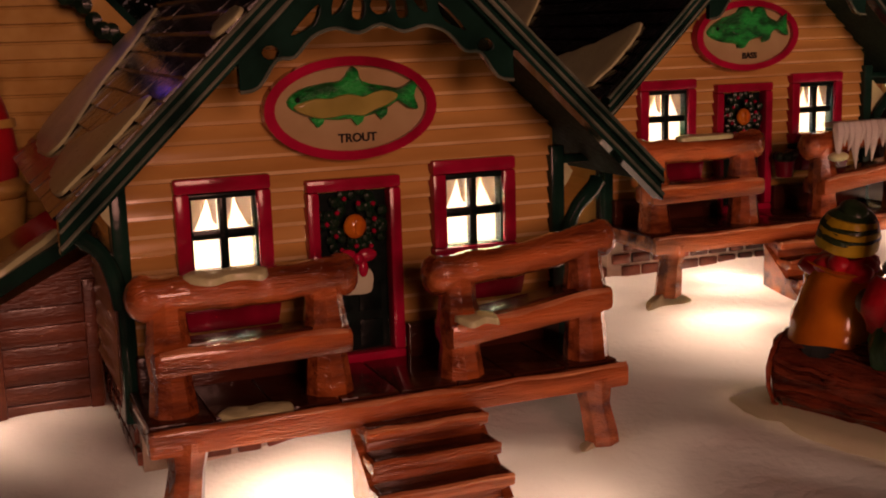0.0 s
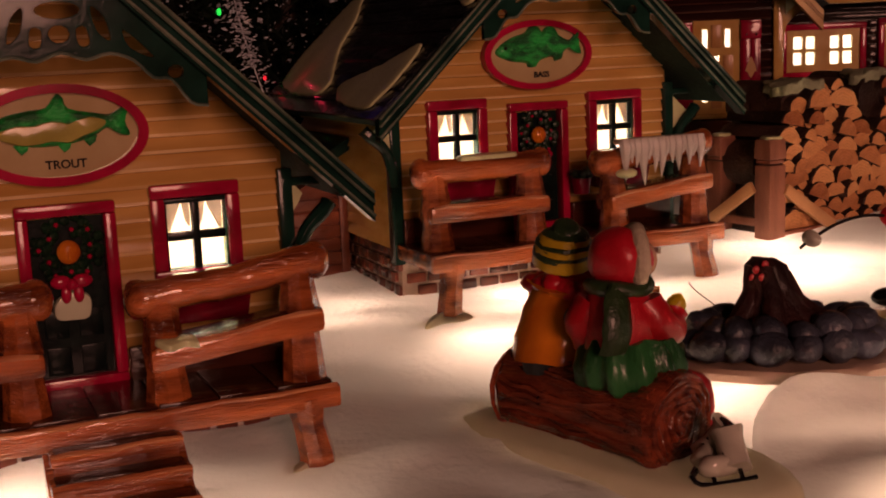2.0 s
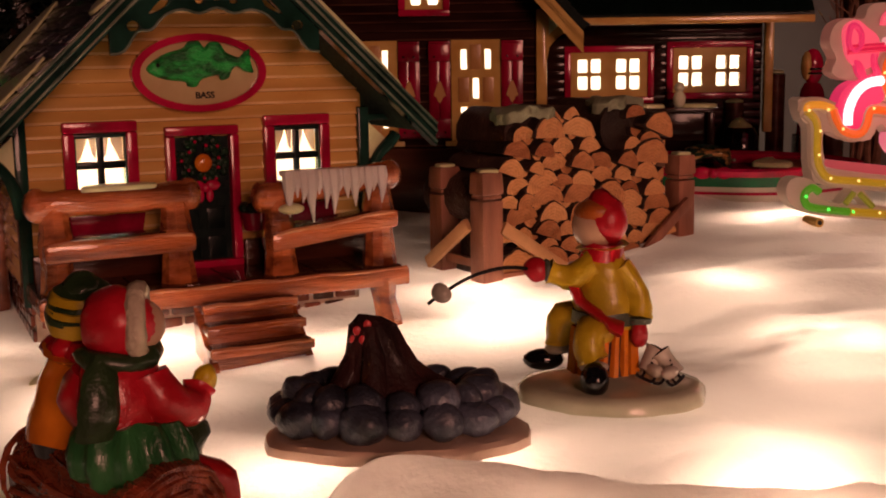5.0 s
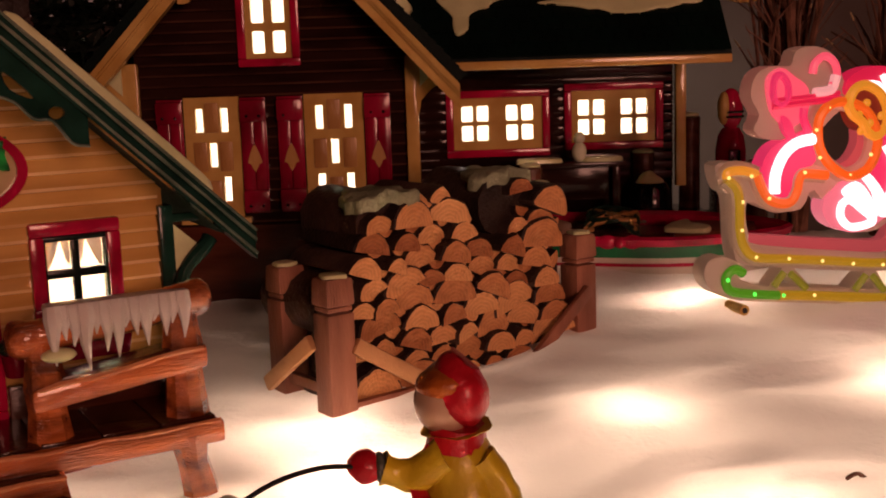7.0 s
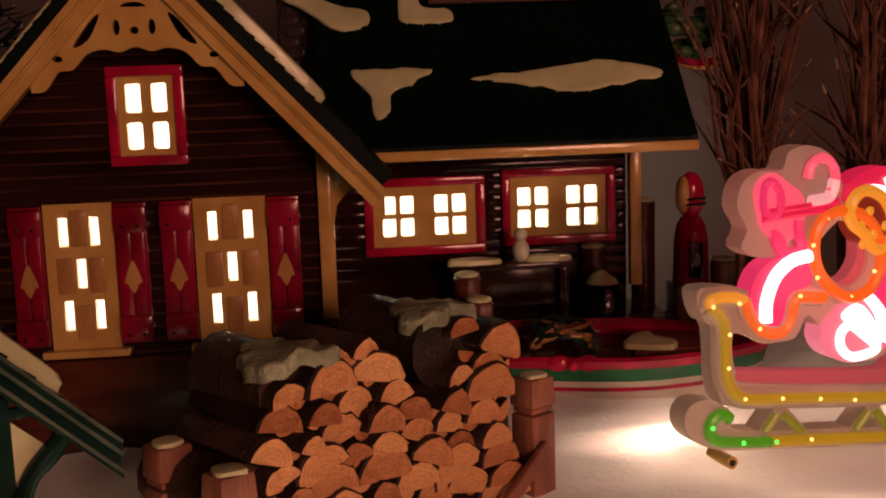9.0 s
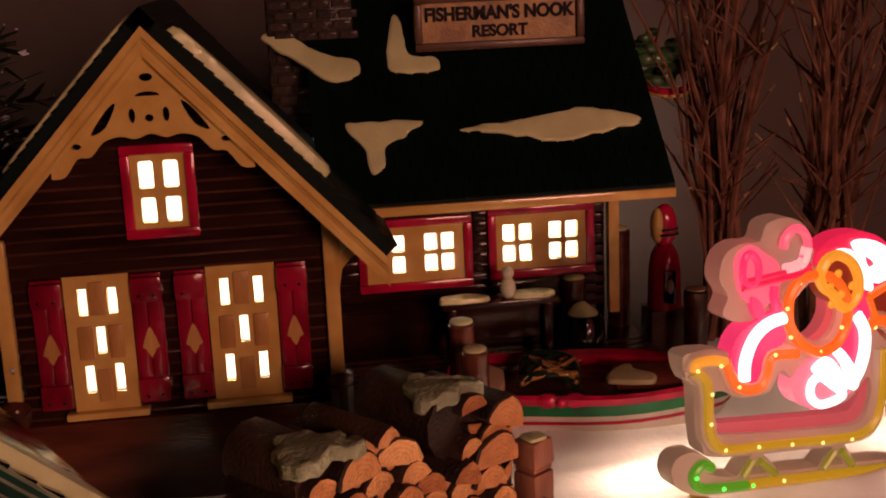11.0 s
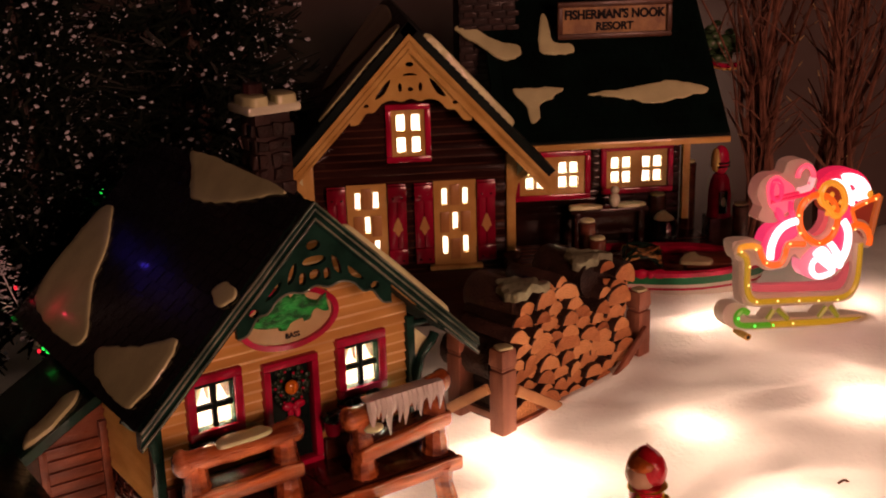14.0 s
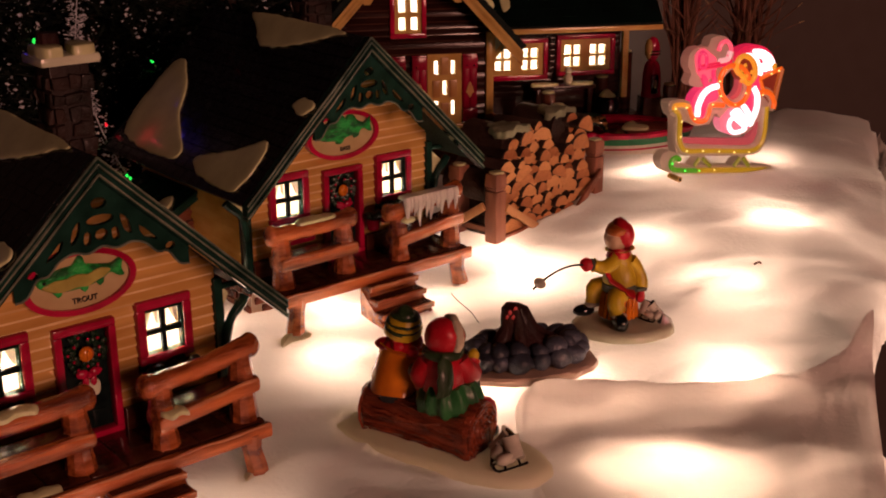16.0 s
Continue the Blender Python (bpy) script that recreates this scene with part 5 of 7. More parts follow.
prism(bm, [rect(W_X0, 0.0, W_X1, 8.2), ring(11.0, 4.9, 1.4, 1.4, 24)], upright, W_Y + 7.85, W_Y + 8.15)
part("back_wall", bm, BROWNSIDE, lodge, "plain back wall with a round hole for the bulb")


def four_panes(cx, z0, z1, w):
    g = 0.07
    out = []
    for a, b in ((cx - w, cx - g), (cx + g, cx + w)):
        m = (z0 + z1) / 2
        out += [(a, z0, b, m - g), (a, m + g, b, z1)]
    return out


grid_window(lodge, 5.65, 4.25, 9.5, 6.72, W_Y, RED, 0.28, four_panes(6.72, 4.85, 6.15, 0.5) + four_panes(8.38, 4.85, 6.15, 0.5))
grid_window(lodge, 10.04, 4.4, 13.72, 6.86, W_Y, RED, 0.28, four_panes(11.05, 4.95, 6.25, 0.5) + four_panes(12.65, 4.95, 6.25, 0.5))
WR_Y, WR_Z, WR_TOP = 2.55, 7.98, 6.9       # eave front and height, run to the ridge
bm = bmnew()
prism(bm, [[(WR_Y, WR_Z), (WR_Y + WR_TOP, WR_Z + WR_TOP), (WR_Y + 2 * WR_TOP, WR_Z), (WR_Y + 2 * WR_TOP, WR_Z - 0.4), (WR_Y + WR_TOP, WR_Z + WR_TOP - 0.45), (WR_Y, WR_Z - 0.4)]], lambda u, v, w: (w, u, v), 4.4, 15.4)
gable = bmnew()
prism(gable, [[(WR_Y + 0.6, WR_Z - 0.3), (WR_Y + WR_TOP, WR_Z + WR_TOP - 0.6), (WR_Y + 2 * WR_TOP - 0.6, WR_Z - 0.3)]], lambda u, v, w: (w, u, v), 13.75, 14.08)
part("wing_gable", gable, BROWNSIDE, lodge)
w_roof = part("wing_roof", bm, ROOFGREEN, lodge, "deep green shingle roof with painted snow")
bm = bmnew()
rnd = random.Random(8)
for r in range(16):
    for k in range(21):
        s0, s1 = WR_TOP * r / 16, WR_TOP * (r + 1) / 16 + 0.04
        xa = max(5.0, 5.0 + k * 0.5 - (0.25 if r % 2 else 0))
        xb = min(15.3, xa + 0.46)
        lift = 0.06 + 0.02 * rnd.random()
        zt = lambda s, h: (WR_Y + WR_TOP - s - h * 0.707, WR_Z + WR_TOP - s + h * 0.707)
        p = [(xa, *zt(s0, 0.005)), (xb, *zt(s0, 0.005)), (xb, *zt(s1, lift)), (xa, *zt(s1, lift)), (xb, *zt(s1, -0.01)), (xa, *zt(s1, -0.01))]
        v = [bm.verts.new(q) for q in p]
        bm.faces.new(v[:4])
        bm.faces.new((v[3], v[2], v[4], v[5]))
tagged(part("shingles", bm, ROOFGREEN, w_roof, "", 20), kind="stuff")
bm = bmnew()
box(bm, (10.0, WR_Y - 0.03, WR_Z - 0.3), (10.8, 0.22, 0.3), 0.06)
part("eave_board", bm, CREAM, lodge)
bm = bmnew()
box(bm, (14.35, W_Y - 0.2, 5.3), (0.38, 0.4, 4.7), 0.06)
part("wing_post", bm, CREAM, lodge)
on_wing = lambda u, v, h: (u - LX, v - LY - h * 0.7, WR_Z + (v - LY - WR_Y) + h * 0.7 + 0.06)
for pts in ([(26.4, 58.2), (28.4, 58.35), (30.3, 58.62), (31.3, 58.5), (32.4, 58.2), (31.6, 57.98), (29.6, 57.72), (28.0, 57.98)],
            [(22.9, 58.5), (24.2, 58.55), (25.3, 58.5), (24.6, 58.1), (24.1, 57.9), (23.9, 57.3), (23.5, 57.2), (23.4, 57.8)],
            [(24.5, 60.1), (25.2, 59.85), (26.1, 59.9), (26.1, 60.25), (25.2, 60.4), (25.1, 61.5), (24.8, 61.6)],
            [(20.5, 61.2), (21.3, 60.6), (22.6, 59.8), (23.5, 59.9), (23.5, 60.3), (22.4, 60.6), (21.2, 61.3)]):
    bm = bmnew()
    pillow(bm, pts, on_wing, 0.08)
    part("roof_snow", bm, SNOWPAINT, lodge)
for side, pts in ((1, [(0.8, -1.0), (2.5, -0.2), (4.5, 0.3), (6.1, 0.1), (6.55, -0.4), (6.2, -0.95), (4.0, -1.1), (2.0, -1.12)]), (-1, [(0.5, -1.0), (2.6, -1.05), (5.2, -1.0), (5.6, -0.5), (4.2, 0.5), (2.2, 1.1), (0.7, 0.6)]),
                  (-1, [(0.5, 2.6), (2.2, 2.4), (4.9, 4.3), (4.7, 6.2), (2.2, 9.4), (0.5, 9.6)])):
    bm = bmnew()
    pillow(bm, pts, lambda s, yy, h, sd=side: roof_point(sd, s, yy, h * (2.6 if sd > 0 else 1.0) + 0.06, L_PEAK + 0.22, L_SLOPE), 0.1)
    part("roof_snow", bm, SNOWPAINT, lodge)
# name board on the roof
bm = bmnew()
SB = (10.8, 6.75, 13.0)
frame_of(bm, SB[0] - 2.85, SB[2] - 0.9, SB[0] + 2.85, SB[2] + 0.9, 0.26, SB[1] - 0.25, SB[1] + 0.1)
sign = part("name_board", bm, SIGNFRAME, lodge, "dull gold name board in a dark wooden frame")
bm = bmnew()
box(bm, (SB[0], SB[1], SB[2]), (5.3, 0.16, 1.4))
part("panel", bm, NAMEGOLD, sign)
lettering("FISHERMAN'S NOOK", 0.6, facing(SB[0], SB[1] - 0.1, SB[2] + 0.25), INK, sign, squeeze=0.9, bold=0.04)
lettering("RESORT", 0.52, facing(SB[0], SB[1] - 0.1, SB[2] - 0.33), INK, sign, bold=0.04)
# brick chimney behind the valley of the roofs
bm = bmnew()
box(bm, (4.6, 8.3, 12.6), (2.8, 2.2, 6.4), 0.05)
ch = part("chimney", bm, CHIMNEY, lodge, "dark brick chimney")
cb = bmnew()
box(cb, (0, 0, 0), (0.62, 0.14, 0.26), 0.04)
cme = mesh_of("brick", cb, CHIMNEY)
for r in range(18):
    for k in range(4):
        ob = new("brick", cme)
        ob.parent = ch
        ob.matrix_local = pose((3.55 + k * 0.7 + (0.2 if r % 2 else 0)) * CM, 7.19 * CM, (9.7 + r * 0.34) * CM)
# deck
bm = bmnew()
box(bm, (6.3, 4.0, 0.95), (4.0, 9.2, 1.9), 0.08)
box(bm, (11.9, 6.3, 0.95), (7.2, 4.6, 1.88), 0.08)
deck = part("deck", bm, DARKWOOD, lodge, "dark glossy plank deck")
for k in range(12):
    yk = -0.35 + k * 0.55
    bm = bmnew()
    if yk < 3.8:
        box(bm, (6.3, yk, 1.93), (3.95, 0.5, 0.14), 0.04)
    else:
        box(bm, (9.9, yk, 1.93), (11.1, 0.5, 0.14), 0.04)
    part("plank", bm, DARKWOOD, deck)
lamp("lodge_bulb", LX, LY + 4.5, LZ + 6.2, 1.5, 0.6, (1.0, 0.86, 0.70))
lamp("lodge_wing_bulb", LX + 9.5, LY + 10.5, LZ + 5.2, 1.3, 0.6, (1.0, 0.86, 0.70))

# ---- things on the deck and beside it ----
DECK_Z = LZ + 2.0
for bx, by, bh in ((25.85, 55.6, 1.15), (26.0, 54.2, 0.7), (34.4, 58.6, 0.7), (32.6, 61.6, 2.3)):
    ob = thing("mooring_post", bx, by, DECK_Z - 1.5, 0, "dark brown glazed mooring post by the deck", "post", "mooring posts")
    bm = bmnew()
    tube(bm, [(0, 0, 0), (0, 0, bh + 2.06), (0, 0, bh + 2.56), (0, 0, bh + 2.68)], [0.42, 0.40, 0.42, 0.2], 12)
    part("shaft", bm, DARKWOOD, ob)
    bm = bmnew()
    ball(bm, (0, 0, bh + 2.66), 0.36, (1, 1, 0.3))
    part("snow_cap", bm, SNOWPAINT, ob)

seat = thing("bench", 27.6, 58.6, DECK_Z, 0, "dark bench with patches of snow against the lodge wall", "bench")
bm = bmnew()
box(bm, (0, 0, 2.0), (3.9, 1.0, 0.2), 0.06)
box(bm, (0, 0.1, 1.3), (3.6, 0.3, 1.2), 0.05)
part("seat", bm, BROWNSIDE, seat)
for px in (-1.6, 1.6):
    bm = bmnew()
    box(bm, (px, 0, 0.95), (0.3, 0.8, 1.92), 0.05)
    part("leg", bm, BROWNSIDE, seat)
for pts in ([(-1.9, -0.3), (-1.0, -0.45), (-0.3, -0.2), (-0.9, 0.3), (-1.8, 0.2)], [(0.5, -0.3), (1.4, -0.4), (1.95, -0.1), (1.4, 0.3), (0.6, 0.25)]):
    bm = bmnew()
    pillow(bm, pts, lambda u, v, h: (u, v, 2.1 + h), 0.16)
    part("seat_snow", bm, SNOWPAINT, seat)
duck = bmnew()
ball(duck, (0, 0, 0.35), 0.34, (0.8, 0.8, 1.1))
ball(duck, (0, -0.02, 0.85), 0.22)
duck_ob = tagged(part("bird_figure", duck, SNOWBASE), "small grey glazed bird figure on the bench", "figurine")
duck_ob.matrix_basis = pose(27.9 * CM, 58.5 * CM, (DECK_Z + 2.1) * CM)

kettle = thing("barrel", 30.55, 58.95, DECK_Z + 0.02, 0, "black kettle on a low barrel topped with snow", "barrel")
bm = bmnew()
tube(bm, [(0, 0, 0), (0, 0, 0.3), (0, 0, 0.9), (0, 0, 1.2)], [0.55, 0.76, 0.74, 0.6], 16)
part("body", bm, BOOT, kettle)
bm = bmnew()
tube(bm, curved([(0, 0, 0.95), (0, 0, 1.15), (0, 0, 1.4), (0.05, 0, 1.6)], 3, False), [0.6, 0.6, 0.58, 0.55, 0.5, 0.44, 0.36, 0.27, 0.16, 0.06], 16)
part("snow_cap", bm, SNOWPAINT, kettle)
bm = bmnew()
tube(bm, [(-0.1, 0.85, 0.0), (-0.1, 0.85, 2.2), (-0.1, 0.85, 2.3)], [0.45, 0.42, 0.2], 12)
ball(bm, (-0.1, 0.85, 2.25), 0.4, (1, 1, 0.3), 12, None, 1)
part("stump", bm, [DARKWOOD, SNOWPAINT], kettle)

pump = thing("fuel_pump", 33.9, 60.4, DECK_Z + 0.7, 0, "old red fuel pump with a round head beside the lodge", "fuel pump")
pump.matrix_basis = pump.matrix_basis @ Matrix.Diagonal((0.8, 0.8, 0.92, 1))
bm = bmnew()
tube(bm, [(0, 0, 0), (0, 0, 0.5), (0, 0, 1.6), (0, 0, 2.2), (0, 0, 2.5)], [0.8, 0.75, 0.72, 0.6, 0.4], 14)
part("body", bm, RED, pump)
bm = bmnew()
box(bm, (0.0, 0.0, -0.9), (1.7, 1.6, 2.0), 0.1)
part("plinth", bm, DARKWOOD, pump)
bm = bmnew()
box(bm, (0.0, -0.66, 1.0), (0.55, 0.3, 1.3), 0.08)
part("dial_panel", bm, BOOT, pump)
bm = bmnew()
ball(bm, (0, -0.85, 1.05), 0.18, (0.8, 0.5, 1.6))
part("nozzle", bm, SKATE, pump)
bm = bmnew()
ball(bm, (0, 0, 3.25), 0.78, (0.72, 0.55, 1.1), 18)
part("head", bm, RED, pump)
bm = bmnew()
ball(bm, (-0.36, -0.1, 3.3), 0.62, (0.5, 0.6, 1.1), 16)
part("globe", bm, CREAM, pump)
bm = bmnew()
for bz in (2.95, 3.15):
    tube(bm, [(0.6 * math.cos(a), 0.46 * math.sin(a), bz) for a in [k * 0.5236 for k in range(13)]], 0.05, 6)
part("band", bm, BOOT, pump)

# ---- rowing boat ----
boat = thing("rowing_boat", 30.3, 56.55, 2.75, -11, "red and green glazed rowing boat lying beside the deck", "boat")
boat.matrix_basis = pose(30.3 * CM, 56.55 * CM, 2.85 * CM, 8, 0, -11)


def hull_ring(z, half_len, half_wid):
    half_wid *= 0.86
    return curved([(-half_len, -half_wid * 0.75), (-half_len * 0.5, -half_wid), (half_len * 0.3, -half_wid), (half_len, 0), (half_len * 0.3, half_wid), (-half_len * 0.5, half_wid), (-half_len, half_wid * 0.75)], 4), z


def hull_band(name, levels, mat):
    bm = bmnew()
    rings = [[bm.verts.new((u, v, z)) for u, v in hull_ring(z, a, b)[0]] for z, a, b in levels]
    n = len(rings[0])
    for a, b in zip(rings, rings[1:]):
        for k in range(n):
            bm.faces.new((a[k], a[(k + 1) % n], b[(k + 1) % n], b[k]))
    return part(name, bm, mat, boat)


hull_band("keel_band", [(0, 3.7, 1.2), (0.92, 4.2, 1.52)], BOATWHITE)
hull_band("red_line", [(0.92, 4.23, 1.55), (1.05, 4.28, 1.59), (1.05, 4.18, 1.48)], RED)
hull_band("white_band", [(1.05, 4.26, 1.57), (1.27, 4.36, 1.63)], BOATWHITE)
hull_band("green_band", [(1.27, 4.39, 1.66), (1.72, 4.5, 1.74)], BOATGREEN)
hull_band("gunwale", [(1.7, 4.55, 1.78), (1.95, 4.62, 1.85), (2.05, 4.5, 1.75), (1.95, 4.3, 1.5), (1.6, 4.2, 1.45)], RED)
bm = bmnew()
prism(bm, [hull_ring(0, 4.25, 1.48)[0]], lambda u, v, w: (u, v, w), 1.45, 1.6)
part("inside", bm, DARKWOOD, boat)
bm = bmnew()
pillow(bm, [(-4.2, -1.0), (-3.2, -1.2), (-2.9, 0.4), (-3.9, 0.9)], lambda u, v, h: (u, v, 1.75 + h), 0.25)
part("stern_seat", bm, SKIN, boat)
bm = bmnew()
rnd = random.Random(4)
for k in range(26):
    a, b = rnd.uniform(0, 6.28), rnd.uniform(0, 6.28)
    tube(bm, curved([(-1.5 + 0.9 * math.cos(a + q), 0.8 * math.sin(b + q * 1.3) - 0.1, 1.85 + 0.6 * abs(math.sin(a + q * 0.7))) for q in (0, 0.7, 1.4, 2.1)], 3, False), 0.08, 5, k % 2)
part("net", bm, [LEAF, DOORTAN], boat, "dark heaped fishing net")
bm = bmnew()
box(bm, (2.0, 0.2, 1.75), (2.8, 1.4, 0.3), 0.1)
part("bow_seat", bm, SHED, boat)
bm = bmnew()
pillow(bm, [(0.3, -0.5), (1.5, -0.7), (1.9, -0.3), (1.3, 0.1), (1.1, 0.6), (0.6, 0.2)], lambda u, v, h: (u, v, 1.92 + h), 0.14)
part("seat_snow", bm, SNOWPAINT, boat)
bm = bmnew()
for s in (-1, 1):
    ball(bm, (-1.2 + s * 0.42, -1.52, 1.85), 0.36, (1, 0.5, 0.7))
ball(bm, (-1.2, -1.6, 1.85), 0.2)
part("bow", bm, RED, boat, "red ribbon bow")

# ---- the wood stack ----
WX, WY, WA = 19.8, 44.1, 37.2
stack = thing("wood_stack", WX, WY, 2.25, WA, "stack of split logs between rough posts, patched with snow", "wood stack")
rnd = random.Random(21)


def half_log(r, a, length, kind):
    """A split log: cut face to the front, bark round it."""
    bm = bmnew()
    if kind == 0:
        prof = [(r * math.cos(q), r * 0.98 * math.sin(q)) for q in [math.pi * k / 14 for k in range(15)]]
    elif kind == 1:
        prof = [(r * 0.8 * math.cos(q), r * 0.8 * math.sin(q)) for q in [2 * math.pi * k / 18 for k in range(18)]]
    else:
        prof = curved([(-r * 0.78, 0.1 * r), (-r * 0.6, -0.02 * r), (0, -0.05 * r), (r * 0.7, -0.1 * r), (r * 0.82, 0.05 * r), (r * 0.65, r * 0.5), (r * 0.1, r * 0.88), (-r * 0.45, r * 0.62)], 2)
    prof = [(u * (1 + rnd.uniform(-0.05, 0.05)), v * (1 + rnd.uniform(-0.05, 0.05))) for u, v in prof]
    ca, sa = math.cos(a), math.sin(a)
    prof = [(u * ca - v * sa, u * sa + v * ca) for u, v in prof]
    n = len(prof)
    tilt = rnd.uniform(-0.12, 0.12)
    rings = []
    for yy, k in ((0.0, 0.93), (0.05, 1.0), (length, 1.0)):
        rings.append([bm.verts.new((u * k, yy + (tilt * u if yy < 0.1 else 0), v * k)) for u, v in prof])
    f = bm.faces.new(rings[0])
    f.material_index = 1
    for a_, b_ in zip(rings, rings[1:]):
        for k in range(n):
            bm.faces.new((a_[k], a_[(k + 1) % n], b_[(k + 1) % n], b_[k]))
    bm.faces.new(rings[2][::-1])
    return bm


OUTLINE = ((0.3, 3.5), (1.0, 4.4), (2.2, 5.3), (3.0, 5.7), (4.0, 5.3), (4.95, 4.0), (5.5, 3.8), (5.8, 4.8), (6.8, 5.75), (7.6, 5.4), (8.3, 4.2))


def pile_top(x):
    """Outline of the pile: two humps with a dip between."""
    return float(np.interp(x, [p[0] for p in OUTLINE], [p[1] for p in OUTLINE]))


z_row = 0.12
r_i = 0
while z_row < 5.7:
    x_p = 0.42 + (0.4 if r_i % 2 else 0) + rnd.uniform(0, 0.12)
    while x_p < 8.0:
        r = rnd.choice((0.42, 0.5, 0.55, 0.6, 0.66, 0.78)) * rnd.uniform(0.94, 1.06)
        if z_row + r * 0.8 < pile_top(x_p + r) and x_p + 2 * r < 8.5:
            kind = rnd.choice((0, 0, 0, 0, 0, 2, 2))
            log = part("log", half_log(r * 1.07, rnd.uniform(-0.4, 0.4), rnd.uniform(2.4, 2.9), kind), [BARK, CUT], stack)
            log.location = Vector((x_p + r, rnd.uniform(-0.22, 0.1), z_row)) * CM
            log.rotation_euler = (0, rnd.uniform(-0.15, 0.15), rnd.uniform(-0.06, 0.06))
            if z_row + 0.95 < pile_top(x_p + 2 * r):
                q = rnd.uniform(0.26, 0.38)
                log = part("log", half_log(q, rnd.uniform(2.4, 3.9), 2.2, rnd.choice((0, 2))), [BARK, CUT], stack)
                log.location = Vector((x_p + 1.9 * r, rnd.uniform(0.12, 0.28), z_row + 0.62)) * CM
        x_p += 2 * r * 0.9
    z_row += 0.53
    r_i += 1
bm = bmnew()
box(bm, (4.3, 1.9, 1.5), (7.6, 3.0, 2.9))
part("pile_core", bm, BARK, stack)
for lx, lz, lr in ((2.0, 4.85, 0.85), (3.3, 4.7, 0.6), (6.1, 4.95, 0.9), (7.0, 4.7, 0.6), (0.6, 2.9, 0.8), (4.6, 3.0, 0.7)):
    bm = bmnew()
    tube(bm, [(lx, 0.45, lz - 0.4), (lx, 3.1, lz - 0.35)], lr, 12)
    part("log", bm, BARK, stack, "dark round log with bark")
for pts in ([(1.1, 0.3), (1.5, 0.0), (2.0, 0.15), (2.6, -0.1), (3.1, 0.3), (2.7, 0.5), (3.0, 1.0), (2.3, 1.1), (2.0, 1.7), (1.5, 1.6), (1.15, 1.0)], [(5.3, 0.7), (5.9, 0.2), (6.4, 0.35), (7.0, 0.2), (7.2, 0.7), (6.7, 0.9), (6.5, 1.6), (5.9, 1.9), (5.5, 1.4)]):
    bm = bmnew()
    pts = [(u + 0.14 * noise.noise((u * 3, v * 3, 1)), v + 0.14 * noise.noise((u * 3, v * 3, 7))) for u, v in curved(pts, 3)]
    pillow(bm, pts, lambda u, v, h: (u, v, (5.28 if u < 4.5 else 5.45) + (h if h > 0 else -0.25) + 0.12 * noise.noise((u * 2.3, v * 2.3, 4)) - 0.3 * abs(u - (2.2 if u < 4.5 else 6.3)) ** 1.5 * 0.6), 0.12)
    part("pile_snow", bm, PILESNOW, stack)


def stack_post(px, py, h=3.55):
    bm = bmnew()
    box(bm, (px, py, h * 0.36), (0.78, 0.72, h * 0.74), 0.07)
    box(bm, (px, py, h * 0.76), (0.7, 0.64, 0.12), 0.02)
    box(bm, (px, py, h * 0.88), (0.84, 0.78, h * 0.2), 0.1, None, 0, 0.92)
    po = part("post", bm, POSTWOOD, stack, "rough square wooden post")
    bm = bmnew()
    pillow(bm, [(px - 0.3, py - 0.25), (px + 0.25, py - 0.28), (px + 0.28, py + 0.2), (px - 0.2, py + 0.25)], lambda u, v, hh: (u, v, h * 0.975 + hh), 0.1)
    part("post_snow", bm, SNOWPAINT, po)


def slat(p, q, w=0.3, t=0.2, mat=None):
    bm = bmnew()
    p, q = Vector(p), Vector(q)
    box(bm, (0, 0, 0), ((q - p).length, t, w), 0.07)
    d = (q - p).normalized()
    m = Matrix.Translation((p + q) / 2) @ d.to_track_quat("X", "Z").to_matrix().to_4x4()
    bmesh.ops.transform(bm, matrix=m, verts=bm.verts)
    part("brace", bm, mat or SLAT, stack, "pale diagonal slat")


stack_post(0.0, -0.15)
stack_post(0.1, 2.25)
stack_post(8.65, 0.1)
stack_post(8.65, 2.3)
slat((0.35, -0.5, 1.75), (2.9, -0.45, 0.15), 0.42)
slat((-0.45, 0.2, 1.85), (-0.5, 2.4, 0.35), 0.42)
slat((8.6, -0.4, 1.9), (6.3, -0.45, 0.2), 0.36, 0.2, POSTWOOD)
slat((0.0, -0.25, 0.1), (8.7, -0.1, 0.1), 0.28, 0.25, POSTWOOD)
slat((0.0, -0.3, 0.55), (-0.05, 2.3, 0.55), 0.3, 0.2, POSTWOOD)

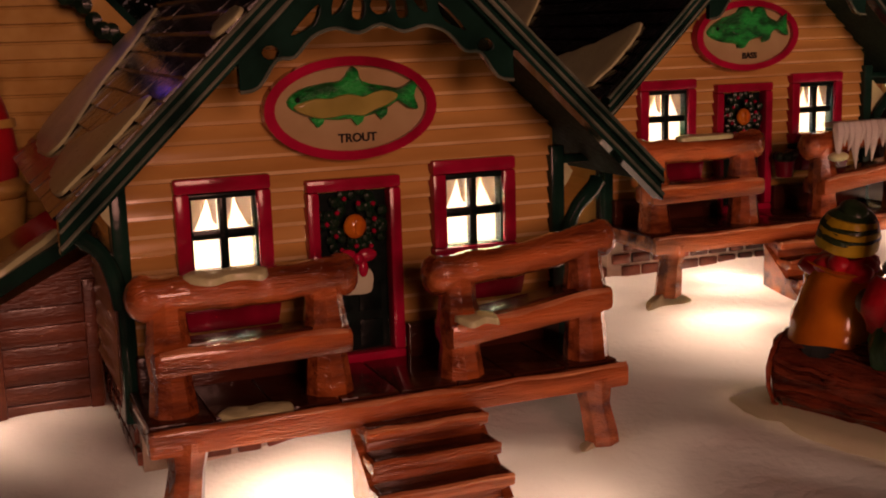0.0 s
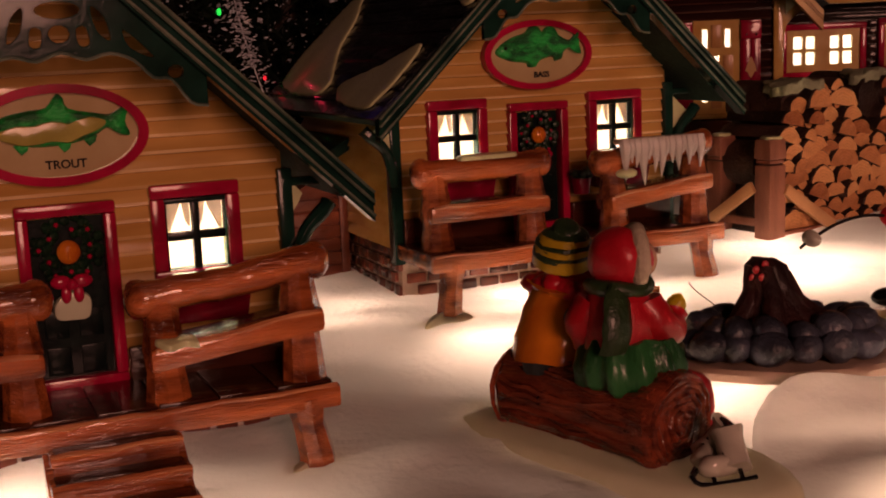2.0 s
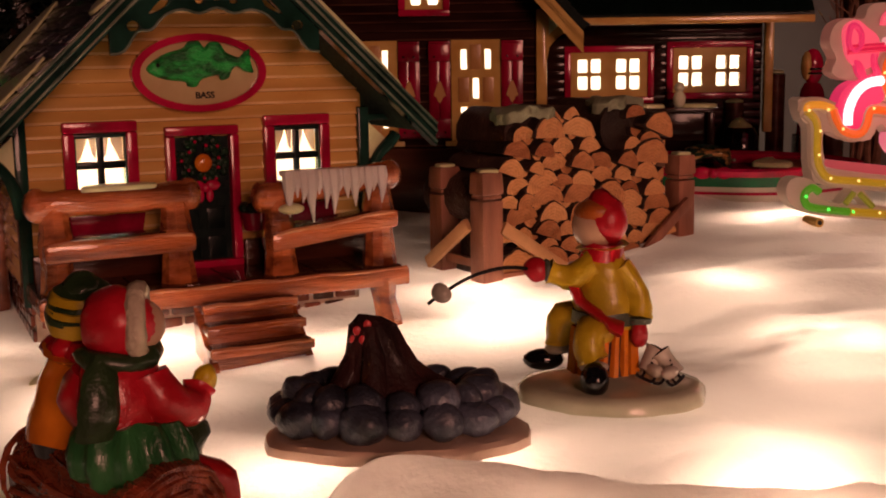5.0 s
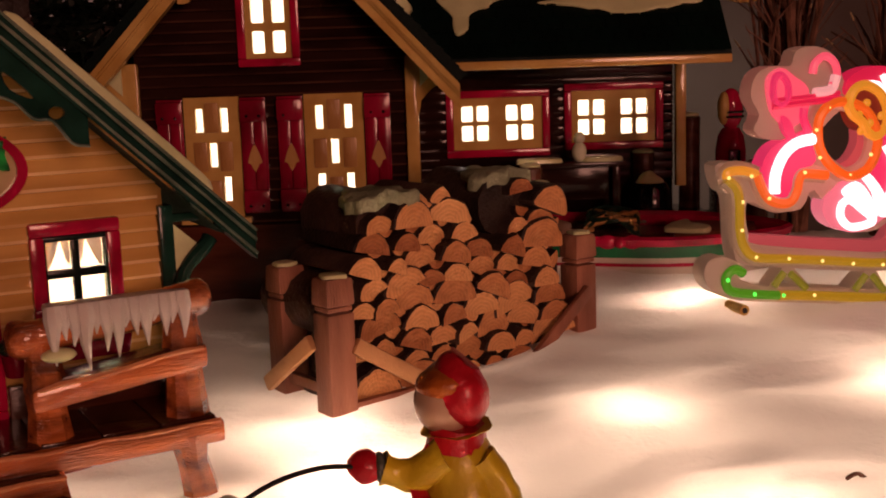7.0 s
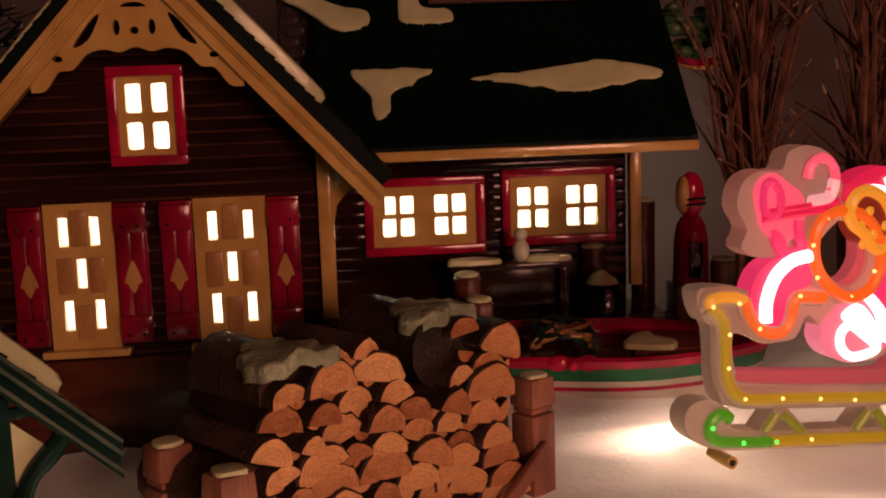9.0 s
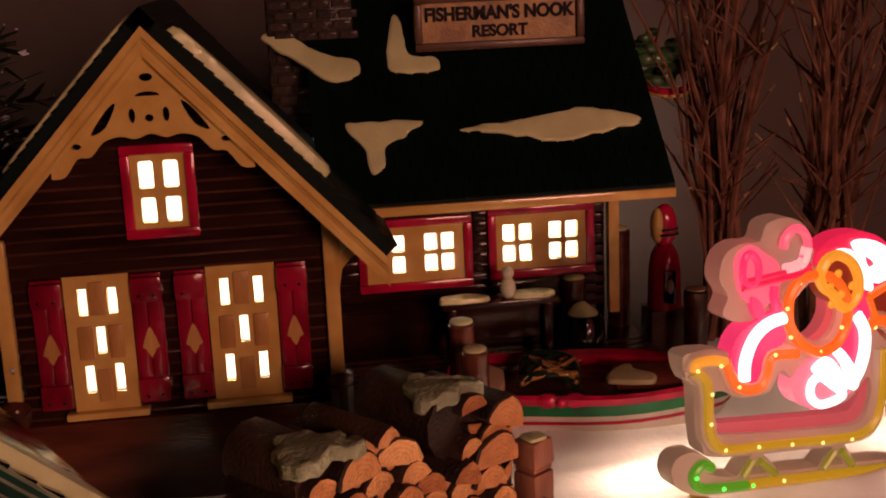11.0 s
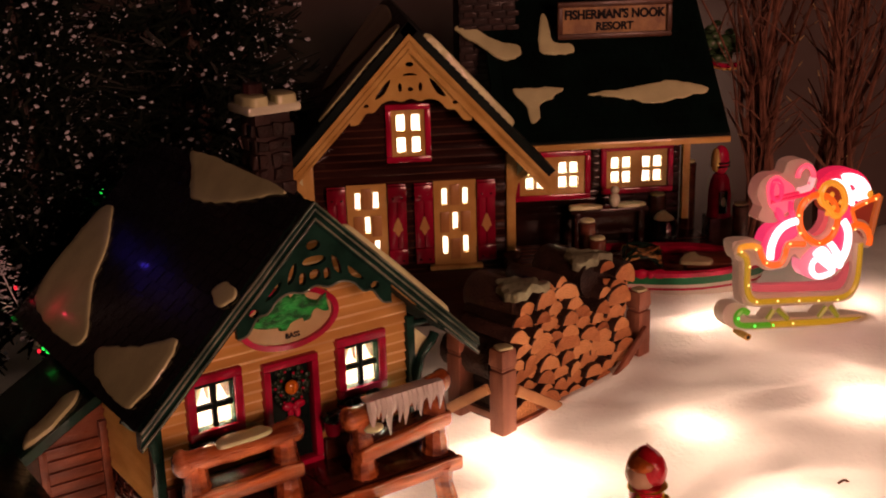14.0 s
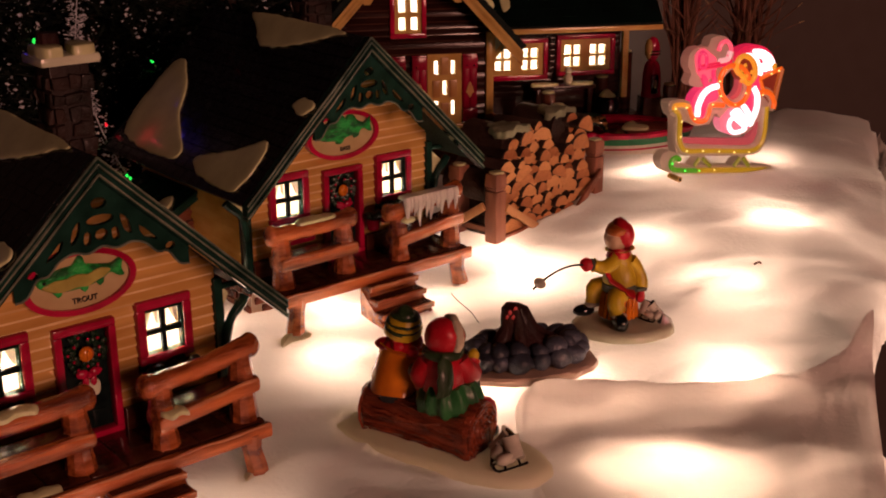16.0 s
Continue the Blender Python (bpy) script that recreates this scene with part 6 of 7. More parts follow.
# ---- the camp fire ----
fire = thing("camp_fire", 18.0, 31.6, 1.5, 6, "ring of dark round stones about a heap of charred logs", "camp fire")
bm = bmnew()
pillow(bm, [(-2.6, -0.8), (-1.3, -1.65), (0.4, -1.8), (1.6, -1.6), (2.75, -0.9), (2.8, 0.6), (1.3, 1.4), (-1.3, 1.4), (-2.5, 0.7)], lambda u, v, h: (u, v, h - 0.2 + 0.06 * noise.noise((u, v, 2.0))), 0.27)
part("base", bm, FIREBASE, fire, "pale pinkish glazed base")
for tier, n_st, rx, ry, rz, size in ((0, 17, 2.25, 1.25, 0.46, 0.43), (1, 15, 1.9, 1.0, 0.82, 0.38)):
    for k in range(n_st):
        a = 2 * math.pi * (k + 0.5 * tier) / n_st
        r = size * (1 + 0.16 * math.sin(k * 2.7 + tier))
        bm = bmnew()
        ball(bm, (rx * math.cos(a), ry * math.sin(a), rz), r, (1.1, 0.95, 0.92), 14)
        for v in bm.verts:
            v.co += 0.11 * noise.noise_vector(v.co * 1.5 + Vector((k, tier, 0))) + 0.04 * noise.noise_vector(v.co * 4.0)
        part("stone", bm, STONE, fire, "", 80)
bm = bmnew()
rings = []
for lift, wide, deep, cx in ((0.3, 1.75, 1.0, 0.0), (0.85, 1.4, 0.85, 0.02), (1.15, 0.95, 0.66, -0.1), (1.5, 0.68, 0.54, -0.22), (1.9, 0.54, 0.45, -0.34), (2.25, 0.44, 0.36, -0.42), (2.45, 0.24, 0.22, -0.5)):
    rings.append([bm.verts.new((cx + wide * math.cos(a) * (1 + 0.14 * math.sin(a * 5 + lift)), deep * math.sin(a) * (1 + 0.12 * math.sin(a * 4 + 2 * lift)), lift)) for a in [k * 2 * math.pi / 36 for k in range(36)]])
for p, q in zip(rings, rings[1:]):
    for k in range(36):
        bm.faces.new((p[k], p[(k + 1) % 36], q[(k + 1) % 36], q[k]))
bm.faces.new(rings[-1])
for v in bm.verts:
    v.co += 0.13 * noise.noise_vector(v.co * 1.9) + 0.08 * noise.noise_vector(v.co * 5.0)
part("ember_mound", bm, CHAR, fire, "lumpy dark brown heap of charred wood")
for k in range(6):
    a = 2 * math.pi * k / 6 + 0.3
    bm = bmnew()
    tall = 2.3 if k in (3, 4) else 1.7
    tube(bm, [(1.1 * math.cos(a) - 0.1, 0.75 * math.sin(a), 0.75), (0.55 * math.cos(a) - 0.25, 0.45 * math.sin(a), 0.7 * tall), (0.3 * math.cos(a) - 0.42, 0.24 * math.sin(a), tall)], [0.3, 0.26, 0.16], 9)
    for v in bm.verts:
        v.co += 0.1 * noise.noise_vector(v.co * 2.2 + Vector((0, k, 0)))
    part("charred_log", bm, CHAR, fire, "", 60)
bm = bmnew()
for q in ((-0.72, -0.3, 2.22), (-0.6, -0.38, 2.04), (-0.5, -0.3, 2.34), (-0.8, -0.26, 2.02)):
    ball(bm, q, 0.08, (1.1, 0.7, 1.3), 8)
part("ember", bm, EMBER, fire, "glowing red ember")

# ---- figurines: each one plain mesh ----
def limb(bm, pts, radii, mi, seg=12):
    tube(bm, curved(pts, 4, False), [radii[min(int(k / 4), len(radii) - 2)] * (1 - (k % 4) / 4) + radii[min(int(k / 4) + 1, len(radii) - 1)] * ((k % 4) / 4) for k in range(4 * (len(pts) - 1) + 1)], seg, mi)


def rough(bm, amount, freq, mi=None):
    for v in bm.verts:
        if mi is None or all(f.material_index in mi for f in v.link_faces):
            v.co += amount * noise.noise_vector(v.co * freq)


def skates(bm, c, mi_w, mi_b, s=1.0):
    x, y, z = c
    for dx, dy, turn, lean in ((0, 0, 25, 35), (0.72, -0.2, -30, -40)):
        m = Matrix.Translation((x + dx * s, y + dy * s, z)) @ Matrix.Rotation(radians(turn), 4, "Z") @ Matrix.Rotation(radians(lean), 4, "Y") @ Matrix.Scale(s, 4)
        before = set(bm.verts)
        # shaft with a dark opening and a rolled rim, toe, then the blade on two stays
        tube(bm, [(0, 0.18, 0.12), (0, 0.2, 0.4), (0, 0.22, 0.66), (0, 0.22, 0.8)], [0.28, 0.24, 0.25, 0.3], 12, mi_w)
        ball(bm, (0, 0.22, 0.8), 0.24, (1, 1, 0.2), 12, None, mi_b)
        ball(bm, (0, -0.12, 0.22), 0.3, (0.75, 1.35, 0.62), 12, None, mi_w)
        for q in range(3):
            tube(bm, [(-0.16, -0.02 + 0.06 * q, 0.36 + 0.11 * q), (0.16, -0.02 + 0.06 * q, 0.36 + 0.11 * q)], 0.025, 5, mi_b)
        tube(bm, curved([(0, -0.62, 0.12), (0, -0.5, -0.06), (0, 0.1, -0.08), (0, 0.5, -0.05)], 3, False), 0.045, 6, mi_b)
        for q in (-0.25, 0.25):
            tube(bm, [(0, q, -0.06), (0, q, 0.12)], 0.04, 5, mi_b)
        bmesh.ops.transform(bm, matrix=m, verts=fresh(bm, before))


def fresh(bm, before):
    return [v for v in bm.verts if v not in before]


def couple():
    """Two seated bundled figures seen from behind on a log; local x along the log."""
    mats = [MOUND, LOGWOOD, SUITORANGE, SUITRED, SKIRT, SCARFGREEN, BOOT, SUITYELLOW, SKIN, SKATE, GREYWOOL, FUR]
    bm = bmnew()
    pillow(bm, [(-3.9, -0.9), (-2.0, -1.6), (1.0, -1.75), (3.3, -1.6), (4.7, -0.9), (4.8, 0.5), (3.2, 1.6), (0, 1.8), (-2.6, 1.5), (-3.9, 0.6)], lambda u, v, h: (u, v, h), 0.42, 0)
    # log: flared sawn end, long ridges of bark, rings on the end
    before = set(bm.verts)
    tube(bm, [(-2.5, 0.1, 1.2), (-2.35, 0.08, 1.25), (-1.2, 0.05, 1.22), (0.4, 0.0, 1.15), (1.6, -0.05, 1.14), (2.05, -0.06, 1.14), (2.2, -0.06, 1.14)], [0.88, 1.0, 1.0, 1.0, 1.1, 1.2, 1.14], 24, 1)
    for q in (0.22, 0.42, 0.62, 0.82, 1.0):
        for xe in (-2.51, 2.21):
            tube(bm, [(xe + 0.03 * math.sin(j * 1.7), -0.02 + q * math.cos(a), 1.2 + q * math.sin(a) + 0.03 * math.sin(3 * a)) for j, a in [(j, j * 0.4189) for j in range(16)]], 0.07, 5, 1)
    for k in range(30):
        a = k * 0.2094 + 0.12 * math.sin(k * 2.0)
        wob = [0.10 * math.sin(k * 1.3 + q * 2.1) for q in range(5)]
        tube(bm, curved([(-2.35, 0.08 + 1.0 * math.cos(a), 1.25 + 1.0 * math.sin(a)), (-1.4, 0.05 + 1.0 * math.cos(a + wob[1]), 1.22 + 1.0 * math.sin(a + wob[1])), (0.0, 0.02 + 1.0 * math.cos(a + wob[2]), 1.18 + 1.0 * math.sin(a + wob[2])),
                         (1.2, -0.03 + 1.05 * math.cos(a + wob[3]), 1.17 + 1.05 * math.sin(a + wob[3])), (2.05, -0.06 + 1.16 * math.cos(a), 1.14 + 1.16 * math.sin(a))], 4, False), 0.075, 5, 1)
    for kx, ka in ((-1.9, -0.9), (-0.9, -0.5), (1.3, -0.8)):
        ball(bm, (kx, math.cos(ka) * -0.95, 1.2 + math.sin(ka) * -0.3), 0.26, (1.2, 0.8, 1), 10, None, 1)
    for v in fresh(bm, before):
        v.co += 0.08 * noise.noise_vector(v.co * 2.2) + 0.06 * noise.noise_vector(Vector((v.co.x * 1.5, v.co.y * 5, v.co.z * 5)))
    # the figure in the orange coat and striped cap
    bx, by = -1.42, 0.35
    limb(bm, [(bx - 0.08, by - 0.05, 1.95), (bx - 0.06, by, 2.45), (bx, by, 3.2), (bx + 0.08, by, 3.8)], [1.12, 1.1, 0.9, 0.62], 2, 18)
    tube(bm, [(bx - 0.08, by - 0.06, 1.78), (bx - 0.08, by - 0.06, 2.16)], [1.04, 1.08], 18, 6)
    limb(bm, [(bx - 0.6, by, 3.45), (bx - 0.8, by + 0.3, 2.9), (bx - 0.5, by + 0.8, 2.5)], [0.34, 0.32, 0.26], 2)
    limb(bm, [(bx + 0.55, by - 0.1, 3.5), (bx + 0.85, by - 0.2, 3.15), (bx + 1.0, by - 0.45, 3.1)], [0.32, 0.3, 0.26], 2)
    ball(bm, (bx + 1.05, by - 0.75, 3.2), 0.3, (1, 0.8, 1.1), 12, None, 10)
    for k in range(9):
        a = k * 0.698
        ball(bm, (bx + 0.06 + 0.5 * math.cos(a), by + 0.46 * math.sin(a), 3.86 + 0.06 * math.sin(k * 2.0)), 0.3, (1.1, 1.1, 0.75), 10, None, 3)
    ball(bm, (bx + 0.62, by - 0.35, 3.78), 0.3, (1.3, 0.8, 0.8), 10, None, 3)
    ball(bm, (bx - 0.55, by - 0.3, 3.75), 0.3, (1.2, 0.9, 0.9), 10, None, 3)
    ball(bm, (bx + 0.12, by + 0.2, 4.45), 0.52, (1, 1, 1), 16, None, 8)
    lean = Matrix.Translation((bx + 0.08, by, 4.3)) @ Matrix.Rotation(radians(12), 4, "Y") @ Matrix.Rotation(radians(8), 4, "X")
    before = set(bm.verts)
    for k in range(8):
        z0, z1 = k * 0.12, k * 0.12 + 0.135
        r0, r1 = (0.72 * math.sqrt(max(0.02, 1 - (z / 1.02) ** 2.4)) for z in (z0, min(z1, 1.0)))
        tube(bm, [(0, 0, z0), (0, 0, z1)], [r0, r1], 20, 7 if k in (0, 1, 3, 5) else 5)
    ball(bm, (0, 0, 0.9), 0.36, (1, 1, 0.5), 12, None, 5)
    bmesh.ops.transform(bm, matrix=lean, verts=fresh(bm, before))
    # the figure in the red coat and green skirt
    gx, gy = 0.7, -0.1
    before = set(bm.verts)
    skirt = [(1.6, 0.9), (1.75, 1.08), (2.1, 1.12), (2.45, 1.02), (2.75, 0.82)]
    rings = []
    for z, r in skirt:
        rings.append([bm.verts.new((gx + 0.1 + (r + 0.10 * math.sin(a * 11 + z)) * (1.12 if math.cos(a) > 0 else 1.0) * math.cos(a), gy + (r + 0.10 * math.sin(a * 11 + z)) * math.sin(a), z + 0.06 * math.sin(a * 5))) for a in [2 * math.pi * k / 66 for k in range(66)]])
    for p, q in zip(rings, rings[1:]):
        for k in range(66):
            bm.faces.new((p[k], p[(k + 1) % 66], q[(k + 1) % 66], q[k])).material_index = 4
    for rg, mi in ((rings[0][::-1], 4), (rings[-1], 4)):
        bm.faces.new(rg).material_index = mi
    ball(bm, (gx + 0.75, gy + 0.55, 2.2), 0.66, (1.0, 1.15, 0.6), 16, None, 5)
    limb(bm, [(gx - 0.05, gy, 2.5), (gx - 0.05, gy, 3.1), (gx - 0.05, gy + 0.03, 3.7), (gx - 0.03, gy + 0.05, 4.0)], [0.84, 0.82, 0.7, 0.5], 3, 18)
    limb(bm, [(gx + 0.5, gy + 0.0, 3.6), (gx + 0.8, gy + 0.1, 3.0), (gx + 1.05, gy + 0.6, 2.8), (gx + 1.1, gy + 1.0, 3.05)], [0.4, 0.44, 0.36, 0.27], 3)
    ball(bm, (gx + 1.12, gy + 1.2, 3.2), 0.27, (0.9, 0.9, 1.15), 10, None, 7)
    limb(bm, [(gx - 0.62, gy - 0.05, 3.6), (gx - 0.86, gy - 0.05, 3.05), (gx - 0.75, gy + 0.15, 2.5)], [0.36, 0.4, 0.34], 3)
    # green scarf round the neck and down the back
    tube(bm, curved([(gx - 0.05, gy - 0.8, 2.62), (gx - 0.02, gy - 0.88, 2.85), (gx - 0.02, gy - 0.88, 3.2), (gx, gy - 0.74, 3.7), (gx, gy - 0.5, 4.0)], 3, False), [0.44, 0.44, 0.42, 0.4, 0.38, 0.37, 0.36, 0.35, 0.34, 0.33, 0.32, 0.3, 0.28], 10, 5, 0.45)
    tube(bm, curved([(gx - 0.05 + 0.6 * math.cos(a), gy + 0.05 + 0.58 * math.sin(a), 3.95 + 0.05 * math.sin(2 * a)) for a in [k * 0.5236 for k in range(13)]], 2, False), 0.2, 8, 5)
    bmesh.ops.rotate(bm, cent=(gx, gy, 0), matrix=Matrix.Rotation(radians(32), 3, "Z"), verts=fresh(bm, before))
    # hood with a wide pale rim
    ball(bm, (gx + 0.12, gy + 0.35, 4.55), 0.52, (1, 0.9, 1), 16, None, 8)
    ball(bm, (gx - 0.05, gy + 0.05, 4.62), 0.72, (1.0, 0.95, 1.02), 22, None, 3)
    rim = Matrix.Translation((gx + 0.16, gy + 0.3, 4.62)) @ Matrix.Rotation(radians(-38), 4, "Z")
    before_rim = set(bm.verts)
    tube(bm, [(0.58 * math.cos(a), 0.0, 0.62 * math.sin(a)) for a in [-1.6 + k * 0.3307 for k in range(20)]], 0.2, 9, 11)
    bmesh.ops.transform(bm, matrix=rim, verts=fresh(bm, before_rim))
    for v in fresh(bm, before_rim):
        v.co += 0.05 * noise.noise_vector(v.co * 4.0)
    # leg, boot
    for v in fresh(bm, before):
        v.co.z += 0.22 - 0.07 * max(0.0, v.co.z - 2.4)
    limb(bm, [(gx + 0.9, gy + 0.8, 1.95), (gx + 1.1, gy + 1.3, 1.6), (gx + 1.15, gy + 1.4, 0.8)], [0.34, 0.3, 0.25], 3)
    ball(bm, (gx + 1.15, gy + 1.4, 1.0), 0.3, (1, 1, 0.5), 12, None, 9)
    ball(bm, (gx + 1.17, gy + 1.5, 0.5), 0.34, (0.8, 1.3, 0.8), 10, None, 6)
    skates(bm, (2.85, -0.35, 0.5), 9, 6, 1.25)
    rough(bm, 0.09, 1.5, (2, 3, 5, 9))
    rough(bm, 0.045, 3.6, (2, 3, 5, 7, 9))
    ob = part("figurine", bm, mats, None, "", 50)
    return tagged(ob, "glazed figurine of two bundled figures seated on a log", "figurine")


pair = couple()
pair.matrix_basis = pose(13.4 * CM, 27.1 * CM, 0.6 * CM, 0, 0, -41) @ Matrix.Diagonal((0.93, 0.93, 0.93, 1))


def toaster():
    """The seated figure with a marshmallow on a stick; it faces -x."""
    mats = [SNOWBASE, SUITYELLOW, SUITRED, GREYWOOL, BOOT, HAIR, SKIN, CHAR, SKATE, INK, SUITORANGE]
    bm = bmnew()
    pillow(bm, [(-2.1, -0.7), (-0.8, -1.9), (0.9, -2.1), (2.3, -1.4), (2.6, 0.3), (1.2, 1.4), (-0.9, 1.4), (-2.1, 0.6)], lambda u, v, h: (u, v, h), 0.36, 0)
    before = set(bm.verts)
    tube(bm, [(0.05, 0, 0.3), (0.05, 0, 0.6), (0.05, 0, 1.5)], [0.85, 0.78, 0.75], 18, 7)
    for k in range(18):
        a = k * 2 * math.pi / 18
        tube(bm, [(0.05 + 0.84 * math.cos(a), 0.82 * math.sin(a), 0.3), (0.05 + 0.76 * math.cos(a + 0.1), 0.76 * math.sin(a + 0.1), 1.45)], [0.12, 0.1], 5, 10)
    limb(bm, [(0.1, 0, 1.45), (0.1, 0, 2.1), (0.05, 0, 2.9), (0.0, 0, 3.45)], [0.78, 0.82, 0.68, 0.4], 1, 18)
    tube(bm, [(0.08, 0, 1.55), (0.08, 0, 1.85)], [0.88, 0.84], 18, 3)
    # legs and boots
    limb(bm, [(0.0, 0.42, 1.5), (-0.9, 0.5, 1.55), (-1.05, 0.5, 0.85)], [0.45, 0.4, 0.34], 1)
    limb(bm, [(0.0, -0.42, 1.5), (-0.45, -0.75, 1.3), (-0.35, -0.95, 0.75)], [0.46, 0.42, 0.36], 1)
    for q in ((-1.05, 0.5, 0.72), (-0.32, -0.98, 0.62)):
        ball(bm, q, 0.4, (1, 1, 0.4), 12, None, 8)
    ball(bm, (-1.45, 0.55, 0.45), 0.4, (1.4, 0.8, 0.7), 12, None, 4)
    ball(bm, (-0.35, -1.2, 0.35), 0.44, (0.85, 1.1, 1.0), 12, None, 4)
    # scarf and sash
    tube(bm, [(0.0, 0, 3.1), (0.0, 0, 3.5)], [0.6, 0.52], 16, 2)
    tube(bm, curved([(-0.45, -0.25, 3.15), (-0.75, -0.35, 2.6), (-0.6, -0.62, 2.1), (-0.05, -0.82, 1.75), (0.35, -0.85, 1.5)], 4, False), [0.22] * 8 + [0.26] * 5 + [0.36] * 4, 8, 2, 0.5)
    # arms
    limb(bm, [(-0.25, -0.35, 3.0), (-0.85, -0.3, 2.72), (-1.4, -0.25, 2.85)], [0.36, 0.32, 0.26], 1)
    ball(bm, (-1.45, -0.25, 2.87), 0.28, (0.5, 1, 1), 10, None, 3)
    ball(bm, (-1.72, -0.25, 2.9), 0.3, (1.1, 0.9, 0.9), 12, None, 2)
    limb(bm, [(0.4, -0.3, 2.95), (0.82, -0.4, 2.3), (0.85, -0.55, 1.75)], [0.36, 0.36, 0.3], 1)
    tube(bm, [(0.85, -0.55, 1.72), (0.85, -0.56, 1.58)], [0.33, 0.33], 12, 3)
    ball(bm, (0.86, -0.58, 1.32), 0.3, (0.9, 0.9, 1.2), 12, None, 2)
    # head with a hood
    ball(bm, (-0.2, 0, 3.93), 0.58, (1, 1, 1.0), 18, None, 6)
    ball(bm, (-0.14, 0.0, 4.28), 0.56, (1.05, 1.05, 0.62), 18, None, 5)
    ball(bm, (0.1, 0.0, 4.08), 0.64, (0.9, 1.0, 0.95), 20, None, 2)
    limb(bm, [(0.06, 0.0, 4.3), (0.1, 0, 4.5), (0.18, 0, 4.64), (0.22, 0, 4.7)], [0.58, 0.5, 0.36, 0.2], 2, 16)
    rough(bm, 0.035, 2.5, (1, 2))
    # stick and marshmallow
    tube(bm, curved([(-1.7, -0.3, 2.9), (-2.5, -0.45, 3.0), (-3.4, -0.6, 2.82), (-4.25, -0.75, 2.38), (-4.5, -0.78, 2.2)], 4, False), 0.05, 6, 9)
    ball(bm, (-4.15, -0.74, 2.42), 0.27, (0.9, 1, 0.95), 12, None, 8)
    skates(bm, (1.1, -0.7, 0.25), 8, 9, 0.95)
    for v in fresh(bm, before):
        v.co.z += 0.3
    rough(bm, 0.08, 1.6, (1, 2, 5, 8))
    rough(bm, 0.04, 3.6, (1, 2, 3, 5))
    ob = part("figurine", bm, mats, None, "", 50)
    return tagged(ob, "glazed yellow-suited seated figurine toasting a marshmallow on a stick", "figurine")


boy = toaster()
boy.matrix_basis = pose(22.6 * CM, 33.95 * CM, 1.6 * CM, 0, 0, 4) @ Matrix.Diagonal((0.88, 0.88, 0.92, 1))

# ---- the lit sleigh decoration ----
sleigh = thing("light_up_sleigh", 34.5, 50.35, 3.55, 15.5, "milky plastic sleigh decoration with pink, orange and gold lit tubes", "light decoration")
sleigh.matrix_basis = pose(34.5 * CM, 50.35 * CM, 3.55 * CM, 0, 0, 15.5) @ Matrix.Rotation(radians(7.5), 4, "Y")


def panel(name, outline, y0, y1, mat, label="", holes=()):
    """A moulded plate with a smooth outline and softened front edge."""
    bm = bmnew()
    prism(bm, [curved(outline, 3)] + [curved(h, 3) for h in holes], upright, y0, y1)
    return part(name, bm, mat, sleigh, label)


def lit(name, pts, r, mat, y=-0.06, closed=False, label="", pale=None):
    """A moulded tube; pale adds the milky rim that runs along it."""
    line = curved(pts, 5, closed)
    if closed:
        line = line + [line[0], line[1]]
    bm = bmnew()
    tube(bm, [(u, y, v) for u, v in line], r, 8)
    made = part(name, bm, mat, sleigh, label)
    if pale:
        bm = bmnew()
        tube(bm, [(u, 0.16, v) for u, v in line], r + pale, 10)
        part("tube_rim", bm, PLASTIC, made)
    return made


panel("sleigh_body", [(-4.39, 3.54), (-3.06, 3.52), (-2.65, 2.87), (-2.17, 2.77), (-2.06, 3.37), (-0.78, 3.64), (0.71, 3.5), (1.63, 3.88), (1.54, 4.29), (2.28, 4.39), (2.91, 3.84), (2.88, 3.21), (2.49, 3.13), (2.71, 1.85), (2.58, 1.12), (2.01, 0.72), (-0.22, 0.61), (-2.98, 0.63), (-3.56, 0.98), (-3.89, 2.5), (-4.2, 2.75), (-4.44, 3.15)], 0.05, 0.7, PLASTIC, "milky plastic sleigh side", [[(-3.34, 2.47), (-2.43, 2.26), (-1.51, 2.38), (-1.14, 2.97), (0.03, 1.89), (1.26, 1.93), (1.88, 2.63), (2.12, 2.2), (1.93, 1.37), (1.16, 1.2), (-2.72, 1.23), (-3.14, 1.5)]])
panel("seat_side", [(-3.14, 1.5), (-2.72, 1.23), (1.16, 1.2), (1.93, 1.37), (2.12, 2.2), (1.88, 3.87), (1.83, 2.63), (1.67, 1.8), (0.96, 1.55), (-2.77, 1.52)], 0.2, 0.6, ROSE, "translucent rose inner side")
panel("runner", [(-4.46, 0.29), (-4.34, 0.69), (-3.86, 0.82), (-3.27, 0.61), (-3.13, 0.32), (-3.3, 0.21), (-2.53, 0.03), (-1.1, 0.05), (1.38, 0.08), (3.4, 0.07), (3.54, -0.38), (1.47, -0.4), (-1.01, -0.42), (-2.8, -0.45), (-3.63, -0.38), (-4.22, -0.13)], 0.02, 0.7, PLASTIC)
panel("strut", [(-1.81, 0.68), (-2.29, 0.01), (-2.0, -0.01), (-1.7, 0.34), (-1.13, -0.03), (-0.85, 0.03), (-1.57, 0.66)], 0.02, 0.6, PLASTIC)
panel("strut", [(1.07, 0.74), (0.48, 0.02), (0.79, -0.0), (1.17, 0.35), (1.54, 0.03), (1.83, 0.09), (1.3, 0.73)], 0.02, 0.6, PLASTIC)
lit("strut_tube", [(-1.87, 0.48), (-2.15, 0.04)], 0.11, NEONOLIVE)
